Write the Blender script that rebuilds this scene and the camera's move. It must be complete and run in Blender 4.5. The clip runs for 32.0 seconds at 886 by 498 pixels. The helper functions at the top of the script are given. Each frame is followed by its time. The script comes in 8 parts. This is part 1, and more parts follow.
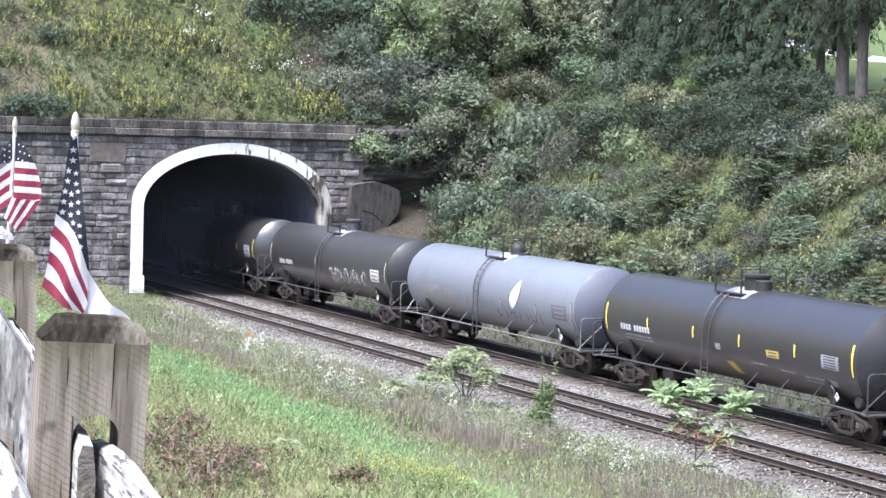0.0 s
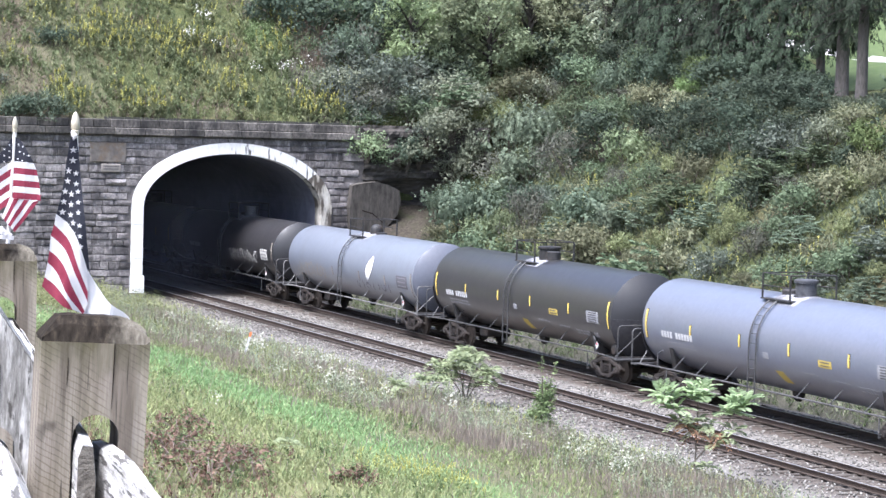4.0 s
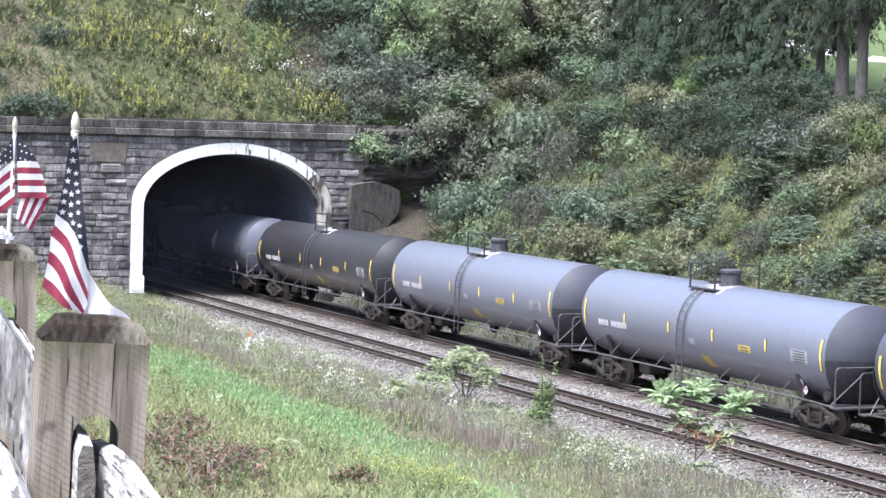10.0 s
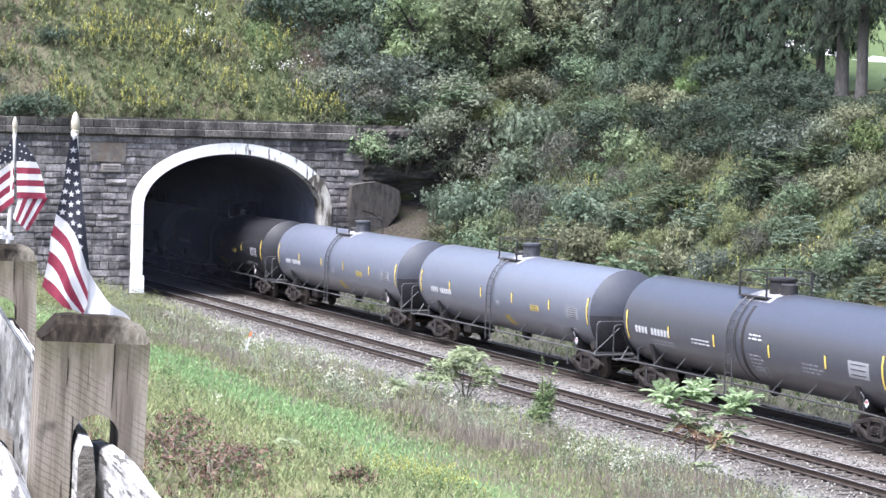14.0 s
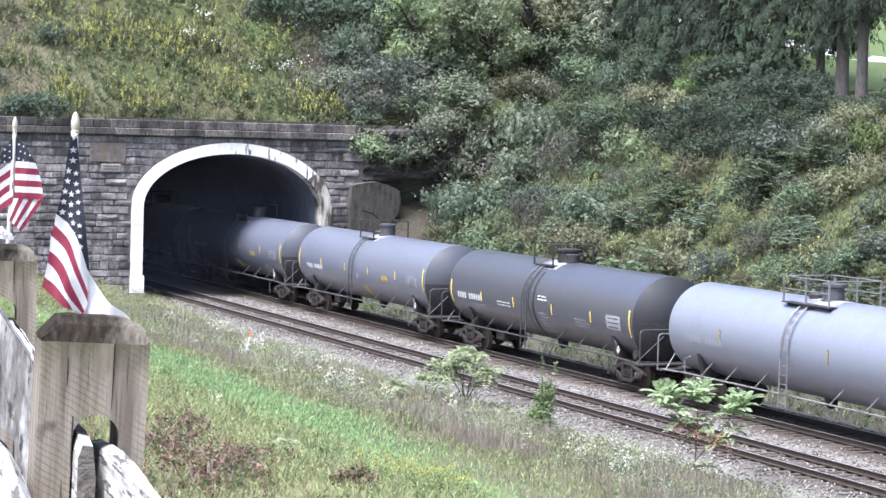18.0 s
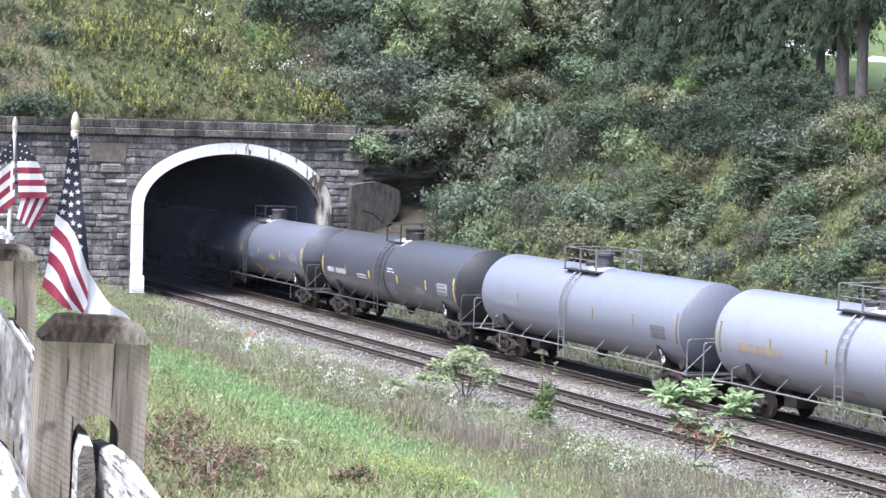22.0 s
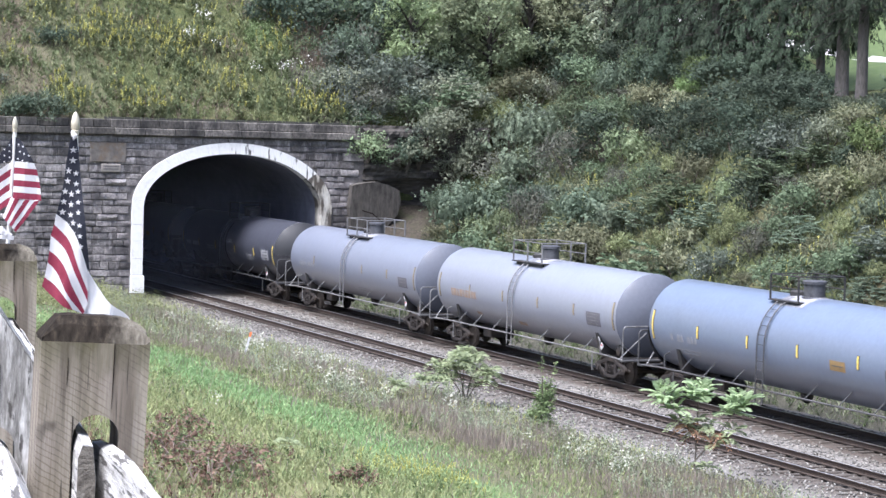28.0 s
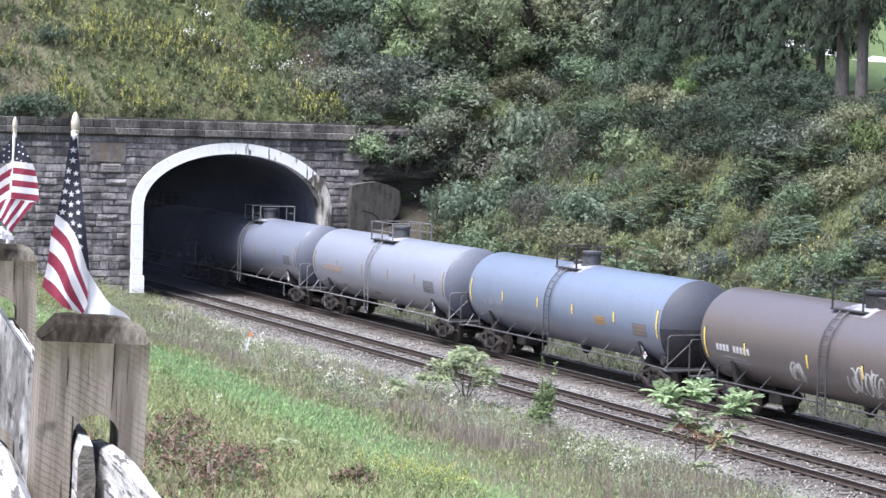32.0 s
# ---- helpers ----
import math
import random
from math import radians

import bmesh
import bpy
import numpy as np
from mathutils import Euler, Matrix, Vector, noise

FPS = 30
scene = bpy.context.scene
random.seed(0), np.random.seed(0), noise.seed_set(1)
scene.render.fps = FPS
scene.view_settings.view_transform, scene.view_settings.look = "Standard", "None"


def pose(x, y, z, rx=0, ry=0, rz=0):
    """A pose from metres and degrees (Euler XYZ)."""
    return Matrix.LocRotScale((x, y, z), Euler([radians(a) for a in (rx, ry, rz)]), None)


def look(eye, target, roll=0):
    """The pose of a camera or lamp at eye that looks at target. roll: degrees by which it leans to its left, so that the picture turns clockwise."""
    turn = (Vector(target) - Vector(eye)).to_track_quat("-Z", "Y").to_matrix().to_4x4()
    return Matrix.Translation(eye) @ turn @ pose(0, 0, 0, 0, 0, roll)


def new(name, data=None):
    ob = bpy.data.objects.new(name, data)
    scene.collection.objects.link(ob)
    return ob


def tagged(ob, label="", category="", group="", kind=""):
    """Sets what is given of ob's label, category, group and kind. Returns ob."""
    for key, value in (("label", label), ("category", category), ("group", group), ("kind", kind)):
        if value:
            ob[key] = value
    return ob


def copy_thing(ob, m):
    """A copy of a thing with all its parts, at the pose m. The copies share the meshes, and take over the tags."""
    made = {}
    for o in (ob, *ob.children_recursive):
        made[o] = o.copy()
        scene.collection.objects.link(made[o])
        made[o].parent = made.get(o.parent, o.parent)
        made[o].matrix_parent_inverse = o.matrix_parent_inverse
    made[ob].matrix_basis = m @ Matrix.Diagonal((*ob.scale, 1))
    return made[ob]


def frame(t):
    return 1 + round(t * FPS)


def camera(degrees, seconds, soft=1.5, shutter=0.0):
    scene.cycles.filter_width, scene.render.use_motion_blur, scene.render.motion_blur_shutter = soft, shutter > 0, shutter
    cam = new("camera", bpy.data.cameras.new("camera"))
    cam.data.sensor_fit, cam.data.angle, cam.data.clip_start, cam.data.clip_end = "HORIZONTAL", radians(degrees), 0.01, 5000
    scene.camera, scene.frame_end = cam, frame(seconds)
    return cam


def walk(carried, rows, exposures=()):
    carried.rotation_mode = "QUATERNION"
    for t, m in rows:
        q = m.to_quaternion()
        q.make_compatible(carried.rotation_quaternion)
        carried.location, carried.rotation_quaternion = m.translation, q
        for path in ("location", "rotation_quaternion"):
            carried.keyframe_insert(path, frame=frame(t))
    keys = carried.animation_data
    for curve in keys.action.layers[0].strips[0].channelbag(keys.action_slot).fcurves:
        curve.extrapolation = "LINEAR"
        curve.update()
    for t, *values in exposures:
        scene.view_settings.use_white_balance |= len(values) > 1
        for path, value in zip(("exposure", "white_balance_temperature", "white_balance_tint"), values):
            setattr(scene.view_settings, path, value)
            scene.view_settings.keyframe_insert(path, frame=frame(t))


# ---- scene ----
# camera: a tripod on the bank above the line, standing still
from collections import defaultdict

EYE = Vector((-38.51, -108.2, 8.99))
cam = camera(23.18, 32.0, soft=1.45, shutter=0.4)
YAW, PITCH, ROLL = radians(24.087), radians(-3.174), 1.558
AIM = Vector((math.sin(YAW) * math.cos(PITCH), math.cos(YAW) * math.cos(PITCH), math.sin(PITCH)))
walk(cam, [(0.0, look(EYE, EYE + AIM, ROLL)), (32.0, look(EYE, EYE + AIM, ROLL))], [(0.0, 1.42, 5780, 14), (19.0, 1.42, 5780, 14), (25.0, 1.26, 5780, 14), (32.0, 1.19, 5780, 14)])

# world: bright overcast sky, the sun behind thin cloud, high over the bank to the left
SUN_AZ, SUN_EL = radians(247), radians(64)
world = bpy.data.worlds.new("sky")
scene.world = world
world.use_nodes = True
wn, wl = world.node_tree.nodes, world.node_tree.links
sky = wn.new("ShaderNodeTexSky")
sky.sky_type, sky.sun_disc = "NISHITA", False
sky.sun_elevation, sky.sun_rotation = SUN_EL, SUN_AZ
sky.air_density, sky.dust_density, sky.ozone_density = 1.0, 4.0, 1.0
wn["Background"].inputs["Strength"].default_value = 0.11
wl.new(sky.outputs[0], wn["Background"].inputs["Color"])
sun_data = bpy.data.lights.new("sun", "SUN")
sun_data.energy, sun_data.angle, sun_data.color = 4.2, radians(32), (1.0, 0.965, 0.915)
sun = new("sun", sun_data)
sun_dir = Vector((math.sin(SUN_AZ) * math.cos(SUN_EL), math.cos(SUN_AZ) * math.cos(SUN_EL), math.sin(SUN_EL)))
sun.matrix_world = look(sun_dir * 100, (0, 0, 0))


# ---------------------------------------------------------------- materials
def ramp(nt, fac, stops):
    r = nt.nodes.new("ShaderNodeValToRGB")
    while len(r.color_ramp.elements) < len(stops):
        r.color_ramp.elements.new(0.5)
    for e, (p, c) in zip(r.color_ramp.elements, stops):
        e.position, e.color = p, (*c, 1)
    nt.links.new(fac, r.inputs[0])
    return r.outputs[0]


def mixer(nt, fac, a, b, mode="MIX"):
    m = nt.nodes.new("ShaderNodeMix")
    m.data_type, m.blend_type = "RGBA", mode
    for sock, v in ((m.inputs[0], fac), (m.inputs[6], a), (m.inputs[7], b)):
        if isinstance(v, (int, float)):
            sock.default_value = v
        elif isinstance(v, tuple):
            sock.default_value = (*v, 1)
        else:
            nt.links.new(v, sock)
    return m.outputs[2]


def noise_tex(nt, scale, detail=4, rough=0.6, stretch=None, where="Object", kind="ShaderNodeTexNoise"):
    if where == "World":
        co = nt.nodes.new("ShaderNodeNewGeometry").outputs["Position"]
    else:
        co = nt.nodes.new("ShaderNodeTexCoord").outputs[where]
    if stretch:
        mp = nt.nodes.new("ShaderNodeMapping")
        mp.inputs["Scale"].default_value = stretch
        nt.links.new(co, mp.inputs[0])
        co = mp.outputs[0]
    n = nt.nodes.new(kind)
    n.inputs["Scale"].default_value = scale
    if kind == "ShaderNodeTexNoise":
        n.inputs["Detail"].default_value, n.inputs["Roughness"].default_value = detail, rough
    nt.links.new(co, n.inputs["Vector"])
    return n


def surface(name, c1, c2, scale, rough=0.7, metal=0.0, bump=0.0, bscale=40.0, stain=None, sscale=0.5, samount=(0.45, 0.7),
            island=0.0, objrand=0.0, stretch=None, where="Object", spec=0.5, hue=0.0):
    """Two colours mixed by a fine noise, a stain by a coarse one, a bump, and a shade of its own for each island or object."""
    m = bpy.data.materials.new(name)
    m.use_nodes = True
    nt = m.node_tree
    bsdf = nt.nodes["Principled BSDF"]
    bsdf.inputs["Roughness"].default_value, bsdf.inputs["Metallic"].default_value = rough, metal
    bsdf.inputs["Specular IOR Level"].default_value = spec
    n = noise_tex(nt, scale, 5, 0.65, stretch, where)
    col = ramp(nt, n.outputs[0], [(0.3, c1), (0.7, c2)])
    if stain:
        s = noise_tex(nt, sscale, 4, 0.6, stretch, where)
        f = ramp(nt, s.outputs[0], [(samount[0], (0, 0, 0)), (samount[1], (1, 1, 1))])
        col = mixer(nt, f, col, stain)
    if island or objrand:
        hsv = nt.nodes.new("ShaderNodeHueSaturation")
        nt.links.new(col, hsv.inputs["Color"])
        src = nt.nodes.new("ShaderNodeNewGeometry").outputs["Random Per Island"] if island else nt.nodes.new("ShaderNodeObjectInfo").outputs["Random"]
        mr = nt.nodes.new("ShaderNodeMapRange")
        a = island or objrand
        mr.inputs["To Min"].default_value, mr.inputs["To Max"].default_value = 1 - a, 1 + a
        nt.links.new(src, mr.inputs[0])
        val = mr.outputs[0]
        if island and objrand:
            oi = nt.nodes.new("ShaderNodeObjectInfo").outputs["Random"]
            mo = nt.nodes.new("ShaderNodeMapRange")
            mo.inputs["To Min"].default_value, mo.inputs["To Max"].default_value = 1 - objrand, 1 + objrand
            nt.links.new(oi, mo.inputs[0])
            mul = nt.nodes.new("ShaderNodeMath")
            mul.operation = "MULTIPLY"
            nt.links.new(val, mul.inputs[0])
            nt.links.new(mo.outputs[0], mul.inputs[1])
            val = mul.outputs[0]
        nt.links.new(val, hsv.inputs["Value"])
        if hue:
            mh = nt.nodes.new("ShaderNodeMapRange")
            mh.inputs["To Min"].default_value, mh.inputs["To Max"].default_value = 0.5 - hue, 0.5 + hue
            oi = nt.nodes.new("ShaderNodeObjectInfo").outputs["Random"]
            nt.links.new(oi, mh.inputs[0])
            nt.links.new(mh.outputs[0], hsv.inputs["Hue"])
        col = hsv.outputs[0]
    nt.links.new(col, bsdf.inputs["Base Color"])
    if bump:
        b = nt.nodes.new("ShaderNodeBump")
        b.inputs["Strength"].default_value, b.inputs["Distance"].default_value = bump, 0.02
        bn = noise_tex(nt, bscale, 4, 0.6, stretch, where)
        nt.links.new(bn.outputs[0], b.inputs["Height"])
        nt.links.new(b.outputs[0], bsdf.inputs["Normal"])
    return m


def foliage(name, c1, c2, trans=0.3, island=0.30, objrand=0.28, hue=0.012, rough=0.8):
    m = surface(name, c1, c2, 1.2, rough=rough, island=island, objrand=objrand, hue=hue, spec=0.14)
    nt = m.node_tree
    bsdf, out = nt.nodes["Principled BSDF"], nt.nodes["Material Output"]
    src = bsdf.inputs["Base Color"].links[0].from_socket
    t = nt.nodes.new("ShaderNodeBsdfTranslucent")
    nt.links.new(src, t.inputs[0])
    mx = nt.nodes.new("ShaderNodeMixShader")
    mx.inputs[0].default_value = trans
    nt.links.new(bsdf.outputs[0], mx.inputs[1])
    nt.links.new(t.outputs[0], mx.inputs[2])
    nt.links.new(mx.outputs[0], out.inputs[0])
    return m


def tank_paint(name, base, dirt, streak=0.5, rough=0.32, coat=0.7):
    """Weathered car paint: fine mottling, streaks that run down the sides, dust low on the barrel."""
    m = bpy.data.materials.new(name)
    m.use_nodes = True
    nt = m.node_tree
    bsdf = nt.nodes["Principled BSDF"]
    bsdf.inputs["Specular IOR Level"].default_value = 0.5
    bsdf.inputs["Coat Weight"].default_value, bsdf.inputs["Coat Roughness"].default_value, bsdf.inputs["Coat IOR"].default_value = coat, 0.3, 1.8
    fine = noise_tex(nt, 6, 6, 0.7)
    col = ramp(nt, fine.outputs[0], [(0.3, tuple(c * 0.88 for c in base)), (0.7, tuple(min(1, c * 1.1) for c in base))])
    run = noise_tex(nt, 0.8, 4, 0.6, (2.0, 3.0, 0.4))
    f = ramp(nt, run.outputs[0], [(0.5, (0, 0, 0)), (0.85, (0.55 * streak,) * 3)])
    col = mixer(nt, f, col, dirt)
    big = noise_tex(nt, 0.45, 3, 0.5)
    f2 = ramp(nt, big.outputs[0], [(0.45, (0, 0, 0)), (0.75, (0.35 * streak,) * 3)])
    col = mixer(nt, f2, col, dirt)
    nt.links.new(col, bsdf.inputs["Base Color"])
    rr = noise_tex(nt, 2.5, 4, 0.6)
    mr = nt.nodes.new("ShaderNodeMapRange")
    mr.inputs["To Min"].default_value, mr.inputs["To Max"].default_value = rough - 0.08, rough + 0.16
    nt.links.new(rr.outputs[0], mr.inputs[0])
    nt.links.new(mr.outputs[0], bsdf.inputs["Roughness"])
    b = nt.nodes.new("ShaderNodeBump")
    b.inputs["Strength"].default_value, b.inputs["Distance"].default_value = 0.12, 0.01
    bn = noise_tex(nt, 1.6, 3, 0.5, (1, 1.2, 1))
    nt.links.new(bn.outputs[0], b.inputs["Height"])
    nt.links.new(b.outputs[0], bsdf.inputs["Normal"])
    return m


M = {
    "steel_black": surface("black_steel", (0.016, 0.016, 0.018), (0.035, 0.033, 0.033), 9, 0.6, 0.0, 0.2, 60, (0.07, 0.05, 0.038), 2.0, (0.5, 0.8)),
    "hatch_steel": surface("dull_grey_hatch_steel", (0.035, 0.036, 0.042), (0.095, 0.096, 0.105), 7, 0.5, 0, 0.1, 40),
    "truck": surface("truck_rust_steel", (0.018, 0.0155, 0.015), (0.042, 0.034, 0.03), 7, 0.75, 0.0, 0.4, 50, (0.065, 0.046, 0.035), 3.0, (0.5, 0.8)),
    "wheel": surface("wheel_steel", (0.03, 0.026, 0.023), (0.07, 0.055, 0.045), 9, 0.6, 0.3, 0.2, 50),
    "pipe_mid": surface("grimy_pipe", (0.055, 0.055, 0.06), (0.125, 0.123, 0.124), 14, 0.5, 0.1, 0.1, 80, (0.04, 0.036, 0.034), 2.5, (0.5, 0.75)),
    "pipe": surface("worn_pipe", (0.11, 0.11, 0.115), (0.25, 0.245, 0.24), 14, 0.5, 0.1, 0.1, 80, (0.05, 0.045, 0.045), 2.5, (0.5, 0.75)),
    "rail": surface("rail_steel", (0.04, 0.031, 0.027), (0.085, 0.063, 0.052), 12, 0.6, 0.4, 0.3, 60),
    "railtop": surface("polished_rail_head", (0.58, 0.57, 0.58), (0.74, 0.72, 0.73), 8, 0.34, 0.8, 0.05, 60),
    "tie": surface("weathered_tie", (0.045, 0.037, 0.031), (0.10, 0.083, 0.070), 6, 0.9, 0, 0.7, 40, (0.10, 0.085, 0.075), 2.5, (0.5, 0.75), objrand=0.3, stretch=(0.4, 3, 3)),
    "yellow": surface("reflective_yellow", (0.72, 0.51, 0.09), (0.82, 0.62, 0.16), 20, 0.4, stain=(0.45, 0.33, 0.08), sscale=6, samount=(0.55, 0.8)),
    "white": surface("white_lettering", (0.46, 0.46, 0.47), (0.66, 0.66, 0.67), 18, 0.5),
    "faint": surface("faded_lettering", (0.22, 0.22, 0.24), (0.34, 0.34, 0.36), 18, 0.55),
    "dark_letter": surface("dark_stencil", (0.05, 0.05, 0.055), (0.10, 0.10, 0.11), 18, 0.55),
    "red": surface("red_paint", (0.35, 0.02, 0.02), (0.45, 0.04, 0.04), 18, 0.5),
    "ballast": surface("ballast_gravel", (0.068, 0.063, 0.057), (0.26, 0.245, 0.226), 20, 0.95, 0, 1.0, 22, (0.125, 0.112, 0.10), 0.35, (0.5, 0.75), where="World"),
    "stones": surface("crushed_stone", (0.112, 0.105, 0.094), (0.232, 0.219, 0.200), 8, 0.95, island=0.55),
}


# ---------------------------------------------------------------- mesh helpers
class Geo:
    """Vertices and faces of one mesh, gathered piece by piece."""

    def __init__(self):
        self.v, self.f = [], []

    def add(self, verts, faces):
        o = len(self.v)
        self.v += [tuple(p) for p in verts]
        self.f += [tuple(i + o for i in q) for q in faces]
        return self

    def box(self, c, s, bev=0.0, m=None):
        """A box with chamfered edges: centre, size, chamfer, and a turn about the centre."""
        hx, hy, hz = s[0] / 2, s[1] / 2, s[2] / 2
        b = min(bev, hx * 0.9, hy * 0.9, hz * 0.9)
        vs, ids = [], {}
        if b <= 0:
            for i, (sx, sy, sz) in enumerate([(x, y, z) for x in (-1, 1) for y in (-1, 1) for z in (-1, 1)]):
                vs.append(Vector((sx * hx, sy * hy, sz * hz)))
            fs = [(0, 1, 3, 2), (4, 6, 7, 5), (0, 4, 5, 1), (2, 3, 7, 6), (0, 2, 6, 4), (1, 5, 7, 3)]
        else:
            fs = []
            for sx in (-1, 1):
                for sy in (-1, 1):
                    for sz in (-1, 1):
                        for a in range(3):
                            p = [sx * (hx - b), sy * (hy - b), sz * (hz - b)]
                            p[a] = (sx, sy, sz)[a] * (hx, hy, hz)[a]
                            ids[sx, sy, sz, a] = len(vs)
                            vs.append(Vector(p))
            ring = [(-1, -1), (1, -1), (1, 1), (-1, 1)]
            for a in range(3):
                o1, o2 = [k for k in range(3) if k != a]
                for s1 in (-1, 1):
                    q = []
                    for r1, r2 in ring:
                        k = [0, 0, 0]
                        k[a], k[o1], k[o2] = s1, r1, r2
                        q.append(ids[k[0], k[1], k[2], a])
                    fs.append(tuple(q))
            for a in range(3):
                o1, o2 = [k for k in range(3) if k != a]
                for r1 in (-1, 1):
                    for r2 in (-1, 1):
                        q = []
                        for s1, ax in ((-1, o1), (1, o1), (1, o2), (-1, o2)):
                            k = [0, 0, 0]
                            k[a], k[o1], k[o2] = s1, r1, r2
                            q.append(ids[k[0], k[1], k[2], ax])
                        fs.append(tuple(q))
            for sx in (-1, 1):
                for sy in (-1, 1):
                    for sz in (-1, 1):
                        fs.append(tuple(ids[sx, sy, sz, a] for a in range(3)))
        c = Vector(c)
        out = [((m @ p) if m else p) + c for p in vs]
        return self.add(out, fs)

    def tube(self, pts, r, n=6, caps=True):
        """A round bar along a line of points; r is one radius or one for each point."""
        pts = [Vector(p) for p in pts]
        rs = r if isinstance(r, (list, tuple)) else [r] * len(pts)
        vs, fs = [], []
        side = None
        for i, p in enumerate(pts):
            d = (pts[min(i + 1, len(pts) - 1)] - pts[max(i - 1, 0)]).normalized()
            if side is None:
                side = d.orthogonal().normalized()
            side = (side - d * side.dot(d))
            side = side.normalized() if side.length > 1e-6 else d.orthogonal().normalized()
            up = d.cross(side)
            for k in range(n):
                a = 2 * math.pi * k / n
                vs.append(p + (side * math.cos(a) + up * math.sin(a)) * rs[i])
        for i in range(len(pts) - 1):
            for k in range(n):
                k2 = (k + 1) % n
                fs.append((i * n + k, i * n + k2, (i + 1) * n + k2, (i + 1) * n + k))
        if caps:
            fs.append(tuple(range(n - 1, -1, -1)))
            fs.append(tuple((len(pts) - 1) * n + k for k in range(n)))
        return self.add(vs, fs)

    def lathe(self, prof, axis="y", n=32, c=(0, 0, 0)):
        """A turned body: profile of (along, radius)."""
        vs, fs = [], []
        for t, r in prof:
            for k in range(n):
                a = 2 * math.pi * k / n
                u, w = r * math.cos(a), r * math.sin(a)
                p = {"y": (u, t, w), "x": (t, u, w), "z": (u, w, t)}[axis]
                vs.append((p[0] + c[0], p[1] + c[1], p[2] + c[2]))
        for i in range(len(prof) - 1):
            for k in range(n):
                k2 = (k + 1) % n
                fs.append((i * n + k, i * n + k2, (i + 1) * n + k2, (i + 1) * n + k))
        fs.append(tuple(range(n)))
        fs.append(tuple((len(prof) - 1) * n + k for k in range(n - 1, -1, -1)))
        return self.add(vs, fs)

    def slab(self, outline, depth, put):
        """A flat plate with thickness: an outline of (a, b), a depth, and put(a, b, d) to place it."""
        n = len(outline)
        vs = [put(a, b, 0) for a, b in outline] + [put(a, b, depth) for a, b in outline]
        fs = [tuple(range(n)), tuple(range(2 * n - 1, n - 1, -1))]
        fs += [(i, i + n, (i + 1) % n + n, (i + 1) % n) for i in range(n)]
        return self.add(vs, fs)

    def mesh(self, name, material=None, smooth=False, fix=True):
        me = bpy.data.meshes.new(name)
        me.from_pydata(self.v, [], self.f)
        if fix:
            bm = bmesh.new()
            bm.from_mesh(me)
            bmesh.ops.recalc_face_normals(bm, faces=bm.faces)
            bm.to_mesh(me)
            bm.free()
        if smooth:
            me.polygons.foreach_set("use_smooth", [True] * len(me.polygons))
            me.set_sharp_from_angle(angle=radians(38))
        if material:
            me.materials.append(material)
        return me


def part(name, geo, material, parent, label="", smooth=False):
    """One mesh object under a thing or a part. geo may be a Geo or a mesh made before."""
    me = geo if isinstance(geo, bpy.types.Mesh) else geo.mesh(name, material, smooth)
    ob = new(name, me)
    ob.parent = parent
    if label:
        ob["label"] = label
    return ob


def quick_mesh(name, verts, faces, material, smooth=False):
    """A mesh out of numpy arrays: verts (n, 3), faces (m, k)."""
    verts, faces = np.asarray(verts, dtype=np.float32), np.asarray(faces, dtype=np.int32)
    me = bpy.data.meshes.new(name)
    me.vertices.add(len(verts))
    me.vertices.foreach_set("co", verts.ravel())
    k = faces.shape[1]
    me.loops.add(faces.size)
    me.loops.foreach_set("vertex_index", faces.ravel())
    me.polygons.add(len(faces))
    me.polygons.foreach_set("loop_start", np.arange(len(faces), dtype=np.int32) * k)
    if smooth:
        me.polygons.foreach_set("use_smooth", np.ones(len(faces), dtype=bool))
    me.update(calc_edges=True)
    me.materials.append(material)
    return me


# ---------------------------------------------------------------- the lie of the land
# the train's track runs along x = 0, the near track along x = NEAR; the tunnel's face stands at y = 0
NEAR, XC = -4.56, -2.3
BORE_L, BORE_R = -7.2, 2.57


def smooth01(a, b, v):
    t = min(1.0, max(0.0, (v - a) / (b - a)))
    return t * t * (3 - 2 * t)


def height(x, y):
    """The ground's height."""
    n = noise.noise((x * 0.13, y * 0.13, 0.0)) * 0.5 + noise.noise((x * 0.45, y * 0.45, 3.0)) * 0.14
    if y > 0.5:
        z = 9.0 + 0.60 * min(y - 0.5, 70) + 0.02 * max(0, y - 70)
        z += n * 0.5 * smooth01(0.5, 5, y)
        return z + 1.5 * smooth01(4, 16, x)
    bed = -0.42
    if x < -8.2:
        a = -8.2 - x
        z = bed + 0.12 * min(a, 24.5) + 1.30 * min(max(0.0, a - 24.5), 3.8) + 0.01 * max(0.0, a - 28.3)
        z += 0.45 * smooth01(-25, -3, y) * smooth01(0, 2, a)
        return z + n * 0.4 * smooth01(-8.2, -11, x) * (1 - smooth01(-32, -35, x))
    if x > 3.3:
        crest = 10.5 + 6 * smooth01(-22, 0, y)
        z = min(bed + 0.86 * (x - 3.3), crest)
        lim = 3.3 + (crest - bed) / 0.86
        if x > lim:
            z = crest + 0.20 * min(x - lim, 40)
        nose = 9.0 + 1.25 * (y - 0.5)
        if nose > z:
            z += (nose - z) * smooth01(8.6, 10.6, x)
        return z + n * 0.6 * smooth01(3.3, 6, x)
    return bed


def axis_steps(stops):
    out = [stops[0][0]]
    for (a, _), (b, s) in zip(stops, stops[1:]):
        k = max(1, round((b - a) / s))
        out += [a + (b - a) * (i + 1) / k for i in range(k)]
    return out


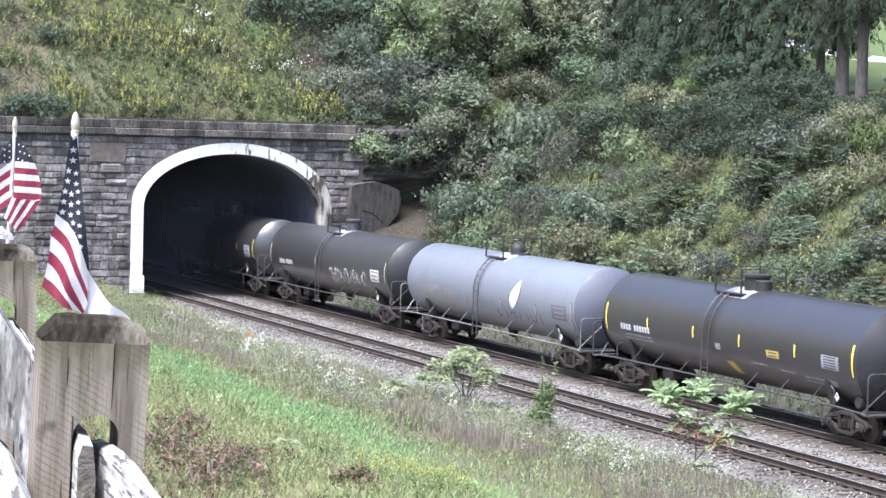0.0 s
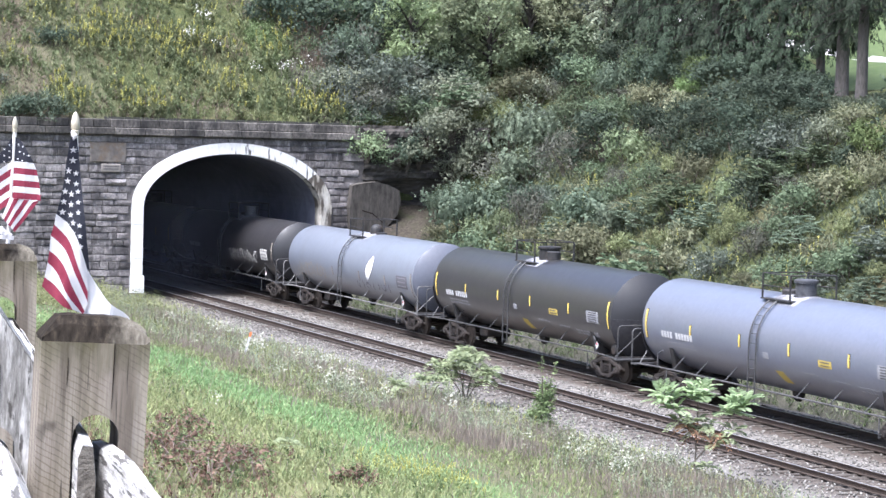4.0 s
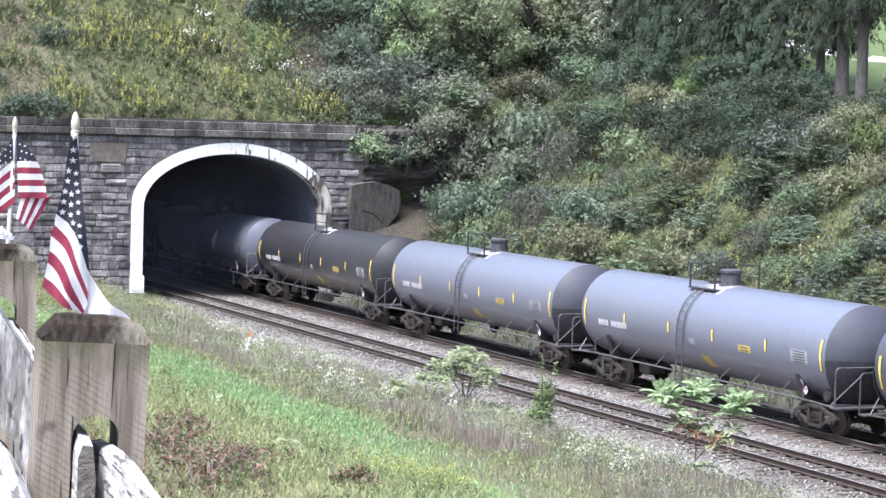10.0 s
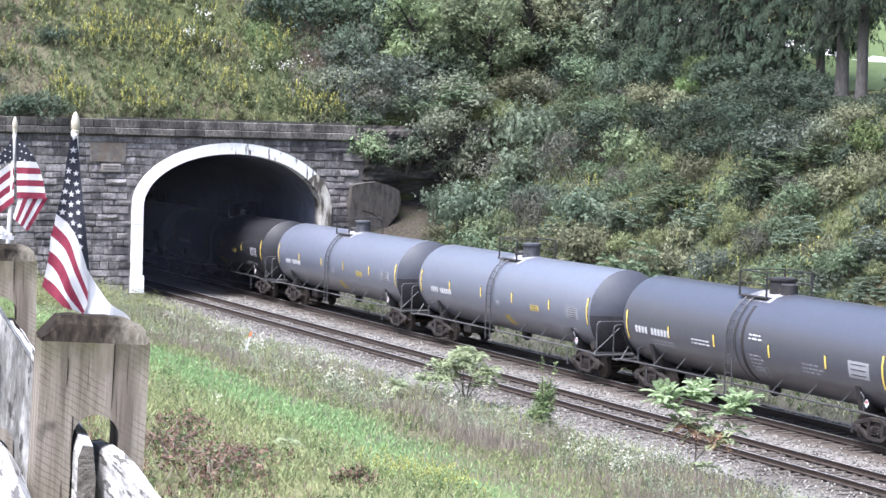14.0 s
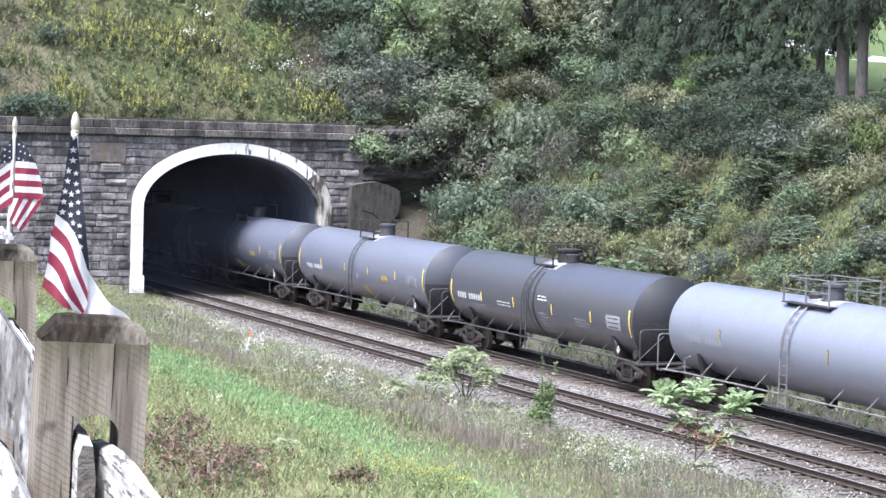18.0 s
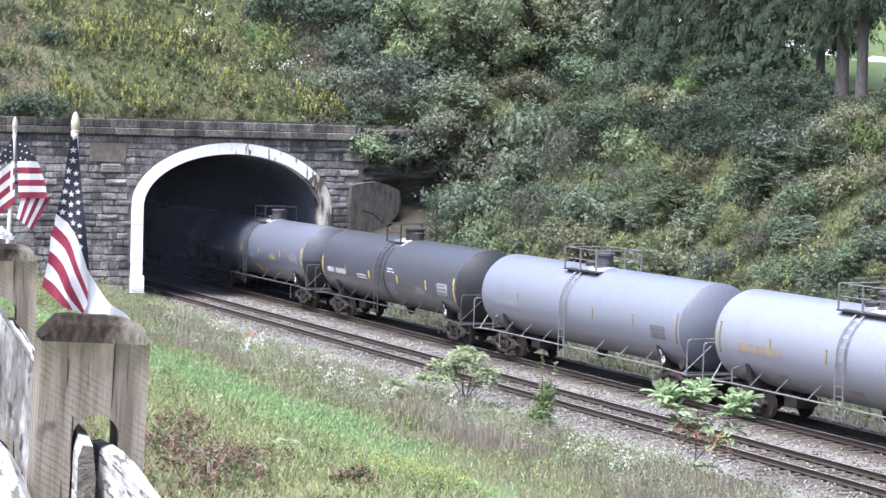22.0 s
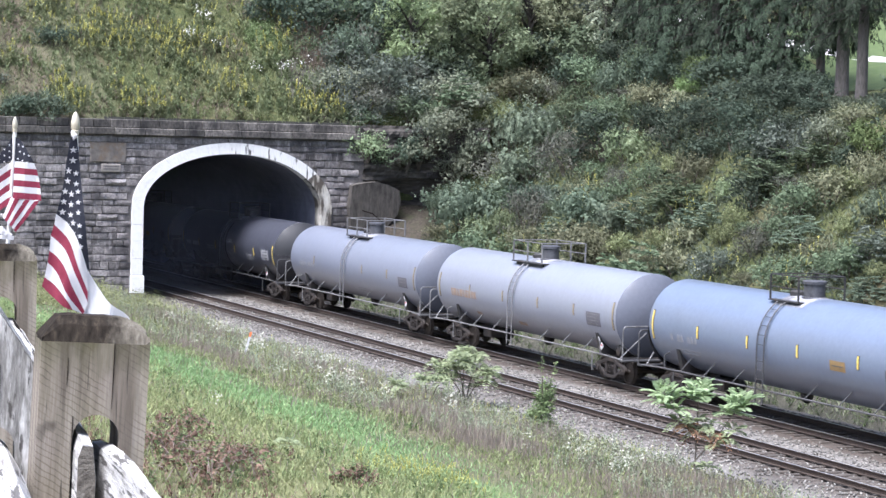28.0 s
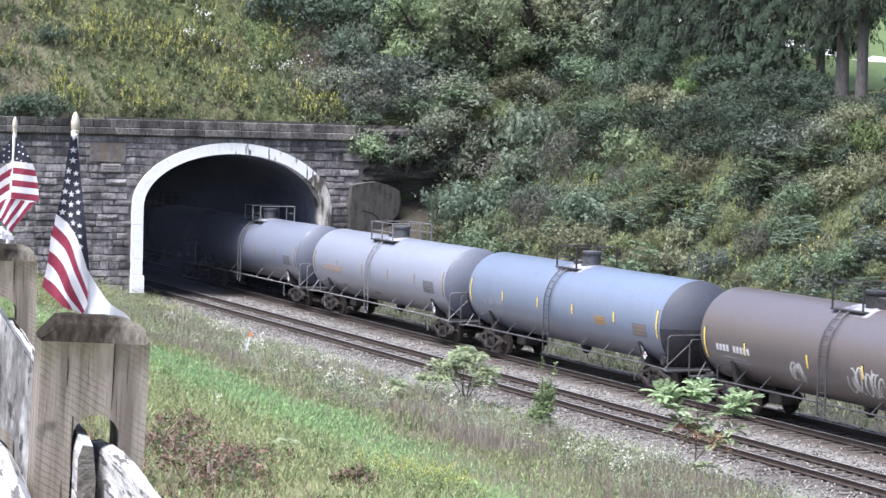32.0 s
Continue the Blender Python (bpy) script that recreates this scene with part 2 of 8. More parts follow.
xs = axis_steps([(-900, 0), (-120, 60), (-46, 6), (-38, 2), (-31, 0.3), (-8.2, 0.9), (-7.9, 0.3), (3.3, 2.8), (24, 0.9), (60, 4), (900, 70)])
ys = axis_steps([(-900, 0), (-180, 60), (-118, 6), (0.25, 0.95), (0.8, 0.5), (40, 1.2), (90, 5), (900, 70)])
gv = np.array([(x, y, height(x, y)) for y in ys for x in xs])
gf = []
nx = len(xs)
for j in range(len(ys) - 1):
    for i in range(nx - 1):
        if ys[j] < 0.4 < ys[j + 1] and xs[i + 1] > BORE_L - 1.4 and xs[i] < BORE_R + 1.4:
            continue
        gf.append((j * nx + i, j * nx + i + 1, (j + 1) * nx + i + 1, (j + 1) * nx + i))


def along_x(nt, stops, wobble=0.0, wscale=0.4):
    """A colour or mask that changes across the line, by the distance from the train's track; stops of (x, colour)."""
    pos = nt.nodes.new("ShaderNodeNewGeometry").outputs["Position"]
    sep = nt.nodes.new("ShaderNodeSeparateXYZ")
    nt.links.new(pos, sep.inputs[0])
    x = sep.outputs[0]
    if wobble:
        n = noise_tex(nt, wscale, 4, 0.6, where="World")
        mul = nt.nodes.new("ShaderNodeMath")
        mul.operation = "MULTIPLY_ADD"
        nt.links.new(n.outputs[0], mul.inputs[0])
        mul.inputs[1].default_value = wobble
        nt.links.new(x, mul.inputs[2])
        x = mul.outputs[0]
    lo, hi = stops[0][0], stops[-1][0]
    mr = nt.nodes.new("ShaderNodeMapRange")
    mr.inputs["From Min"].default_value, mr.inputs["From Max"].default_value = lo, hi
    nt.links.new(x, mr.inputs[0])
    return ramp(nt, mr.outputs[0], [((q - lo) / (hi - lo), c) for q, c in stops])


def ground_material():
    """Weedy turf: mown-looking green, dry stalks and bare earth in patches."""
    m = bpy.data.materials.new("weedy_ground")
    m.use_nodes = True
    nt = m.node_tree
    bsdf = nt.nodes["Principled BSDF"]
    bsdf.inputs["Roughness"].default_value = 0.95
    bsdf.inputs["Specular IOR Level"].default_value = 0.2
    a = noise_tex(nt, 3.0, 6, 0.7, where="World")
    col = ramp(nt, a.outputs[0], [(0.3, (0.045, 0.06, 0.022)), (0.5, (0.085, 0.10, 0.038)), (0.72, (0.15, 0.145, 0.07))])
    b = noise_tex(nt, 0.22, 4, 0.6, where="World")
    f = ramp(nt, b.outputs[0], [(0.48, (0, 0, 0)), (0.66, (0.7, 0.7, 0.7))])
    col = mixer(nt, f, col, (0.12, 0.095, 0.06))
    # the mown strip, the dry band and the weeds by the track
    zone = along_x(nt, [(-36, (0.20, 0.16, 0.10)), (-25, (0.20, 0.18, 0.11)), (-21, (0.27, 0.28, 0.14)), (-18.4, (0.26, 0.29, 0.14)), (-17.6, (0.19, 0.275, 0.115)), (-15.4, (0.19, 0.275, 0.115)), (-14.8, (0.17, 0.17, 0.10)),
                        (-10, (0.17, 0.14, 0.105)), (-8.4, (0.15, 0.15, 0.09))], 3.0, 0.25)
    near = along_x(nt, [(-9, (0.8, 0.8, 0.8)), (-7.5, (0, 0, 0))])
    col = mixer(nt, near, col, zone)
    foot = along_x(nt, [(2.0, (0, 0, 0)), (2.6, (0.85,) * 3), (4.6, (0.85,) * 3), (5.8, (0, 0, 0))], 0.8, 0.6)
    grit = noise_tex(nt, 16.0, 4, 0.7, where="World")
    col = mixer(nt, foot, col, ramp(nt, grit.outputs[0], [(0.3, (0.045, 0.043, 0.036)), (0.7, (0.15, 0.142, 0.125))]))
    fine = noise_tex(nt, 14.0, 4, 0.7, where="World")
    col = mixer(nt, 0.55, col, ramp(nt, fine.outputs[0], [(0.3, (0.25, 0.25, 0.25)), (0.7, (1.0, 1.0, 1.0))]), "MULTIPLY")
    nt.links.new(col, bsdf.inputs["Base Color"])
    bp = nt.nodes.new("ShaderNodeBump")
    bp.inputs["Strength"].default_value, bp.inputs["Distance"].default_value = 1.0, 0.08
    c = noise_tex(nt, 9.0, 5, 0.7, where="World")
    nt.links.new(c.outputs[0], bp.inputs["Height"])
    nt.links.new(bp.outputs[0], bsdf.inputs["Normal"])
    return m


M["ground"] = ground_material()
ground = new("ground", quick_mesh("ground", gv, gf, M["ground"], True))
tagged(ground, "weedy green bank and hillside ground around the cutting", "ground", kind="structure")

# ballast: a crowned bed under both tracks, into the tunnel
Y0, Y1 = -140.0, 175.0
prof = [(-9.6, -0.75), (-8.0, -0.36), (-6.4, -0.235), (-2.3, -0.24), (1.7, -0.235), (2.6, -0.3), (3.5, -0.75)]
bv, bf = [], []
bys = axis_steps([(Y0, 0), (-100, 4), (0, 0.7), (Y1, 4)])
prof_f = []
for (xa, za), (xb, zb) in zip(prof, prof[1:]):
    k = max(1, round((xb - xa) / 0.45))
    prof_f += [(xa + (xb - xa) * i / k, za + (zb - za) * i / k) for i in range(k)]
prof_f.append(prof[-1])
for y in bys:
    for x, z in prof_f:
        wob = 0.05 * noise.noise((x * 1.3, y * 1.3, 7)) + 0.22 * (noise.noise((x * 0.3, y * 0.3, 9))) * (x < -7)
        bv.append((x, y, z + wob))
k = len(prof_f)
bf = [(j * k + i, j * k + i + 1, (j + 1) * k + i + 1, (j + 1) * k + i) for j in range(len(bys) - 1) for i in range(k - 1)]
nt = M["ballast"].node_tree
bsdf = nt.nodes["Principled BSDF"]
old = bsdf.inputs["Base Color"].links[0].from_socket
# oily brown strips, deepened under the train to darken the tanks' undersides
oil_deepened = along_x(nt, [(-6.6, (0, 0, 0)), (-5.9, (0.75,) * 3), (-3.2, (0.75,) * 3), (-2.7, (0, 0, 0)), (-1.9, (0.1,) * 3), (-1.3, (0.95,) * 3), (1.5, (0.95,) * 3), (2.2, (0.2,) * 3)], 0.5, 1.2)
nt.links.new(mixer(nt, oil_deepened, old, mixer(nt, 1.0, old, (0.40, 0.33, 0.29), "MULTIPLY")), bsdf.inputs["Base Color"])
ballast = new("ballast", quick_mesh("ballast", bv, bf, M["ballast"], True))
tagged(ballast, "grey crushed stone ballast under both tracks", "ballast", kind="structure")


# a strip of dark cinders along the foot of the ballast
M["cinder"] = surface("dark_cinders", (0.055, 0.054, 0.056), (0.115, 0.112, 0.113), 14, 0.95, 0, 0.6, 30, (0.16, 0.152, 0.145), 0.9, (0.5, 0.7), where="World")
cys = axis_steps([(-43.0, 0), (-12.0, 0.6)])
cv = []
for y in cys:
    fade = smooth01(-43, -38, y) * (1 - smooth01(-17, -12, y))
    for k in range(5):
        x = -8.35 + 0.9 * k / 4 * (0.3 + 0.7 * fade) + 0.14 * noise.noise((y * 0.6, k * 0.2, 4.0))
        cv.append((x, y, max(height(x, y), float(np.interp(x, [p[0] for p in prof], [p[1] for p in prof])) + 0.02) + 0.06))
cinders = new("cinder_strip", quick_mesh("cinder_strip", cv, [(j * 5 + i, j * 5 + i + 1, (j + 1) * 5 + i + 1, (j + 1) * 5 + i) for j in range(len(cys) - 1) for i in range(4)], M["cinder"], True))
tagged(cinders, "strip of dark cinders along the ballast's foot", "cinder path", kind="structure")

# ---------------------------------------------------------------- tracks
RAIL = [(-0.068, -0.165), (0.068, -0.165), (0.068, -0.15), (0.012, -0.13), (0.012, -0.04), (0.036, -0.028), (0.036, 0.0),
        (-0.036, 0.0), (-0.036, -0.028), (-0.012, -0.04), (-0.012, -0.13), (-0.068, -0.15)]
tie_mesh = Geo().box((0, 0, 0), (2.55, 0.225, 0.17), 0.014).mesh("tie", M["tie"])


def track(x, first, last, label):
    t = new("railway_track")
    t.location = (x, 0, 0)
    tagged(t, label, "railway track", group="railway tracks")
    for sx in (-1, 1):
        g = Geo()
        ring = [(sx * 0.753 + a, b) for a, b in RAIL]
        n = len(ring)
        vs = [(a, y, b) for y in (Y0, Y1) for a, b in ring]
        g.add(vs, [(i, (i + 1) % n, n + (i + 1) % n, n + i) for i in range(n)])
        rail = part("rail", g, M["rail"], t, "rust-brown steel rail")
        h = Geo().box((sx * 0.753, (Y0 + Y1) / 2, 0.0015), (0.062, Y1 - Y0, 0.003))
        part("running_surface", h, M["railtop"], rail, "polished steel top of the rail")
    rnd = random.Random(5)
    y, count = first, 0
    while y < last and count < 300:
        tie = new("tie", tie_mesh)
        tie.parent = t
        tie.location = (rnd.uniform(-0.05, 0.05), y + rnd.uniform(-0.03, 0.03), -0.284 + rnd.uniform(-0.02, 0.014))
        tie.rotation_euler = (0, 0, rnd.uniform(-0.015, 0.015))
        y += 0.51
        count += 1
    return t


track(0.0, -88, 20, "running track of rusty rails on dark wooden ties in ballast")
track(NEAR, -88, 20, "empty track of rusty rails on weathered wooden ties in ballast")

# ---------------------------------------------------------------- tank cars
R, ZC = 1.53, 2.48
HALF = 7.86   # half the barrel between the heads' seams
HEAD = 0.60


def head_profile(s, dished):
    """Profile of a head: a dished one meets the barrel in a sharp edge, a round one runs into it."""
    out = []
    for i in range(15):
        a = math.pi / 2 * i / 14
        y = math.cos(a) ** (2.0 if dished else 1.7)
        out.append((s * (HALF + HEAD * y), max(0.02, R * math.sin(a))))
    return out


def on_side(y, th, lift=0.006, side=-1):
    """A point on the barrel's side: along the car, angle above the middle."""
    r = R + lift
    return (side * r * math.cos(th), y, ZC + r * math.sin(th))


def plate_on(g, y0, y1, z0, z1, lift=0.006, skew=0.0, thick=0.004):
    """A curved plate laid on the near side, from z0 to z1 in height and y0 to y1 along the car."""
    n = max(2, int(abs(z1 - z0) / 0.12) + 1)
    t0, t1 = (math.asin(max(-0.99, min(0.99, (z - ZC) / R))) for z in (z0, z1))
    vs = []
    for i in range(n + 1):
        th, k = t0 + (t1 - t0) * i / n, i / n
        for lf in (lift, lift + thick):
            vs += [on_side(y0 + skew * k, th, lf), on_side(y1 + skew * k, th, lf)]
    fs = []
    for i in range(n):
        a, b = i * 4, i * 4 + 4
        fs += [(a + 2, a + 3, b + 3, b + 2), (a, b, b + 1, a + 1), (a, a + 2, b + 2, b), (a + 1, b + 1, b + 3, a + 3)]
    fs += [(0, 1, 3, 2), (n * 4, n * 4 + 2, n * 4 + 3, n * 4 + 1)]
    g.add(vs, fs)
    return g


barrel_mesh = Geo().lathe([(-HALF, R), (-HALF + 0.03, R + 0.001), (0, R + 0.001), (HALF - 0.03, R + 0.001), (HALF, R)], "y", 72, (0, 0, ZC))
head_geo = {(s, d): Geo().lathe(head_profile(s, d), "y", 72, (0, 0, ZC)) for s in (-1, 1) for d in (False, True)}


def half_shade_plate(sy):
    """A dished plate over the lower half of a head, a hand's breadth proud of it."""
    g = Geo()
    vs, n, rows = [], 26, 11
    for lift in (0.02, 0.05):
        for i in range(rows + 1):
            a = math.pi / 2 * i / rows
            y = HALF + HEAD * (1 - math.sin(a) ** 2 * 0.985) + lift
            r = max(0.02, (R + 0.02) * math.sin(a))
            for k in range(n + 1):
                t = math.pi + math.pi * k / n
                vs.append((r * math.cos(t), sy * y, ZC - 0.12 + r * math.sin(t)))
    w = n + 1
    m = w * (rows + 1)
    fs = [(m + j * w + i, m + j * w + i + 1, m + (j + 1) * w + i + 1, m + (j + 1) * w + i) for j in range(rows) for i in range(n)]
    fs += [(j * w + i, (j + 1) * w + i, (j + 1) * w + i + 1, j * w + i + 1) for j in range(rows) for i in range(n)]
    for j in range(rows):
        fs += [(j * w, m + j * w, m + (j + 1) * w, (j + 1) * w), (j * w + n, (j + 1) * w + n, m + (j + 1) * w + n, m + j * w + n)]
    fs += [(rows * w + i, rows * w + i + 1, m + rows * w + i + 1, m + rows * w + i) for i in range(n)]
    return g.add(vs, fs).mesh("head_shield", M["shade_plate"], True)


# near-black plate added over the lower head, standing in for its shade
M["shade_plate"] = surface("black_head_shade", (0.022, 0.022, 0.026), (0.045, 0.044, 0.048), 6, 0.6, 0, 0.1, 30, (0.05, 0.045, 0.042), 1.2, (0.5, 0.8), spec=0.2)
shade_plate_mesh = {s: half_shade_plate(s) for s in (-1, 1)}
wheel_prof = [(-0.775, 0.02), (-0.775, 0.09), (-0.775, 0.10), (-0.765, 0.33), (-0.79, 0.36), (-0.79, 0.435), (-0.70, 0.445), (-0.69, 0.475),
              (-0.66, 0.475), (-0.66, 0.36), (-0.70, 0.33), (-0.71, 0.12), (-0.64, 0.10), (-0.60, 0.085)]
wheel_prof = [(-0.95, 0.02), (-0.95, 0.085), (-0.80, 0.085)] + wheel_prof[2:]
wheelset_prof = wheel_prof + [(-a, r) for a, r in reversed(wheel_prof)]
wheelset_mesh = Geo().lathe(wheelset_prof, "x", 28).mesh("wheelset", M["wheel"], True)


def frame_geo(sx):
    """A cast side frame: bowed top, dropped middle, open windows, pedestal ends."""
    g = Geo()
    x = sx * 1.0
    top = [(-1.12, 0.50), (-0.95, 0.62), (-0.55, 0.70), (-0.3, 0.80), (0.3, 0.80), (0.55, 0.70), (0.95, 0.62), (1.12, 0.50)]
    for (a, b), (c, d) in zip(top, top[1:]):
        L = math.hypot(c - a, d - b)
        g.box((x, (a + c) / 2, (b + d) / 2), (0.13, L + 0.05, 0.13), 0.02, Matrix.Rotation(math.atan2(d - b, c - a), 3, "X"))
    low = [(-0.95, 0.50), (-0.55, 0.36), (-0.34, 0.22), (0.34, 0.22), (0.55, 0.36), (0.95, 0.50)]
    for (a, b), (c, d) in zip(low, low[1:]):
        L = math.hypot(c - a, d - b)
        g.box((x, (a + c) / 2, (b + d) / 2), (0.13, L + 0.05, 0.12), 0.02, Matrix.Rotation(math.atan2(d - b, c - a), 3, "X"))
    for y in (-0.34, 0.34):
        g.box((x, y, 0.5), (0.12, 0.13, 0.55), 0.02)
    for y in (-0.89, 0.89):
        g.box((x, y, 0.47), (0.15, 0.30, 0.24), 0.03)
        g.lathe([(-0.11, 0.02), (-0.11, 0.10), (0.11, 0.10), (0.11, 0.02)], "x", 14, (x, y, 0.46))
    return g


frame_meshes = {s: frame_geo(s).mesh("side_frame", M["truck"]) for s in (-1, 1)}
sg = Geo()
for y in (-0.17, 0.0, 0.17):
    helix = [(1.0 + 0.065 * math.cos(a), y + 0.065 * math.sin(a), 0.30 + 0.30 * a / (8 * math.pi)) for a in np.linspace(0, 8 * math.pi, 40)]
    sg.tube(helix, 0.018, 4)
spring_mesh = {1: sg.mesh("spring_nest", M["truck"])}
sg2 = Geo()
sg2.v, sg2.f = [(-x, y, z) for x, y, z in sg.v], sg.f
spring_mesh[-1] = sg2.mesh("spring_nest", M["truck"])
bolster_mesh = Geo().box((0, 0, 0.66), (2.0, 0.42, 0.22), 0.03).box((0, 0, 0.8), (0.6, 0.6, 0.14), 0.03).mesh("bolster", M["truck"])

sill = Geo()
sill.box((0, 0, 0.86), (0.55, 3.1, 0.30), 0.02).box((0, 0.55, 1.05), (2.3, 0.25, 0.22), 0.02)
sill.add([(-1.15, 0.43, 0.95), (1.15, 0.43, 0.95), (1.15, 0.67, 0.95), (-1.15, 0.67, 0.95), (-1.35, 0.43, 1.75), (1.35, 0.43, 1.75), (1.35, 0.67, 1.75), (-1.35, 0.67, 1.75)],
         [(0, 1, 2, 3), (4, 7, 6, 5), (0, 4, 5, 1), (2, 6, 7, 3), (0, 3, 7, 4), (1, 5, 6, 2)])
sill.box((0, -1.35, 0.98), (2.7, 0.28, 0.08), 0.01)
coupler = Geo().box((0, -1.85, 0.83), (0.13, 0.75, 0.15), 0.02).box((0.03, -2.24, 0.83), (0.30, 0.18, 0.28), 0.05).box((-0.11, -2.34, 0.83), (0.09, 0.18, 0.26), 0.03)
hose = Geo().tube([(0.3, -1.6, 0.8), (0.34, -1.75, 0.55), (0.3, -1.95, 0.36), (0.2, -2.1, 0.38)], 0.028, 6)


def flipped(g):
    h = Geo()
    h.v, h.f = [(-x, -y, z) for x, y, z in g.v], g.f
    return h


def shifted(g, dy):
    h = Geo()
    h.v, h.f = [(x, y + dy, z) for x, y, z in g.v], g.f
    return h


# the stub sill's own origin lies 6.7 m from the car's middle; the rear end looks along -y
TRUCK = 6.7
rear_sill, front_sill = shifted(sill, -TRUCK).mesh("stub_sill", M["steel_black"]), shifted(flipped(sill), TRUCK).mesh("stub_sill", M["steel_black"])
coup_meshes = [shifted(coupler, -TRUCK).mesh("coupler", M["truck"], True), shifted(flipped(coupler), TRUCK).mesh("coupler", M["truck"], True)]
hose_meshes = [shifted(hose, -TRUCK).mesh("brake_hose", M["steel_black"], True), shifted(flipped(hose), TRUCK).mesh("brake_hose", M["steel_black"], True)]


def hoop(x0, x1, y, z0, z1, r=0.022, bend=0.14):
    pts = [(x0, y, z0), (x0, y, z1 - bend)]
    pts += [(x0 + (bend - bend * math.cos(a)) * (1 if x1 > x0 else -1), y, z1 - bend + bend * math.sin(a)) for a in (0.5, 1.05, 1.57)]
    pts += [(x1, y, z1)]
    return Geo().tube(pts, r, 6)


WHEELSETS = []
CARS = []
rnd = random.Random(11)


def tank_car(label, centre, paint, pipe, dome="drum", marks=(), mark_z=(2.27, 2.66), mark_mat="yellow", wide=False, extras=(), hatch_mat="steel_black",
             ladder_y=0.6, cage=0.82, tank_label="", shade_plate=True, head=None):
    car = new("tank_car")
    car.location = (0, centre, 0)
    tagged(car, label, "tank car", group="tank cars of the train")
    CARS.append((car, centre))
    g = Geo()
    g.v, g.f = barrel_mesh.v, barrel_mesh.f
    part("tank", g, paint, car, tank_label, True)
    for sy in (-1, 1):
        g = Geo()
        g.v, g.f = head_geo[sy, shade_plate].v, head_geo[sy, shade_plate].f
        part("tank_head", g, head or paint, car, "dished tank head, painted darker for shade on most cars", True)
    if shade_plate:
        for sy in (-1, 1):
            part("head_shield", shade_plate_mesh[sy], None, car, "black plate added as shade over the lower half of the head")
    # trucks
    for sy, smesh, cmesh, hmesh in ((-1, rear_sill, coup_meshes[0], hose_meshes[0]), (1, front_sill, coup_meshes[1], hose_meshes[1])):
        part("stub_sill", smesh, None, car)
        part("coupler", cmesh, None, car, "rusty knuckle coupler")
        part("brake_hose", hmesh, None, car)
        truck = part("truck", bolster_mesh, None, car, "rust-brown cast steel truck with two axles")
        truck.location = (0, sy * TRUCK, 0)
        for sx in (-1, 1):
            part("side_frame", frame_meshes[sx], None, truck)
            part("spring_nest", spring_mesh[sx], None, truck)
        for wy in (-0.89, 0.89):
            w = part("wheelset", wheelset_mesh, None, truck, "steel wheels on an axle")
            w.location = (0, wy, 0.465)
            WHEELSETS.append(w)
    # running boards and side pipes, with struts up to the barrel
    for sx in (-1, 1):
        part("side_rail", Geo().tube([(sx * 1.45, -8.3, 0.98), (sx * 1.5, -6.9, 1.04), (sx * 1.52, 0, 1.05), (sx * 1.5, 6.9, 1.04), (sx * 1.45, 8.3, 0.98)], 0.030, 7), pipe, car, "long steel side pipe")
        for y in (-5.4, -3.6, -1.8, 2.4, 4.2, 5.7):
            part("strut", Geo().tube([(sx * 1.5, y, 1.05), (sx * 1.20, y - 0.25, 1.52)], 0.022, 5), pipe, car)
        for y in (-6.75, 6.75):
            part("grab_post", Geo().tube([(sx * 1.5, y, 1.0), (sx * 1.52, y, 1.5), (sx * 1.46, y - math.copysign(0.25, y), 1.62)], 0.028, 6), pipe, car)
            part("sill_step", hoop(sx * 1.5, sx * 1.44, y - math.copysign(0.6, y), 1.0, 0.42, 0.02, 0.04), pipe, car)
    # end rails
    for sy in (-1, 1):
        part("end_rail", hoop(-1.55, 1.55, sy * 8.5, 0.95, 2.18, 0.027), pipe, car, "bent pipe hand rail across the end")
        part("end_rail_post", Geo().tube([(1.55, sy * 8.5, 0.95), (1.55, sy * 8.5, 2.15)], 0.027, 6), pipe, car)
        part("end_brace", Geo().tube([(-1.45, sy * 8.1, 1.0), (-0.6, sy * 8.48, 1.95)], 0.024, 5), pipe, car)
        part("end_platform", Geo().box((0, sy * 8.4, 0.96), (3.1, 0.36, 0.06), 0.01), M["pipe_dark"], car)
    # brake gear
    part("brake_reservoir", Geo().lathe([(-0.42, 0.03), (-0.40, 0.17), (-0.33, 0.21), (0.33, 0.21), (0.40, 0.17), (0.42, 0.03)], "x", 18, (-0.75, -7.45, 1.22)), M["steel_black"], car, "grimy brake air reservoir", True)
    part("brake_wheel", Geo().tube([(0.55 + 0.26 * math.cos(a), -8.56, 1.62 + 0.26 * math.sin(a)) for a in np.linspace(0, 2 * math.pi, 17)], 0.02, 5), M["steel_black"], car)
    part("outlet_skirt", Geo().lathe([(0.62, 0.08), (0.70, 0.17), (0.99, 0.24)], "z", 16, (0, 0.3, 0)), M["steel_black"], car, "", True)
    part("valve_box", Geo().box((-0.35, 4.6, 0.72), (0.7, 0.7, 0.42), 0.05), M["steel_black"], car)
    # hatch platform with its cage
    py0, py1, px = (-0.3, 1.3, 0.86) if not wide else (-0.75, 1.75, 0.95)
    pz = 3.86
    for sx in (-1, 1):
        plat = Geo()
        plat.box((sx * (px - 0.16), (py0 + py1) / 2, pz), (0.42, py1 - py0 + 0.1, 0.04), 0.008)
        for y in (py0 + 0.1, py1 - 0.1):
            plat.box((sx * (px - 0.12), y, pz - 0.09), (0.05, 0.06, 0.2), 0.01)
        part("walkway_plate", plat, M[hatch_mat], car, "dark walkway plate beside the hatch")
    cmat = M["steel_black"] if not wide else pipe
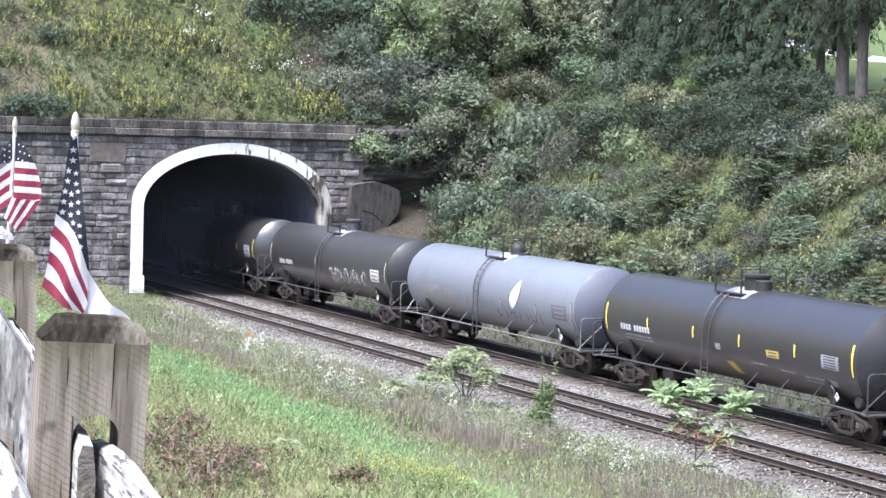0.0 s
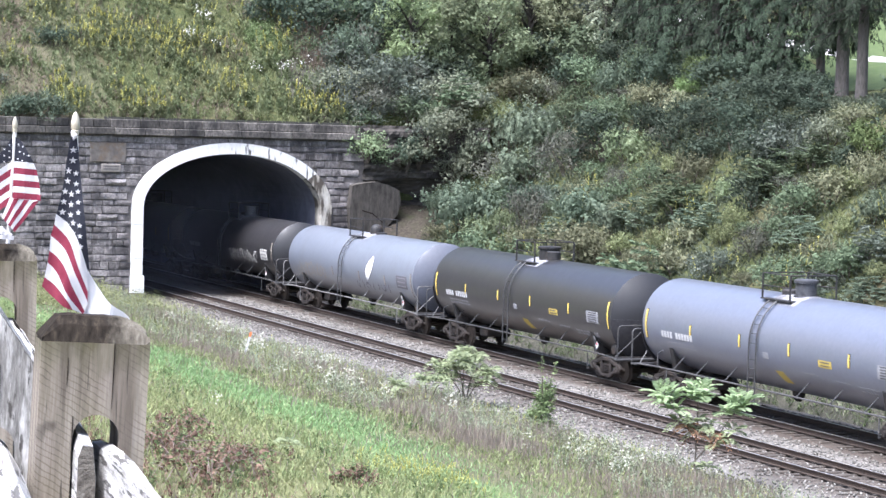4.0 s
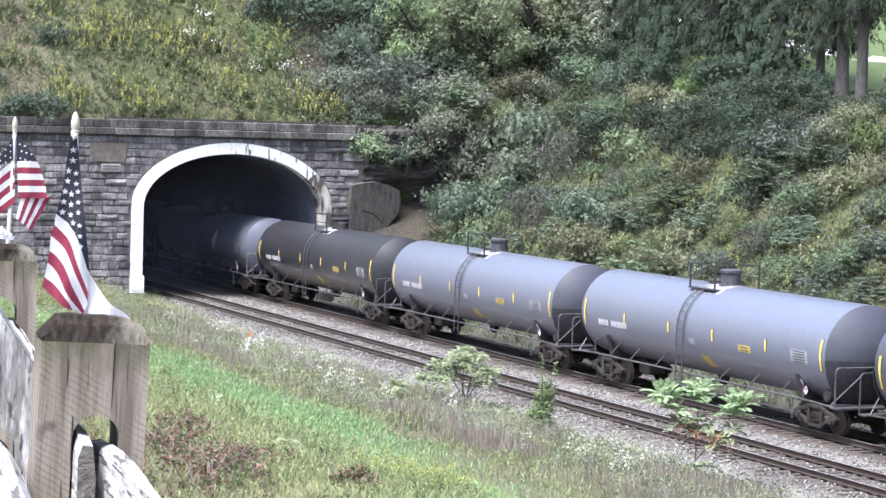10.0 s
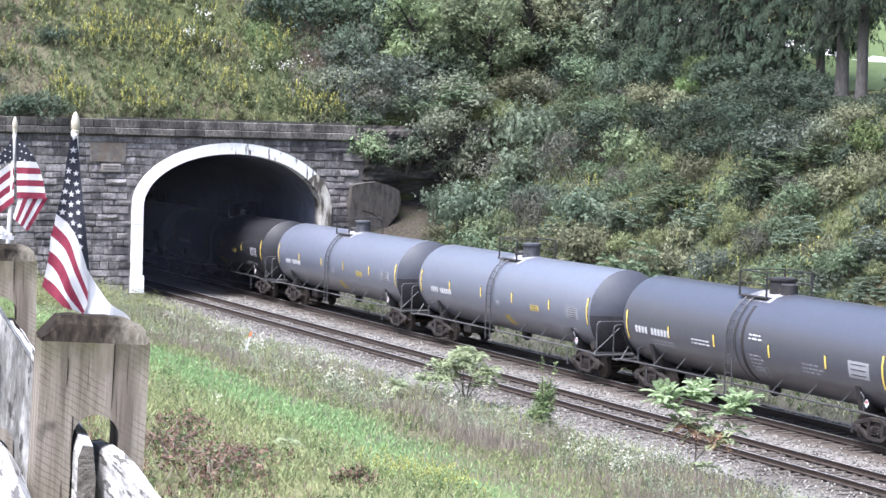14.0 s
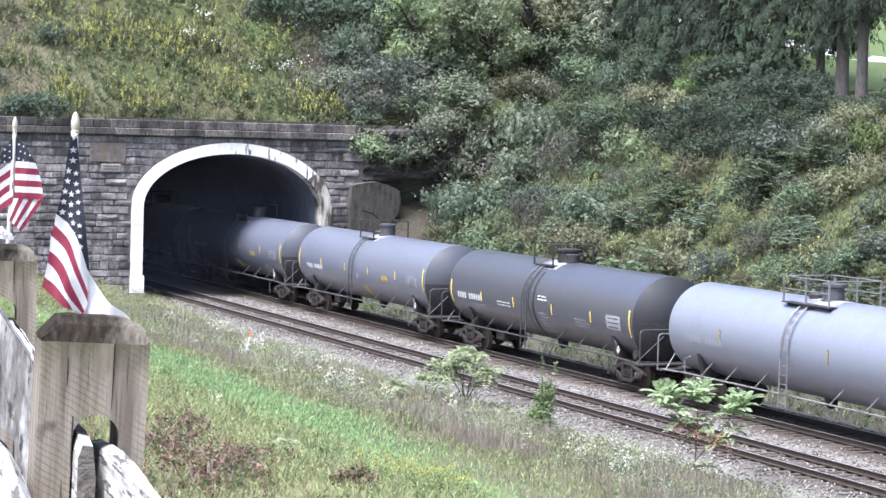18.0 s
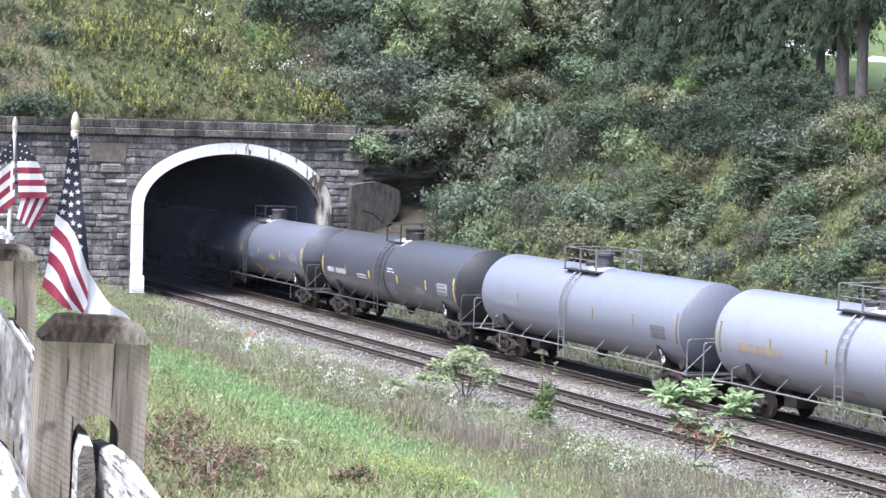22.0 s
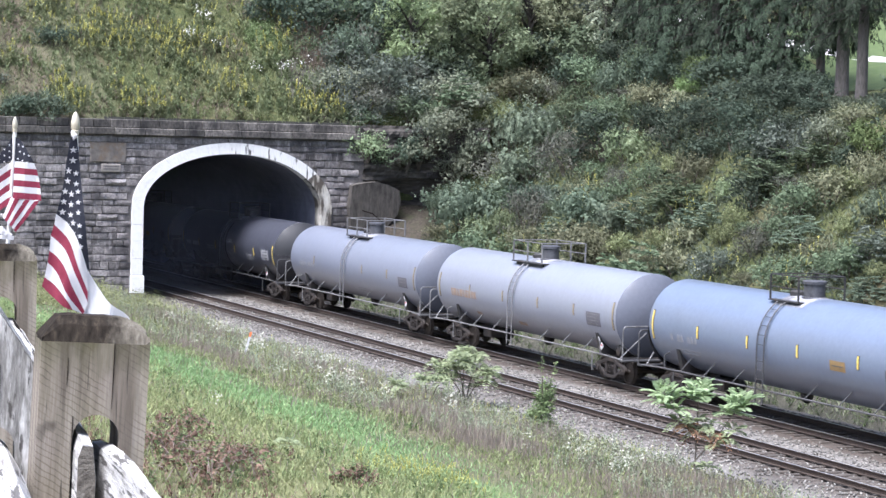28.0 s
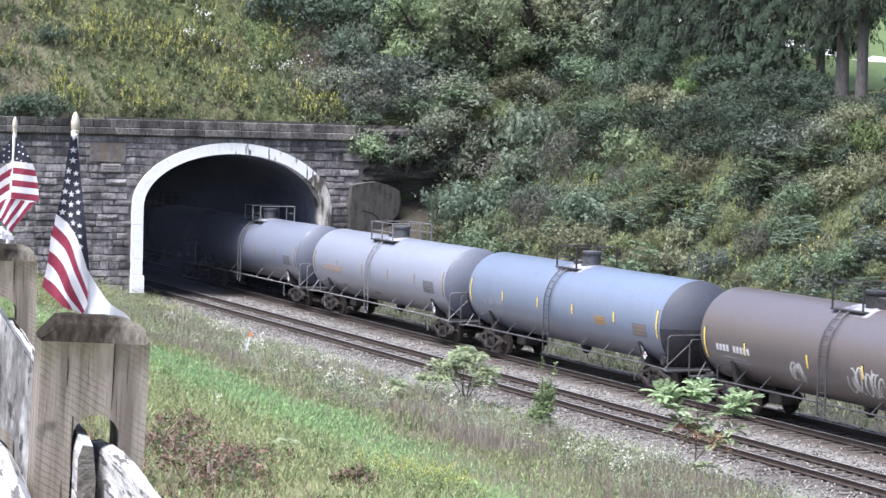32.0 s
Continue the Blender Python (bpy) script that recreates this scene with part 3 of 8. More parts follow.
    for sx in (-1, 1):
        ends = (py0, py1) if not wide else (py0, (py0 + py1) / 2, py1)
        for y in ends:
            part("railing_post", Geo().box((sx * px, y, pz + cage / 2 - 0.02), (0.055, 0.055, cage), 0.006), cmat, car)
        for dz in (1.0, 0.52):
            part("railing_bar", Geo().tube([(sx * px, py0, pz + cage * dz), (sx * px, py1, pz + cage * dz)], 0.02, 5), cmat, car)
    for y in (py0, py1):
        part("railing_bar", Geo().tube([(-px, y, pz + cage), (px, y, pz + cage)], 0.02, 5), cmat, car)
    yc = 0.1 if not wide else 0.4
    if dome == "drum":
        d = Geo().lathe([(3.9, 0.40), (4.02, 0.40), (4.03, 0.34), (4.42, 0.34), (4.43, 0.39), (4.51, 0.39), (4.54, 0.32), (4.55, 0.03)], "z", 24, (0, yc, 0))
        part("manway", d, M["hatch_steel"], car, "dark drum-shaped valve housing", True)
        part("hatch_cover", Geo().lathe([(3.95, 0.30), (4.12, 0.30), (4.16, 0.26), (4.18, 0.03)], "z", 18, (0, yc + 0.85, 0)), M["steel_black"], car, "", True)
    elif dome == "double":
        part("manway", Geo().lathe([(3.9, 0.42), (4.40, 0.42), (4.41, 0.47), (4.48, 0.47), (4.50, 0.40), (4.51, 0.03)], "z", 24, (0, yc, 0)), M["steel_black"], car, "dark drum-shaped valve housing", True)
        part("hatch_cover", Geo().lathe([(3.9, 0.28), (4.30, 0.28), (4.33, 0.24), (4.34, 0.03)], "z", 18, (-0.1, yc - 0.55, 0)), M["steel_black"], car, "", True)
    else:
        part("manway", Geo().lathe([(3.9, 0.30), (4.2, 0.30), (4.34, 0.26), (4.42, 0.17), (4.45, 0.03)], "z", 20, (0, yc, 0)), M["steel_black"], car, "small round-topped valve dome", True)
        part("hatch_cover", Geo().lathe([(3.9, 0.26), (4.08, 0.26), (4.10, 0.03)], "z", 18, (0, yc - 0.6, 0)), M["steel_black"], car, "", True)
    part("saddle_plate", plate_on_top(-0.55, 1.0), M["top_patch"], car, "pale worn plate round the hatch")
    # ladders over both sides
    for sx in (-1, 1):
        lad = []
        for dy in (-0.21, 0.21):
            pts = [on_side(ladder_y + dy, th, 0.09, sx) for th in np.linspace(1.05, 0.0, 9)]
            pts += [(sx * (R + 0.09), ladder_y + dy, 1.9), (sx * (R + 0.09), ladder_y + dy, 0.66)]
            lad.append(part("ladder_rail", Geo().tube(pts, 0.026, 5), pipe if wide else M["pipe_dark"], car, "" if dy > 0 else "curved steel ladder up the tank's side"))
        for k in range(11):
            if k < 6:
                p = on_side(0, 0.95 - k * 0.19, 0.09, sx)
            else:
                p = (sx * (R + 0.09), 0, 2.25 - (k - 5) * 0.29)
            part("rung", Geo().tube([(p[0], ladder_y - 0.21, p[2]), (p[0], ladder_y + 0.21, p[2])], 0.016, 4), pipe if wide else M["pipe_dark"], lad[0])
    # reflective marks: the end ones tall, those between short
    for y in marks:
        tall = abs(y) > 7
        z0, z1 = (mark_z[0] - 0.28, mark_z[1] + 0.30) if tall else mark_z
        part("reflective_mark", plate_on(Geo(), y - 0.042, y + 0.042, z0, z1), M[mark_mat], car, "yellow reflective strip")
        part("mark_backing", plate_on(Geo(), y - 0.085, y + 0.055, z0 - 0.02, z1 + 0.02, 0.002, 0, 0.002), M["steel_black"], car)
    # hazard placards on the corners
    for y in (-6.95,):
        pg = Geo()
        pg.slab([(0, -0.14), (0.12, 0), (0, 0.14), (-0.12, 0)], 0.012, lambda a, b, d, y=y: (-1.55 + d * -1, y + a, 1.34 + b))
        pl = part("placard", pg, M["white"], car, "white diamond-shaped hazard placard with red")
        pr = Geo()
        pr.slab([(0, 0.0), (0.17, 0.015), (0, 0.18), (-0.17, 0.015)], 0.004, lambda a, b, d, y=y: (-1.563 - d, y + a * 0.45, 1.35 + b * 0.45))
        part("placard_mark", pr, M["red"], pl)
    for fn in extras:
        fn(car)
    return car


def plate_on_top(y0, y1):
    g = Geo()
    n = 10
    vs = []
    for i in range(n + 1):
        th = math.pi / 2 + 0.62 * (2 * i / n - 1)
        for lf in (0.003, 0.009):
            for y in (y0, y1):
                vs.append((-(R + lf) * math.cos(th), y, ZC + (R + lf) * math.sin(th)))
    fs = []
    for i in range(n):
        a, b = i * 4, i * 4 + 4
        fs += [(a + 2, a + 3, b + 3, b + 2), (a, b, b + 1, a + 1), (a, a + 2, b + 2, b), (a + 1, b + 1, b + 3, a + 3)]
    g.add(vs, fs)
    return g


def bars(y0, z0, count, w, h, gap, mat="white", name="letter_bar", label="", skip=()):
    """A row of character-sized bars on the barrel, read towards -y."""
    def go(car):
        for i in range(count):
            if i in skip:
                continue
            y = y0 - i * (w + gap)
            part(name, plate_on(Geo(), y, y - w, z0, z0 + h), M[mat], car, label)
    return go


def small_print(y0, z0, rows, length, mat="faint", h=0.05, step=0.12):
    def go(car):
        r = random.Random(int(abs(y0 * 100)))
        for k in range(rows):
            y = y0
            while y > y0 - length:
                w = r.uniform(0.08, 0.28)
                part("print_bar", plate_on(Geo(), y, y - w, z0 - k * step - h, z0 - k * step), M[mat], car)
                y -= w + 0.07
    return go


def panel(y0, y1, z0, z1, mat, name="label_panel", label="", skew=0.0, lines=0, line_mat="dark_letter"):
    def go(car):
        p = part(name, plate_on(Geo(), y0, y1, z0, z1, 0.006, skew), M[mat], car, label)
        for k in range(lines):
            zz = z0 + (z1 - z0) * (k + 0.6) / (lines + 0.2)
            part("panel_line", plate_on(Geo(), y0 + (y1 - y0) * 0.14, y0 + (y1 - y0) * 0.86, zz - 0.017, zz + 0.017, 0.012), M[line_mat], p)
    return go


def scrawl(y0, y1, z0, z1, strokes, mat, seed, label="sprayed graffiti scrawl"):
    """Loose sprayed strokes on the barrel, no letters."""
    def go(car):
        r = random.Random(seed)
        for k in range(strokes):
            g = Geo()
            y = y0 + (y1 - y0) * (k + 0.5) / strokes
            n = 15
            loop = r.random() < 0.6
            h, mid = (z1 - z0) * r.uniform(0.3, 0.5), z0 + (z1 - z0) * r.uniform(0.4, 0.6)
            wide, lean, a0 = r.uniform(0.10, 0.24), r.uniform(-0.3, 0.1), r.uniform(0, 6.28)
            pts = []
            for i in range(n):
                t = i / (n - 1)
                if loop:
                    pts.append((y + wide * math.cos(a0 + 5.2 * t) + lean * h * math.sin(a0 + 5.2 * t), mid + h * math.sin(a0 + 5.2 * t)))
                else:
                    pts.append((y + lean * t + 0.06 * math.sin(7 * t + a0), mid - h + 2 * h * t))
            vs = []
            for i, (yy, zz) in enumerate(pts):
                go_y, go_z = pts[min(i + 1, n - 1)][0] - pts[max(i - 1, 0)][0], pts[min(i + 1, n - 1)][1] - pts[max(i - 1, 0)][1]
                size = math.hypot(go_y, go_z) or 1.0
                half = 0.034 * (1 - 0.5 * abs(2 * i / (n - 1) - 1) ** 2)
                ends = [(yy + sg * half * go_z / size, zz - sg * half * go_y / size) for sg in (-1, 1)]
                for lf in (0.004 + 0.0006 * k, 0.006 + 0.0006 * k):
                    vs += [on_side(ye, math.asin(max(-0.99, min(0.99, (ze - ZC) / R))), lf) for ye, ze in ends]
            fs = [(0, 1, 3, 2), (n * 4 - 4, n * 4 - 2, n * 4 - 1, n * 4 - 3)]
            for i in range(n - 1):
                a, b = i * 4, i * 4 + 4
                fs += [(a + 2, a + 3, b + 3, b + 2), (a, b, b + 1, a + 1), (a, a + 2, b + 2, b), (a + 1, b + 1, b + 3, a + 3)]
            g.add(vs, fs)
            part("graffiti_stroke", g, M[mat], car, label)
    return go
M["pipe_dark"] = surface("dark_pipe", (0.03, 0.03, 0.033), (0.08, 0.08, 0.082), 14, 0.55, 0.1, 0.1, 80, (0.12, 0.11, 0.10), 2.5, (0.55, 0.8))
M["top_patch"] = surface("pale_saddle", (0.20, 0.20, 0.225), (0.40, 0.40, 0.43), 5, 0.5, stain=(0.10, 0.095, 0.10), sscale=2.2, samount=(0.45, 0.7))
M["graffiti_pale"] = surface("pale_spray", (0.35, 0.34, 0.33), (0.6, 0.58, 0.55), 9, 0.6)
M["graffiti_dark"] = surface("dark_spray", (0.09, 0.09, 0.11), (0.16, 0.15, 0.17), 9, 0.6)
M["warning"] = surface("faded_warning_yellow", (0.46, 0.34, 0.07), (0.60, 0.46, 0.12), 9, 0.6)
M["tan"] = surface("faded_tan_spray", (0.30, 0.26, 0.22), (0.42, 0.38, 0.33), 6, 0.6)
BLACK = tank_paint("black_tank_paint", (0.028, 0.0275, 0.031), (0.060, 0.056, 0.058), streak=0.35)
SOOT = tank_paint("sooty_black_tank_paint", (0.034, 0.033, 0.036), (0.085, 0.075, 0.068), streak=0.55)
DARK = tank_paint("dark_grey_tank_paint", (0.059, 0.062, 0.080), (0.09, 0.094, 0.108), streak=0.3)
GREY = tank_paint("grey_tank_paint", (0.138, 0.150, 0.193), (0.09, 0.095, 0.11), streak=0.4)
GREY3 = tank_paint("chalky_grey_tank_paint", (0.232, 0.247, 0.300), (0.13, 0.135, 0.155), streak=0.4)
GREY2 = tank_paint("pale_grey_tank_paint", (0.190, 0.207, 0.262), (0.12, 0.12, 0.135), streak=0.5)
OLD = tank_paint("mottled_grey_tank_paint", (0.172, 0.19, 0.232), (0.10, 0.104, 0.114), streak=0.85)
BLUE = tank_paint("slate_blue_tank_paint", (0.148, 0.180, 0.250), (0.085, 0.10, 0.13), streak=0.45)
BROWN = tank_paint("brown_tank_paint", (0.105, 0.088, 0.088), (0.075, 0.06, 0.058), streak=0.4)
# head paints darker than the barrels: the ends' shade put into the colour
HEAD_GREY = tank_paint("shaded_grey_head_paint", (0.056, 0.060, 0.076), (0.036, 0.036, 0.041), streak=0.6, rough=0.5, coat=0.05)
HEAD_BLACK = tank_paint("shaded_black_head_paint", (0.019, 0.0195, 0.023), (0.036, 0.034, 0.035), streak=0.5, rough=0.55, coat=0.05)
HEAD_PALE = tank_paint("shaded_pale_grey_head_paint", (0.10, 0.109, 0.140), (0.07, 0.072, 0.08), streak=0.6, rough=0.6, coat=0.05)
M["faded"] = surface("faded_strip", (0.26, 0.21, 0.12), (0.36, 0.29, 0.16), 9, 0.6)
M["rust_panel"] = surface("faded_orange_panel", (0.20, 0.13, 0.055), (0.32, 0.21, 0.085), 8, 0.6)
M["rust_smear"] = surface("rusty_smear", (0.22, 0.165, 0.135), (0.36, 0.25, 0.165), 7, 0.7, stain=(0.22, 0.215, 0.235), sscale=4, samount=(0.45, 0.65))
LEASE = (7.62, 4.63, 1.55, -1.33, -4.55, -7.62)


def lease_marks(mat="white"):
    return (bars(6.55, 2.11, 11, 0.125, 0.21, 0.065, mat, skip=(4,)), small_print(6.3, 1.98, 2, 1.7, "faint"),
            panel(-2.95, -3.65, 2.12, 2.34, "warning", "warning_panel", "faded yellow warning panel with dark lines", 0, 2),
            panel(-0.62, -1.05, 1.36, 1.72, "warning", "test_label", "faded yellow slanted label", 0.28),
            panel(-6.0, -6.9, 2.10, 2.52, "faint", "data_block", "pale grey data block", 0, 5, "dark_letter"),
            panel(-6.1, -6.6, 1.58, 1.74, "faint", "data_block"), small_print(-1.9, 1.85, 1, 0.9), small_print(-3.6, 1.78, 1, 0.8), small_print(-4.9, 1.74, 2, 0.9),
            panel(0.15, -0.15, 2.05, 2.25, "faint", "small_label"))


M["leaf_white"] = surface("white_leaf_paint", (0.62, 0.62, 0.63), (0.78, 0.78, 0.78), 9, 0.5)


def leaf_sign(car):
    def blade(k, lift):
        g = Geo()
        rows = [(2.02, 0.02), (2.16, 0.26), (2.38, 0.44), (2.62, 0.48), (2.86, 0.36), (3.06, 0.16), (3.16, 0.02)]
        for (za, wa), (zb, wb) in zip(rows, rows[1:]):
            ya, yb = -2.55 - (za - 2.05) * 0.45, -2.55 - (zb - 2.05) * 0.45
            t0, t1 = math.asin((za - ZC) / R), math.asin((zb - ZC) / R)
            g.add([on_side(ya + wa * k, t0, lift), on_side(ya - wa * k, t0, lift), on_side(yb - wb * k, t1, lift), on_side(yb + wb * k, t1, lift)], [(0, 1, 2, 3)])
        return g
    s = part("leaf_sign", blade(1.0, 0.006), M["dark_letter"], car, "white leaf shape outlined in dark grey")
    part("leaf_fill", blade(0.80, 0.010), M["leaf_white"], s, "white leaf shape")


tank_car("sooty black tank car deep in the tunnel mouth", 137.5, SOOT, M["pipe_dark"], "drum", (-2.0, -5.0, -7.6), shade_plate=False, extras=(panel(-6.2, -7.1, 2.0, 2.6, "faint", "data_block", "pale data block", 0, 3),))
tank_car("weathered black tank car with a pale graffiti scrawl", 119.4, SOOT, M["pipe_dark"], "drum", (7.6, 1.2, -7.6), mark_mat="tan",
         shade_plate=False, head=HEAD_BLACK, extras=(bars(6.3, 2.05, 10, 0.13, 0.22, 0.06, "white", skip=(4,)), small_print(6.0, 1.9, 2, 1.5), scrawl(-0.7, -5.2, 1.65, 2.35, 18, "graffiti_pale", 3),
                 panel(-5.9, -6.9, 2.0, 2.55, "graffiti_pale", "data_block", "pale data block", 0, 3)))
tank_car("mottled old grey tank car with a white leaf sign", 101.3, OLD, M["pipe"], "round", (1.9, -1.5, -4.6, -7.6), (1.95, 2.35), "tan",
         shade_plate=False, head=HEAD_PALE, extras=(leaf_sign, scrawl(6.6, 2.9, 1.7, 2.35, 11, "tan", 8, "worn tan paint remains"), scrawl(-0.9, -5.2, 1.55, 2.0, 7, "graffiti_dark", 4, "dark sprayed strokes"),
                 panel(-6.0, -7.2, 1.95, 2.5, "graffiti_dark", "data_block", "dark-framed data block", 0, 3, "faint")))
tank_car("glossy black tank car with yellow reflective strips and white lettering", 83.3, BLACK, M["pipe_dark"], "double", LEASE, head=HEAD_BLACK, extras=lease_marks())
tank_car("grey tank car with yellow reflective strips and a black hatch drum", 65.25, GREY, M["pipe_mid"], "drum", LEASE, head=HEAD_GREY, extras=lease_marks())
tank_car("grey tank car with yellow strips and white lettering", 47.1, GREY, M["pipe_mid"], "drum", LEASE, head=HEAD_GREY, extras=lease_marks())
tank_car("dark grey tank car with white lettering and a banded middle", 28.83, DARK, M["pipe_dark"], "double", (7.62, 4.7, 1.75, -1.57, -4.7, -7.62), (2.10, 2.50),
         head=HEAD_BLACK, extras=(bars(7.0, 2.10, 11, 0.145, 0.23, 0.075, skip=(4,)), small_print(5.9, 1.95, 2, 1.4), small_print(3.2, 2.25, 2, 1.0, "white"), small_print(-0.4, 2.75, 2, 0.6, "white"),
                 small_print(-0.4, 2.1, 5, 0.7), small_print(-3.4, 2.15, 3, 0.9), panel(-5.9, -6.95, 2.0, 2.5, "faint", "data_block", "pale grey data block", 0, 3),
                 panel(0.06, -0.1, 1.2, 3.6, "steel_black", "band", "dark band round the middle"), panel(0.42, 0.36, 1.2, 3.6, "pipe_dark", "band", "dark band round the middle"), scrawl(-0.5, -1.2, 1.35, 1.75, 5, "faint", 6)))
tank_car("pale grey tank car with a tall caged hatch platform", 10.56, GREY2, M["pipe"], "drum", (4.6, -1.6, -4.6, -7.62), mark_mat="faded", wide=True,
         shade_plate=False, head=HEAD_PALE, extras=(bars(6.6, 2.12, 10, 0.14, 0.22, 0.08, "faint", skip=(4,)), panel(-5.9, -6.9, 2.0, 2.45, "graffiti_dark", "data_block", "dark worn data block", 0, 3, "pipe"), small_print(-0.6, 1.6, 2, 0.8)))
tank_car("pale grey tank car with a long caged hatch platform", -7.5, GREY3, M["pipe"], "drum", (7.62, 4.6, 1.5, -1.6, -4.6, -7.62), mark_mat="faded", wide=True,
         shade_plate=False, head=HEAD_PALE, extras=(bars(6.4, 2.12, 9, 0.235, 0.30, 0.04, "rust_smear", "rusty_letter_bar", "rusty remains of lettering"), panel(4.4, 3.9, 1.5, 1.62, "rust_smear", "rust_patch", "orange rust patch"), panel(0.6, -0.1, 1.42, 1.56, "rust_smear", "rust_patch", "orange rust patch"), panel(-5.6, -6.7, 2.0, 2.5, "graffiti_dark", "data_block", "dark worn data block", 0, 4, "pipe")))
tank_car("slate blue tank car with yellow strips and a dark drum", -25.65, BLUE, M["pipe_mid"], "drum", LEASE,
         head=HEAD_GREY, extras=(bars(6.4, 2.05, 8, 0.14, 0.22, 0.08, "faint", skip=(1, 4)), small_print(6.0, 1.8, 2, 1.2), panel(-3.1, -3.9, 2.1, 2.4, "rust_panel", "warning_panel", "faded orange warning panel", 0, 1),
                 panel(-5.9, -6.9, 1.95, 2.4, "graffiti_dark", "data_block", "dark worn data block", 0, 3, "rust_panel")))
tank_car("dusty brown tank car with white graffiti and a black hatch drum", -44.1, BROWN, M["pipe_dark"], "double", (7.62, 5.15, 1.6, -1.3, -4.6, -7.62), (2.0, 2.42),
         head=HEAD_BLACK, extras=(bars(6.9, 2.04, 10, 0.135, 0.21, 0.07, skip=(4,)), small_print(6.6, 1.88, 2, 1.4), scrawl(2.6, 2.0, 1.5, 2.1, 5, "graffiti_pale", 12), scrawl(-0.6, -5.5, 1.45, 2.3, 30, "graffiti_pale", 13)))


# ---------------------------------------------------------------- tunnel
SPRING, RISE, HW = 4.55, 2.84, 4.885
RING_W, RING_H = 0.62, 0.58
M["stone"] = surface("sooty_sandstone", (0.13, 0.12, 0.117), (0.37, 0.338, 0.325), 8.0, 0.95, 0, 1.0, 6, (0.070, 0.064, 0.066), 0.7, (0.40, 0.66), objrand=0.42, where="World")
for node in M["stone"].node_tree.nodes:
    if node.type == "BUMP":
        node.inputs["Distance"].default_value = 0.06
nt = M["stone"].node_tree
bsdf = nt.nodes["Principled BSDF"]
lime = noise_tex(nt, 2.2, 5, 0.7, (1.6, 1, 0.5), where="World")
nt.links.new(mixer(nt, ramp(nt, lime.outputs[0], [(0.54, (0, 0, 0)), (0.68, (0.6,) * 3)]), bsdf.inputs["Base Color"].links[0].from_socket, (0.46, 0.43, 0.42)), bsdf.inputs["Base Color"])
M["mortar"] = surface("dark_mortar", (0.095, 0.088, 0.086), (0.20, 0.186, 0.178), 5, 0.95, 0, 0.6, 14, where="World")
M["coping"] = surface("sooty_coping", (0.04, 0.037, 0.035), (0.21, 0.19, 0.17), 7.0, 0.9, 0, 0.6, 9, (0.03, 0.028, 0.028), 0.8, (0.44, 0.64), objrand=0.45, where="World", stretch=(1.2, 1, 0.7))
M["whitewash"] = surface("white_painted_stone", (0.80, 0.79, 0.77), (0.90, 0.89, 0.87), 5, 0.8, 0, 0.3, 12, (0.55, 0.53, 0.50), 1.6, (0.58, 0.8), where="World")
M["peeling"] = surface("peeling_white_stone", (0.42, 0.38, 0.31), (0.72, 0.70, 0.65), 3, 0.9, 0, 0.6, 12, (0.10, 0.085, 0.07), 1.5, (0.44, 0.58), where="World", stretch=(2.5, 1, 0.6))
M["streaked"] = surface("streaked_white_stone", (0.78, 0.77, 0.74), (0.90, 0.89, 0.87), 5, 0.8, 0, 0.3, 12, (0.06, 0.055, 0.05), 1.5, (0.56, 0.63), where="World", stretch=(3.2, 1, 0.45))
# blue-grey raised above soot black: lens glare put into the lining's colour
M["bore"] = surface("glare_lifted_lining", (0.13, 0.135, 0.18), (0.21, 0.217, 0.27), 1.2, 0.95, 0, 0.6, 6, where="World")
M["tanstone"] = surface("tan_stone", (0.10, 0.091, 0.086), (0.23, 0.205, 0.18), 3, 0.9, 0, 0.5, 12, (0.17, 0.115, 0.07), 1.6, (0.45, 0.7), where="World")


def arch(a, w=0.0, h=0.0):
    return (XC - (HW + w) * math.cos(a), SPRING + (RISE + h) * math.sin(a))


N_ARCH = 33
line_in = [(XC - HW, -0.6)] + [arch(math.pi * i / N_ARCH) for i in range(N_ARCH + 1)] + [(XC + HW, -0.6)]

WALL_L, WALL_R, WALL_TOP = -21.0, 5.2, 8.25
bw = Geo()
top_pts = [(WALL_L, -0.6)] + [(WALL_L + (WALL_R - WALL_L) * i / N_ARCH, WALL_TOP) for i in range(N_ARCH + 1)] + [(WALL_R, -0.6)]
n = len(line_in)
vs = [(x, y, z) for y in (0.0, 1.1) for x, z in line_in] + [(x, y, z) for y in (0.0, 1.1) for x, z in top_pts]
fs = []
for i in range(n - 1):
    fs += [(i, i + 1, 2 * n + i + 1, 2 * n + i), (n + i, 3 * n + i, 3 * n + i + 1, n + i + 1), (2 * n + i, 2 * n + i + 1, 3 * n + i + 1, 3 * n + i)]
wall = new("wall_portal", bw.add(vs, fs).mesh("wall_portal", M["mortar"]))
tagged(wall, "soot-stained rough sandstone tunnel portal wall with a white-painted arch", "wall", kind="structure")

lining = Geo()
yy = [0.76, 3.0, 10.0, 40.0, 176.0]
vs = [(x, y, z) for y in yy for x, z in line_in]
fs = [(j * n + i, j * n + i + 1, (j + 1) * n + i + 1, (j + 1) * n + i) for j in range(len(yy) - 1) for i in range(n - 1)]
fs.append(tuple((len(yy) - 1) * n + i for i in range(n)))
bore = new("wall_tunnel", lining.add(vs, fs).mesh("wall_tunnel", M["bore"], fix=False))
tagged(bore, "sooty lining inside the tunnel, its blue-grey lifted for lens glare", "tunnel lining", kind="structure")


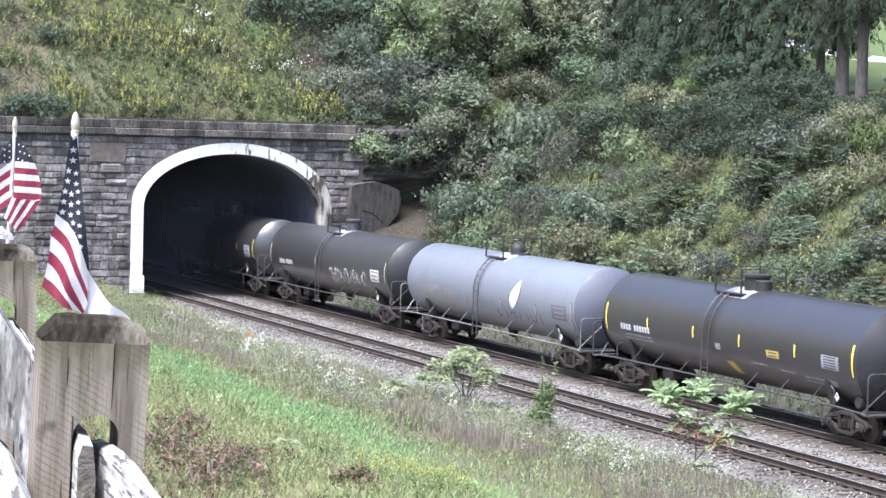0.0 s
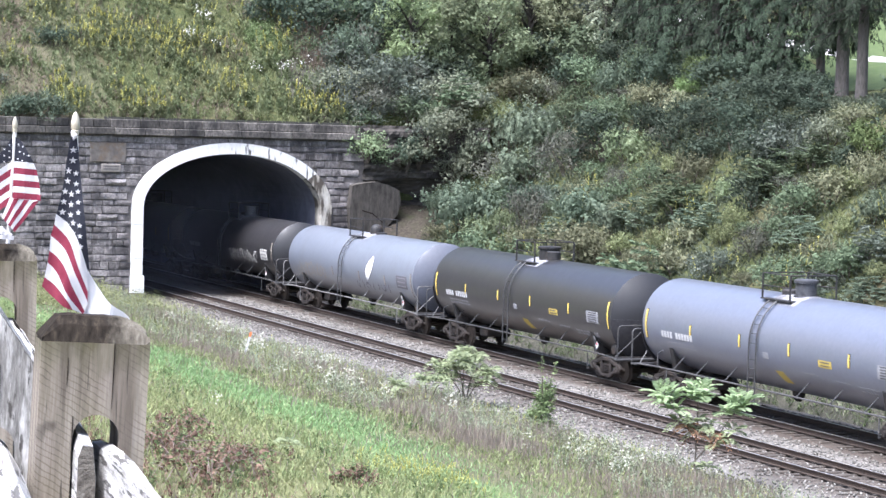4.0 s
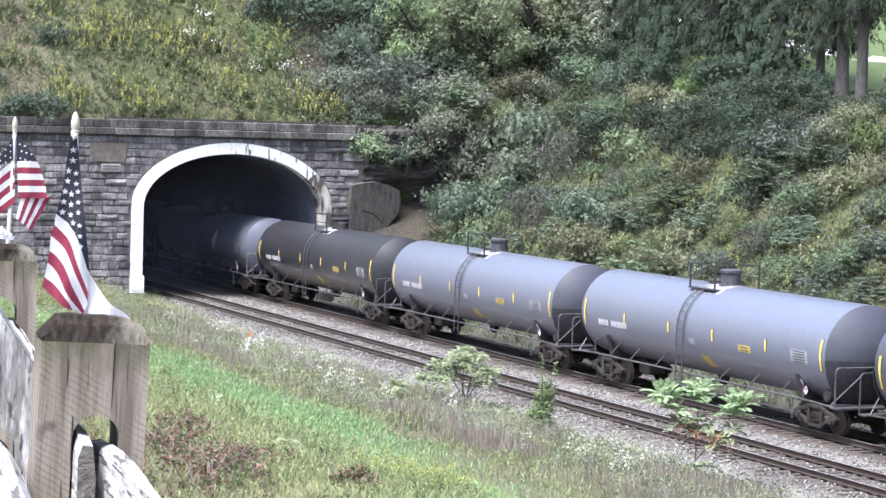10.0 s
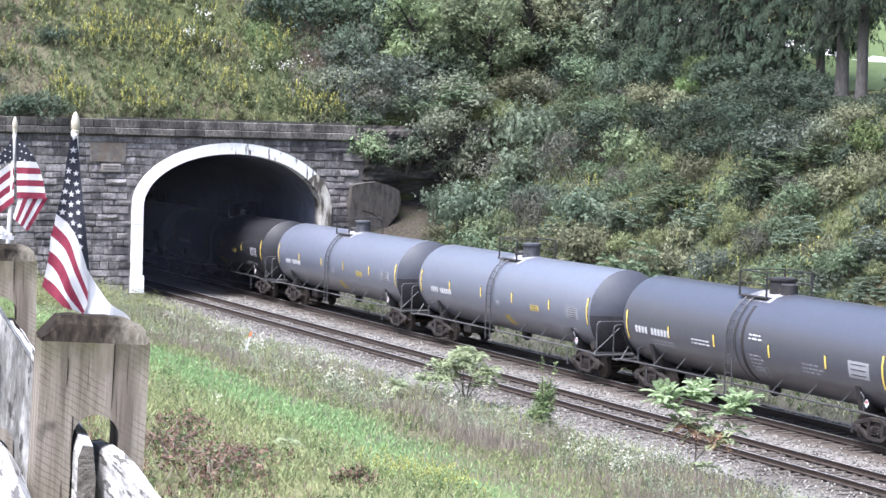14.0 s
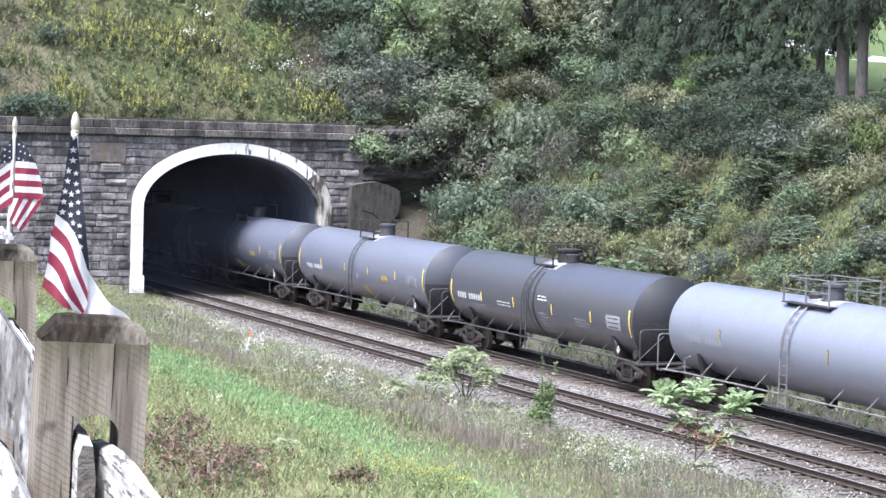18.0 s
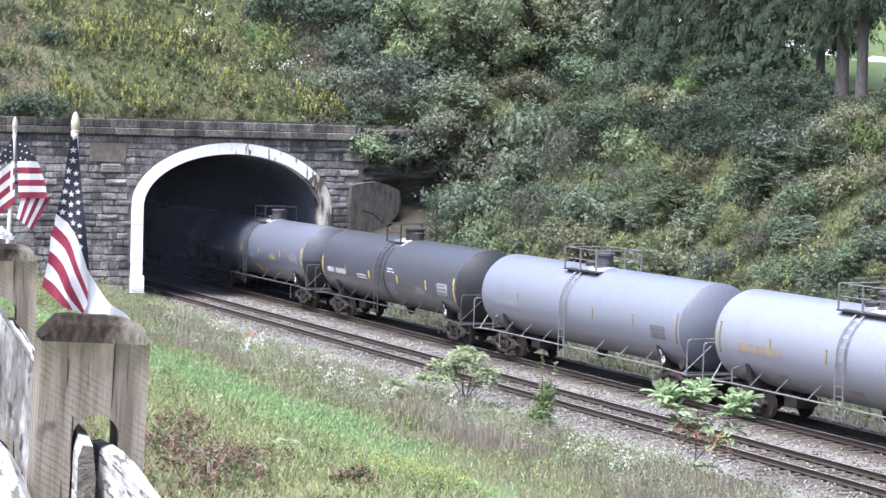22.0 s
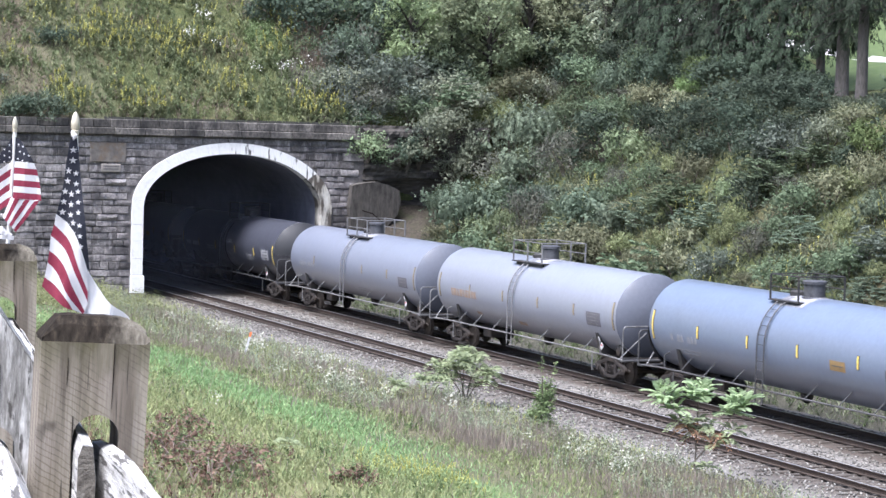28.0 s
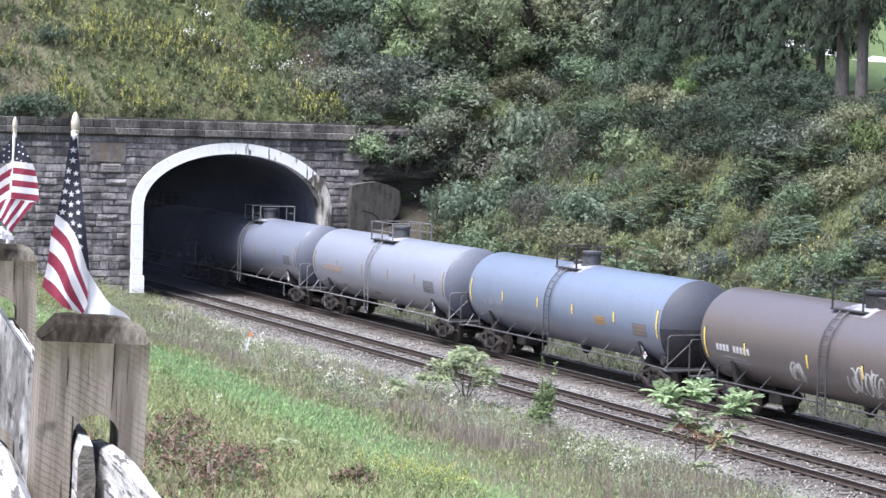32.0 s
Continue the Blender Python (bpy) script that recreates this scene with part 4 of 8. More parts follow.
# pale sheets added to lift the bore's blacks, for haze and lens glare
M["veil"] = bpy.data.materials.new("thin_haze_veil")
M["veil"].use_nodes = True
nt = M["veil"].node_tree
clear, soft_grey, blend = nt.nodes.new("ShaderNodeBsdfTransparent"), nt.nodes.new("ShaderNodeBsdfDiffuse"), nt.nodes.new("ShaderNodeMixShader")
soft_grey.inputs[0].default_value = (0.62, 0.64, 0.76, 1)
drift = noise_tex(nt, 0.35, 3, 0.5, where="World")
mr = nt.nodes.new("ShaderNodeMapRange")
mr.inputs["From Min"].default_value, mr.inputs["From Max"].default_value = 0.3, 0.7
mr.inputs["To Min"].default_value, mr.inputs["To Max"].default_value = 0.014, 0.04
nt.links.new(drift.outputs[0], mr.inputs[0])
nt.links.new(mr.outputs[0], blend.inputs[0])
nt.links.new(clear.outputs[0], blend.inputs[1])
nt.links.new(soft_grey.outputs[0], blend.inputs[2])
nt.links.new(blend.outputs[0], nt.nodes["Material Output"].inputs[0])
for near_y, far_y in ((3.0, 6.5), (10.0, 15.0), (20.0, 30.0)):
    veil_plug = Geo()
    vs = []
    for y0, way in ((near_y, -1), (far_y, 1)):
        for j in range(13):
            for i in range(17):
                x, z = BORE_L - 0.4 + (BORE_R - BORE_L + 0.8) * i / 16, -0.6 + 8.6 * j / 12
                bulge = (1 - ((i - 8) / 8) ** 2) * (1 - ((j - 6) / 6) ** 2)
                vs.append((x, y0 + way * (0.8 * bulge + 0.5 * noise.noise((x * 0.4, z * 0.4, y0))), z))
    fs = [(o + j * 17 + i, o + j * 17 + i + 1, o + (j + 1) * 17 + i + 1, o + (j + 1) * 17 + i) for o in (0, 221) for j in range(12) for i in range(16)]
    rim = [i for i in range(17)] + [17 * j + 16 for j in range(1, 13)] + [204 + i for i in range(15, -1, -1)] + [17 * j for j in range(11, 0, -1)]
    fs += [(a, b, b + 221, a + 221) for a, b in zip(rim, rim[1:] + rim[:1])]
    tagged(new("diesel_haze", veil_plug.add(vs, fs).mesh("diesel_haze", M["veil"], True)), "thin blue-grey veil added in the tunnel mouth for haze and lens glare", "smoke", kind="stuff")


def rough_block(sx, sy, sz, seed):
    """A rock-faced block: chamfered edges and a bulged, uneven front."""
    r = random.Random(seed)
    c = 0.02
    hx, hz = sx / 2, sz / 2
    g = Geo()
    cols = [-hx, -hx + c, -hx * 0.4, hx * 0.35, hx - c, hx]
    rows = [-hz, -hz + c, 0.0, hz - c, hz]
    vs = []
    for z in rows:
        for x in cols:
            edge = abs(x) >= hx - 1e-6 or abs(z) >= hz - 1e-6
            near = abs(x) >= hx - c - 1e-6 or abs(z) >= hz - c - 1e-6
            y = 0.02 if edge else (-sy * r.uniform(0.1, 0.9) if near else -sy * r.uniform(0.3, 1.5))
            vs.append((x + (0 if edge else r.uniform(-0.02, 0.02)), y, z + (0 if edge else r.uniform(-0.02, 0.02))))
    w = len(cols)
    fs = [(j * w + i, j * w + i + 1, (j + 1) * w + i + 1, (j + 1) * w + i) for j in range(len(rows) - 1) for i in range(w - 1)]
    return g.add(vs, fs)


block_meshes = {}
for L in (0.45, 0.6, 0.85, 1.1, 1.4):
    for H in (0.30, 0.36, 0.42):
        block_meshes[L, H] = [rough_block(L - 0.012, 0.08, H - 0.012, int(L * 1000 + H * 100 + k)).mesh("stone_block", M["stone"], True, True) for k in range(3)]
rs = random.Random(21)


def outer_half(z):
    if z < SPRING:
        return HW + RING_W
    t = (z - SPRING) / (RISE + RING_H)
    return (HW + RING_W) * math.sqrt(max(0.0, 1 - t * t)) if t < 1 else 0.0


courses = []
z = -0.25
while z < WALL_TOP - 0.3:
    H = rs.choice((0.30, 0.36, 0.36, 0.42))
    courses.append((z, H))
    z += H
count = 0
for z, H in courses:
    x = WALL_L + 1.2 + rs.uniform(0, 0.6)
    w = outer_half(z + H * 0.5)
    while x < WALL_R - 0.3:
        L = rs.choice((0.45, 0.6, 0.6, 0.85, 1.1, 1.4))
        a, b = x, x + L
        x += L
        if b > WALL_R + 0.1:
            continue
        if w > 0 and b > XC - w + 0.12 and a < XC + w - 0.12:
            if a < XC - w - 0.35:
                b = XC - w + 0.08
            elif b > XC + w + 0.35:
                a = XC + w - 0.08
            else:
                continue
        if b - a < 0.25:
            continue
        me = rs.choice(block_meshes[L, H])
        s = new("stone_block", me)
        s.parent = wall
        s.location = ((a + b) / 2, -rs.uniform(0.0, 0.03), z + H / 2)
        s.scale = ((b - a) / L, rs.uniform(0.5, 1.4), rs.uniform(0.86, 1.03))
        s.rotation_euler = (0, rs.uniform(-0.012, 0.012), 0)
        count += 1

# coping: a projecting ledge course and a parapet course
for z0, z1, proud, lens in ((8.25, 8.62, 0.28, (1.2, 1.6, 2.0)), (8.62, 9.06, 0.12, (0.7, 1.0, 1.3, 0.9))):
    x = WALL_L + 1
    while x < WALL_R:
        L = rs.choice(lens)
        cg = Geo().box((0, 0, 0), (L - 0.02, 0.9, z1 - z0 - 0.015), 0.03)
        c = part("coping_stone", cg, M["coping"], wall)
        c.location = (x + L / 2, 0.45 - proud + rs.uniform(-0.015, 0.015), (z0 + z1) / 2)
        x += L

# arch ring
N_V = 27
for i in range(N_V):
    a0, a1 = math.pi * i / N_V + 0.0007, math.pi * (i + 1) / N_V - 0.0007
    vs = []
    for y in (-0.16, 0.75):
        for k in range(4):
            a = a0 + (a1 - a0) * k / 3
            vs += [(*arch(a),), (*arch(a, RING_W, RING_H),)]
    pts = [(p[0], -0.16 if j < 8 else 0.75, p[1]) for j, p in enumerate(vs)]
    fs = []
    for k in range(3):
        b = 2 * k
        fs += [(b, b + 2, b + 3, b + 1), (8 + b, 8 + b + 1, 8 + b + 3, 8 + b + 2), (b, 8 + b, 8 + b + 2, b + 2), (b + 1, b + 3, 8 + b + 3, 8 + b + 1)]
    fs += [(0, 1, 9, 8), (6, 14, 15, 7)]
    old = i > N_V * 0.80
    part("arch_stone", Geo().add(pts, fs), M["peeling"] if i > N_V * 0.78 else M["streaked"] if i > N_V * 0.45 else M["whitewash"], wall, "stained and peeling white arch stone" if i > N_V * 0.45 else "white-painted arch stone")
for sx in (-1, 1):
    z = 0.42
    mat = M["whitewash"] if sx < 0 else M["peeling"]
    part("jamb_base", Geo().box((XC + sx * (HW + 0.27), 0.28, 0.55), (0.74, 0.96, 0.92), 0.03), mat, wall, "white-painted block at the foot of the arch")
    part("jamb_plinth", Geo().box((XC + sx * (HW + 0.27), 0.28, -0.2), (1.0, 1.1, 0.62), 0.04), M["coping"], wall)
    z = 1.03
    for h in (0.86, 0.90, 0.86, 0.90):
        part("jamb_stone", Geo().box((XC + sx * (HW + RING_W / 2), 0.295, z + h / 2), (RING_W, 0.91, h - 0.008), 0.012), mat, wall)
        z += h
# plaques
M["tablet"] = surface("pale_carved_tablet", (0.24, 0.215, 0.19), (0.38, 0.345, 0.31), 9, 0.9, 0, 0.4, 20, where="World")
part("plaque", Geo().box((-9.1, -0.05, 7.35), (1.9, 0.14, 1.0), 0.02), M["tanstone"], wall, "smooth tan stone panel")
sg = part("date_stone", Geo().box((-8.95, -0.11, 6.55), (1.0, 0.10, 0.40), 0.02), M["tablet"], wall, "small pale tablet with unreadable carved lines")
for k in (0.08, -0.06):
    part("carved_line", Geo().box((-8.95, -0.165, 6.55 + k), (0.8, 0.012, 0.07), 0.0), M["mortar"], sg)

# ---------------------------------------------------------------- plants


def leaf_quads(c, d, nrm, L, W):
    """Leaves as folded diamonds: centres, length directions, normals, lengths, widths -> vertices and faces."""
    d = d / np.linalg.norm(d, axis=1, keepdims=True)
    s = np.cross(d, nrm)
    s /= np.linalg.norm(s, axis=1, keepdims=True) + 1e-9
    L, W = np.asarray(L)[:, None], np.asarray(W)[:, None]
    v = np.stack([c - d * L / 2, c + s * W / 2 + d * L * 0.08, c + d * L / 2, c - s * W / 2 + d * L * 0.08], 1).reshape(-1, 3)
    f = np.arange(len(c) * 4).reshape(-1, 4)
    return v, f


def bush_leaves(r, lobes, n, size, squash=0.8, droop=0.3, fill=0.82, narrow=0.5):
    """Leaves over the shells of many small lobes; lobes: (x, y, z, radius)."""
    lobes = np.asarray(lobes)
    w = lobes[:, 3] ** 2
    s, k = int(n * 0.72) // 6, 6
    idx = r.choice(len(lobes), s, p=w / w.sum())
    dirs = r.normal(size=(s, 3))
    dirs[:, 2] += 0.35
    dirs /= np.linalg.norm(dirs, axis=1, keepdims=True)
    rad = lobes[idx, 3] * (fill + (1.0 - fill) * r.random(s)) * (1 + 0.3 * (r.random(s) < 0.15))
    root = lobes[idx, :3] + dirs * rad[:, None] * np.array([1, 1, squash])
    shoot = dirs + r.normal(size=(s, 3)) * 0.45 + np.array([0, 0, 0.35])
    shoot /= np.linalg.norm(shoot, axis=1, keepdims=True)
    perp = np.cross(shoot, r.normal(size=(s, 3)))
    perp /= np.linalg.norm(perp, axis=1, keepdims=True)
    span = size * r.uniform(1.4, 2.4, s)
    cs, ds, ns = [], [], []
    for j in range(k):
        cs.append(root + shoot * (span * j / (k - 1))[:, None] + r.normal(size=(s, 3)) * size * 0.12)
        ds.append(shoot * 0.55 + perp * (1 if j % 2 else -1) + r.normal(size=(s, 3)) * 0.25 - np.array([0, 0, droop]))
        ns.append(np.cross(shoot, perp) * 0.35 + dirs * 0.85 + np.array([0, 0, 0.50]) + r.normal(size=(s, 3)) * 0.2)
    c, d, nrm = np.concatenate(cs), np.concatenate(ds), np.concatenate(ns)
    L = size * r.uniform(0.6, 1.3, len(c))
    W = L * narrow * r.uniform(0.8, 1.2, len(c))
    # the denser, broader leaves within, which close the gaps between the shoots
    m = int(n * 0.28)
    idx = r.choice(len(lobes), m, p=w / w.sum())
    out = r.normal(size=(m, 3))
    out /= np.linalg.norm(out, axis=1, keepdims=True)
    core = lobes[idx, :3] + out * (lobes[idx, 3] * r.uniform(0.62, 0.86, m))[:, None] * np.array([1, 1, squash])
    c = np.concatenate([c, core])
    d = np.concatenate([d, np.cross(out, r.normal(size=(m, 3)))])
    nrm = np.concatenate([nrm, out + r.normal(size=(m, 3)) * 0.18])
    big = size * r.uniform(1.0, 1.6, m)
    return leaf_quads(c, d, nrm, np.concatenate([L, big]), np.concatenate([W, big * 0.66]))


def limbs(g, r, base, h, spread, k, r0):
    """Stems that fork from the base; returns their tips."""
    tips = []
    for i in range(k):
        a = 2 * math.pi * (i + r.random()) / k
        tip = Vector((base[0] + spread * math.cos(a) * r.uniform(0.5, 1), base[1] + spread * math.sin(a) * r.uniform(0.5, 1), base[2] + h * r.uniform(0.6, 1)))
        mid = Vector(base).lerp(tip, 0.5) + Vector((r.uniform(-0.1, 0.1), r.uniform(-0.1, 0.1), 0.12 * h))
        g.tube([base, mid, tip], [r0, r0 * 0.6, r0 * 0.25], 5)
        tips.append(tip)
    return tips


M["bark"] = surface("grey_bark", (0.06, 0.05, 0.04), (0.16, 0.135, 0.11), 8, 0.95, 0, 0.8, 20, stretch=(3, 3, 0.5))
LEAF = {
    "dark": foliage("dark_green_leaves", (0.046, 0.064, 0.046), (0.096, 0.122, 0.087)),
    "mid": foliage("green_leaves", (0.090, 0.125, 0.074), (0.164, 0.205, 0.126)),
    "grey": foliage("dusty_grey_green_leaves", (0.096, 0.118, 0.092), (0.182, 0.205, 0.170)),
    "light": foliage("bright_green_leaves", (0.150, 0.195, 0.104), (0.255, 0.300, 0.180)),
    "olive": foliage("olive_leaves", (0.127, 0.138, 0.082), (0.217, 0.215, 0.138)),
    "blue": foliage("blue_green_leaves", (0.115, 0.146, 0.118), (0.212, 0.248, 0.207)),
    "sumac": foliage("dark_sumac_leaves", (0.070, 0.090, 0.060), (0.168, 0.196, 0.138), island=0.5),
    "pale": foliage("pale_dusty_leaves", (0.150, 0.170, 0.118), (0.265, 0.285, 0.205)),
    "light2": foliage("maple_green_leaves", (0.118, 0.168, 0.068), (0.203, 0.264, 0.116)),
    "viburnum": foliage("blue_green_viburnum_leaves", (0.087, 0.118, 0.081), (0.172, 0.210, 0.150)),
    "leafy": foliage("green_tree_leaves", (0.172, 0.216, 0.126), (0.290, 0.336, 0.206), 0.4),
    "fresh": foliage("bright_tree_leaves", (0.170, 0.220, 0.109), (0.285, 0.335, 0.185), 0.4),
    "dusty": foliage("dusty_yellowing_tree_leaves", (0.196, 0.218, 0.130), (0.338, 0.358, 0.232), 0.4, hue=0.006),
    "twig": foliage("brownish_twiggy_leaves", (0.092, 0.097, 0.078), (0.172, 0.172, 0.140), hue=0.006),
    "gold": foliage("yellow_olive_leaves", (0.150, 0.175, 0.086), (0.250, 0.272, 0.142), hue=0.004),
    "tan": foliage("tan_yellowing_leaves", (0.158, 0.170, 0.104), (0.285, 0.290, 0.188), hue=0.006),
    "spruce": foliage("spruce_needles", (0.025, 0.038, 0.025), (0.066, 0.086, 0.057), trans=0.2, island=0.4),
}
SHRUBS = {}


def shrub_thing(key, seed, radius, tall, n, size, leaf, label, narrow=0.5, droop=0.3):
    r, nr = random.Random(seed), np.random.default_rng(seed)
    top = new("shrub")
    tagged(top, label, "shrub", group="shrubs on the slope")
    g = Geo()
    tips = limbs(g, r, (0, 0, -0.3), tall * 0.8, radius * 0.7, 6, 0.045)
    part("stem", g, M["bark"], top)
    lobes = [(0, 0, tall * 0.5, radius * 0.55)]
    for t in tips:
        lobes.append((t.x, t.y, t.z, radius * r.uniform(0.3, 0.5)))
    for i in range(8):
        a = r.uniform(0, 6.28)
        q = r.uniform(0.5, 1.05) * radius
        lobes.append((q * math.cos(a), q * math.sin(a), tall * r.uniform(0.1, 0.85) * (1.2 - 0.5 * q / radius), radius * r.uniform(0.22, 0.42)))
    v, f = bush_leaves(nr, lobes, n, size, narrow=narrow, droop=droop)
    part("foliage", quick_mesh("foliage", v, f, LEAF[leaf]), None, top)
    SHRUBS.setdefault(key, []).append(top)
    return top


def fronds(nr, tips, n, leaf, seg, size, rise=(0.1, 1.9), arch=0.55, slim=0.27):
    """Feather-shaped leaves round each tip: leaflets in two rows along an arching rib."""
    cs, ds, ns, Ls = [], [], [], []
    for t in tips:
        for i in range(n):
            a = 2 * math.pi * (i + 0.7 * nr.random()) / n
            flat = Vector((math.cos(a), math.sin(a), 0))
            out = (flat + Vector((0, 0, nr.uniform(*rise)))).normalized()
            L = leaf * nr.uniform(0.7, 1.1)
            side = Vector((-math.sin(a), math.cos(a), 0))
            for k in range(seg):
                u = (k + 1) / seg
                p = Vector(t) + out * L * u - Vector((0, 0, arch * L * u * u))
                for s in (-1, 1):
                    w = size * (1.15 - 0.75 * abs(u - 0.4)) * nr.uniform(0.85, 1.15)
                    d = (side * s * 0.9 + out * 0.75 - Vector((0, 0, 0.35))).normalized()
                    cs.append(p + d * w * 0.5)
                    ds.append(d)
                    ns.append(Vector((0, 0, 0.75)) + flat * 0.8 + Vector(nr.normal(size=3) * 0.35))
                    Ls.append(w)
    Ls = np.array(Ls)
    return leaf_quads(np.array(cs), np.array(ds), np.array(ns), Ls, Ls * slim)


def frond_shrub(key, seed, radius, tall, count, leaf, mat, label):
    """A shrub of arching stems that end in feathery compound leaves."""
    r, nr = random.Random(seed), np.random.default_rng(seed)
    top = new("shrub")
    tagged(top, label, "shrub", group="shrubs on the slope")
    g = Geo()
    tips = limbs(g, r, (0, 0, -0.3), tall * 0.85, radius * 0.75, 9, 0.03)
    part("stem", g, M["bark"], top)
    spots = [(t.x, t.y, t.z) for t in tips]
    while len(spots) < count:
        a, q = r.uniform(0, 6.28), radius * math.sqrt(r.random())
        spots.append((q * math.cos(a), q * math.sin(a), tall * r.random() ** 0.6 * (1.1 - 0.6 * (q / radius) ** 2)))
    v, f = fronds(nr, spots, 5, leaf, 6, leaf * 0.42, (0.1, 1.9), 0.55, 0.36)
    part("foliage", quick_mesh("foliage", v, f, mat), None, top)
    SHRUBS.setdefault(key, []).append(top)


# ---------------------------------------------------------------- shrubs on the slope
shrub_thing("dark", 1, 1.4, 2.0, 2300, 0.144, "dark", "dense dark green shrub on the steep slope")
shrub_thing("dark", 11, 1.2, 2.3, 2029, 0.122, "dark", "dense dark green shrub on the steep slope")
shrub_thing("mid", 2, 1.5, 1.9, 2300, 0.137, "mid", "leafy green shrub on the steep slope")
shrub_thing("mid", 12, 1.2, 1.5, 2164, 0.101, "mid", "leafy green shrub on the steep slope")
shrub_thing("grey", 3, 1.4, 1.6, 2300, 0.122, "grey", "dusty grey-green shrub on the steep slope")
shrub_thing("grey", 13, 1.1, 1.5, 2300, 0.094, "grey", "dusty grey-green shrub on the steep slope")
shrub_thing("light", 4, 1.2, 1.5, 2029, 0.122, "light", "bright green leafy shrub on the steep slope")
shrub_thing("olive", 5, 1.1, 1.4, 2029, 0.101, "olive", "olive-brown weedy shrub on the steep slope")
shrub_thing("sumac", 6, 1.7, 2.4, 1700, 0.24, "sumac", "large-leaved dark green sumac bush on the slope", 0.34, 0.6)
shrub_thing("pale", 7, 1.5, 2.6, 2029, 0.130, "pale", "pale dusty vine-covered shrub on the slope")
shrub_thing("viburnum", 8, 1.5, 1.9, 2952, 0.15, "viburnum", "broad blue-green leafy bush at the slope's foot", 0.6)
shrub_thing("twig", 14, 1.3, 1.7, 2300, 0.085, "twig", "brownish twiggy bush thinning of leaves on the slope", 0.4)
shrub_thing("gold", 15, 1.0, 1.4, 1900, 0.105, "gold", "yellow-olive bush turning for autumn on the slope")
shrub_thing("tan", 16, 1.1, 1.4, 1500, 0.135, "tan", "tan yellowing bush on the slope", 0.45)
shrub_thing("spire", 17, 0.9, 2.4, 2600, 0.11, "dark", "dark blue-green upright bush over the rock", 0.45)
shrub_thing("blue", 18, 1.3, 1.9, 2500, 0.12, "viburnum", "blue-green rounded bush on the hill", 0.5)
shrub_thing("light2", 19, 1.4, 1.8, 2300, 0.13, "light2", "fresh green leafy bush below the spruces", 0.5)
shrub_thing("pale", 20, 1.3, 2.0, 2100, 0.12, "pale", "pale dusty vine-covered shrub on the slope")
frond_shrub("frond", 21, 1.3, 1.8, 70, 0.34, LEAF["grey"], "feathery grey-green shrub on the steep slope")
frond_shrub("frond", 22, 1.1, 2.0, 62, 0.38, LEAF["mid"], "feathery green shrub on the steep slope")
frond_shrub("frond", 23, 1.2, 1.5, 70, 0.32, LEAF["viburnum"], "feathery blue-green shrub on the steep slope")
r7 = random.Random(77)
STOCK = {k: list(v) for k, v in SHRUBS.items()}
USED = set()


def put_shrub(key, x, y, k=1.0, tall=1.0, lift=0.0, label=""):
    src = r7.choice(STOCK[key])
    m = pose(x, y, height(x, y) - 0.15 + lift, r7.uniform(-8, 8), r7.uniform(-12, 4), r7.uniform(0, 360))
    if src in USED:
        o = copy_thing(src, m)
    else:
        o = src
        o.matrix_basis = m
        USED.add(src)
    o.scale = (k, k, k * tall)
    if label:
        o["label"] = label
    return o


# single bushes that stand out, kind by kind: x, y, size, height
PLACED = []


def single(key, *spots, lift=0.0):
    for x, y, k, tall in spots:
        PLACED.append((x, y, k))
        put_shrub(key, x, y, k, tall, lift)


single("dark", (8.5, 8.6, 1.41, 0.92), (10.7, 3.3, 1.36, 0.79), (14.5, -14.3, 0.76, 1.24), (15.4, -20.3, 1.15, 0.79), (16.0, -23.3, 1.13, 0.79), (16.3, -26.1, 1.0, 0.73), (10.7, -30.1, 0.84, 1.06), (12.9, -22.4, 0.91, 0.81), (13.0, -33.7, 0.55, 1.21))
single("twig", (7.9, 6.6, 1.22, 1.23), (5.7, 1.4, 1.42, 0.87), (16.5, -0.1, 0.79, 1.06), (11.9, -10.6, 1.44, 1.11), (8.4, -13.4, 1.04, 1.59), (8.6, -33.7, 0.77, 1.19), (10.9, -17.9, 0.67, 1.59), (11.6, -31.7, 0.7, 0.91))
single("blue", (6.4, 5.6, 0.93, 1.6))
single("grey", (7.7, 2.9, 1.84, 0.91), (4.7, 2.2, 0.84, 1.6), (9.8, -12.3, 0.65, 1.42), (13.4, -29.0, 1.15, 1.0), (7.7, -32.6, 0.81, 0.95))
single("gold", (12.9, 0.5, 1.13, 1.12), (13.7, -9.3, 0.7, 0.88), (12.2, -20.9, 0.72, 1.07), (11.8, -36.0, 0.75, 0.99), (10.0, -38.1, 0.48, 1.33), (8.4, -26.2, 0.62, 1.6), (9.7, -30.4, 0.57, 1.6), (9.0, -30.6, 0.64, 1.19), (8.4, -42.5, 0.57, 1.19), (8.1, -23.5, 0.82, 0.99))
single("olive", (15.0, -31.4, 1.19, 0.7), (14.9, 0.9, 1.29, 1.22), (7.6, -14.5, 0.99, 1.04), (11.6, -23.5, 1.05, 1.22), (11.2, -35.1, 1.36, 0.89), (11.9, -37.3, 0.62, 1.6), (8.7, -38.1, 0.96, 0.9), (7.6, -22.2, 0.81, 1.09), (7.6, -26.0, 0.78, 1.04))
single("pale", (10.4, 0.6, 1.33, 0.87), (11.9, -0.0, 0.97, 0.85), (18.1, 3.2, 0.95, 0.78), (10.1, -1.5, 1.08, 1.07), (11.0, -1.1, 0.94, 1.6), (13.9, -30.9, 0.97, 0.91))
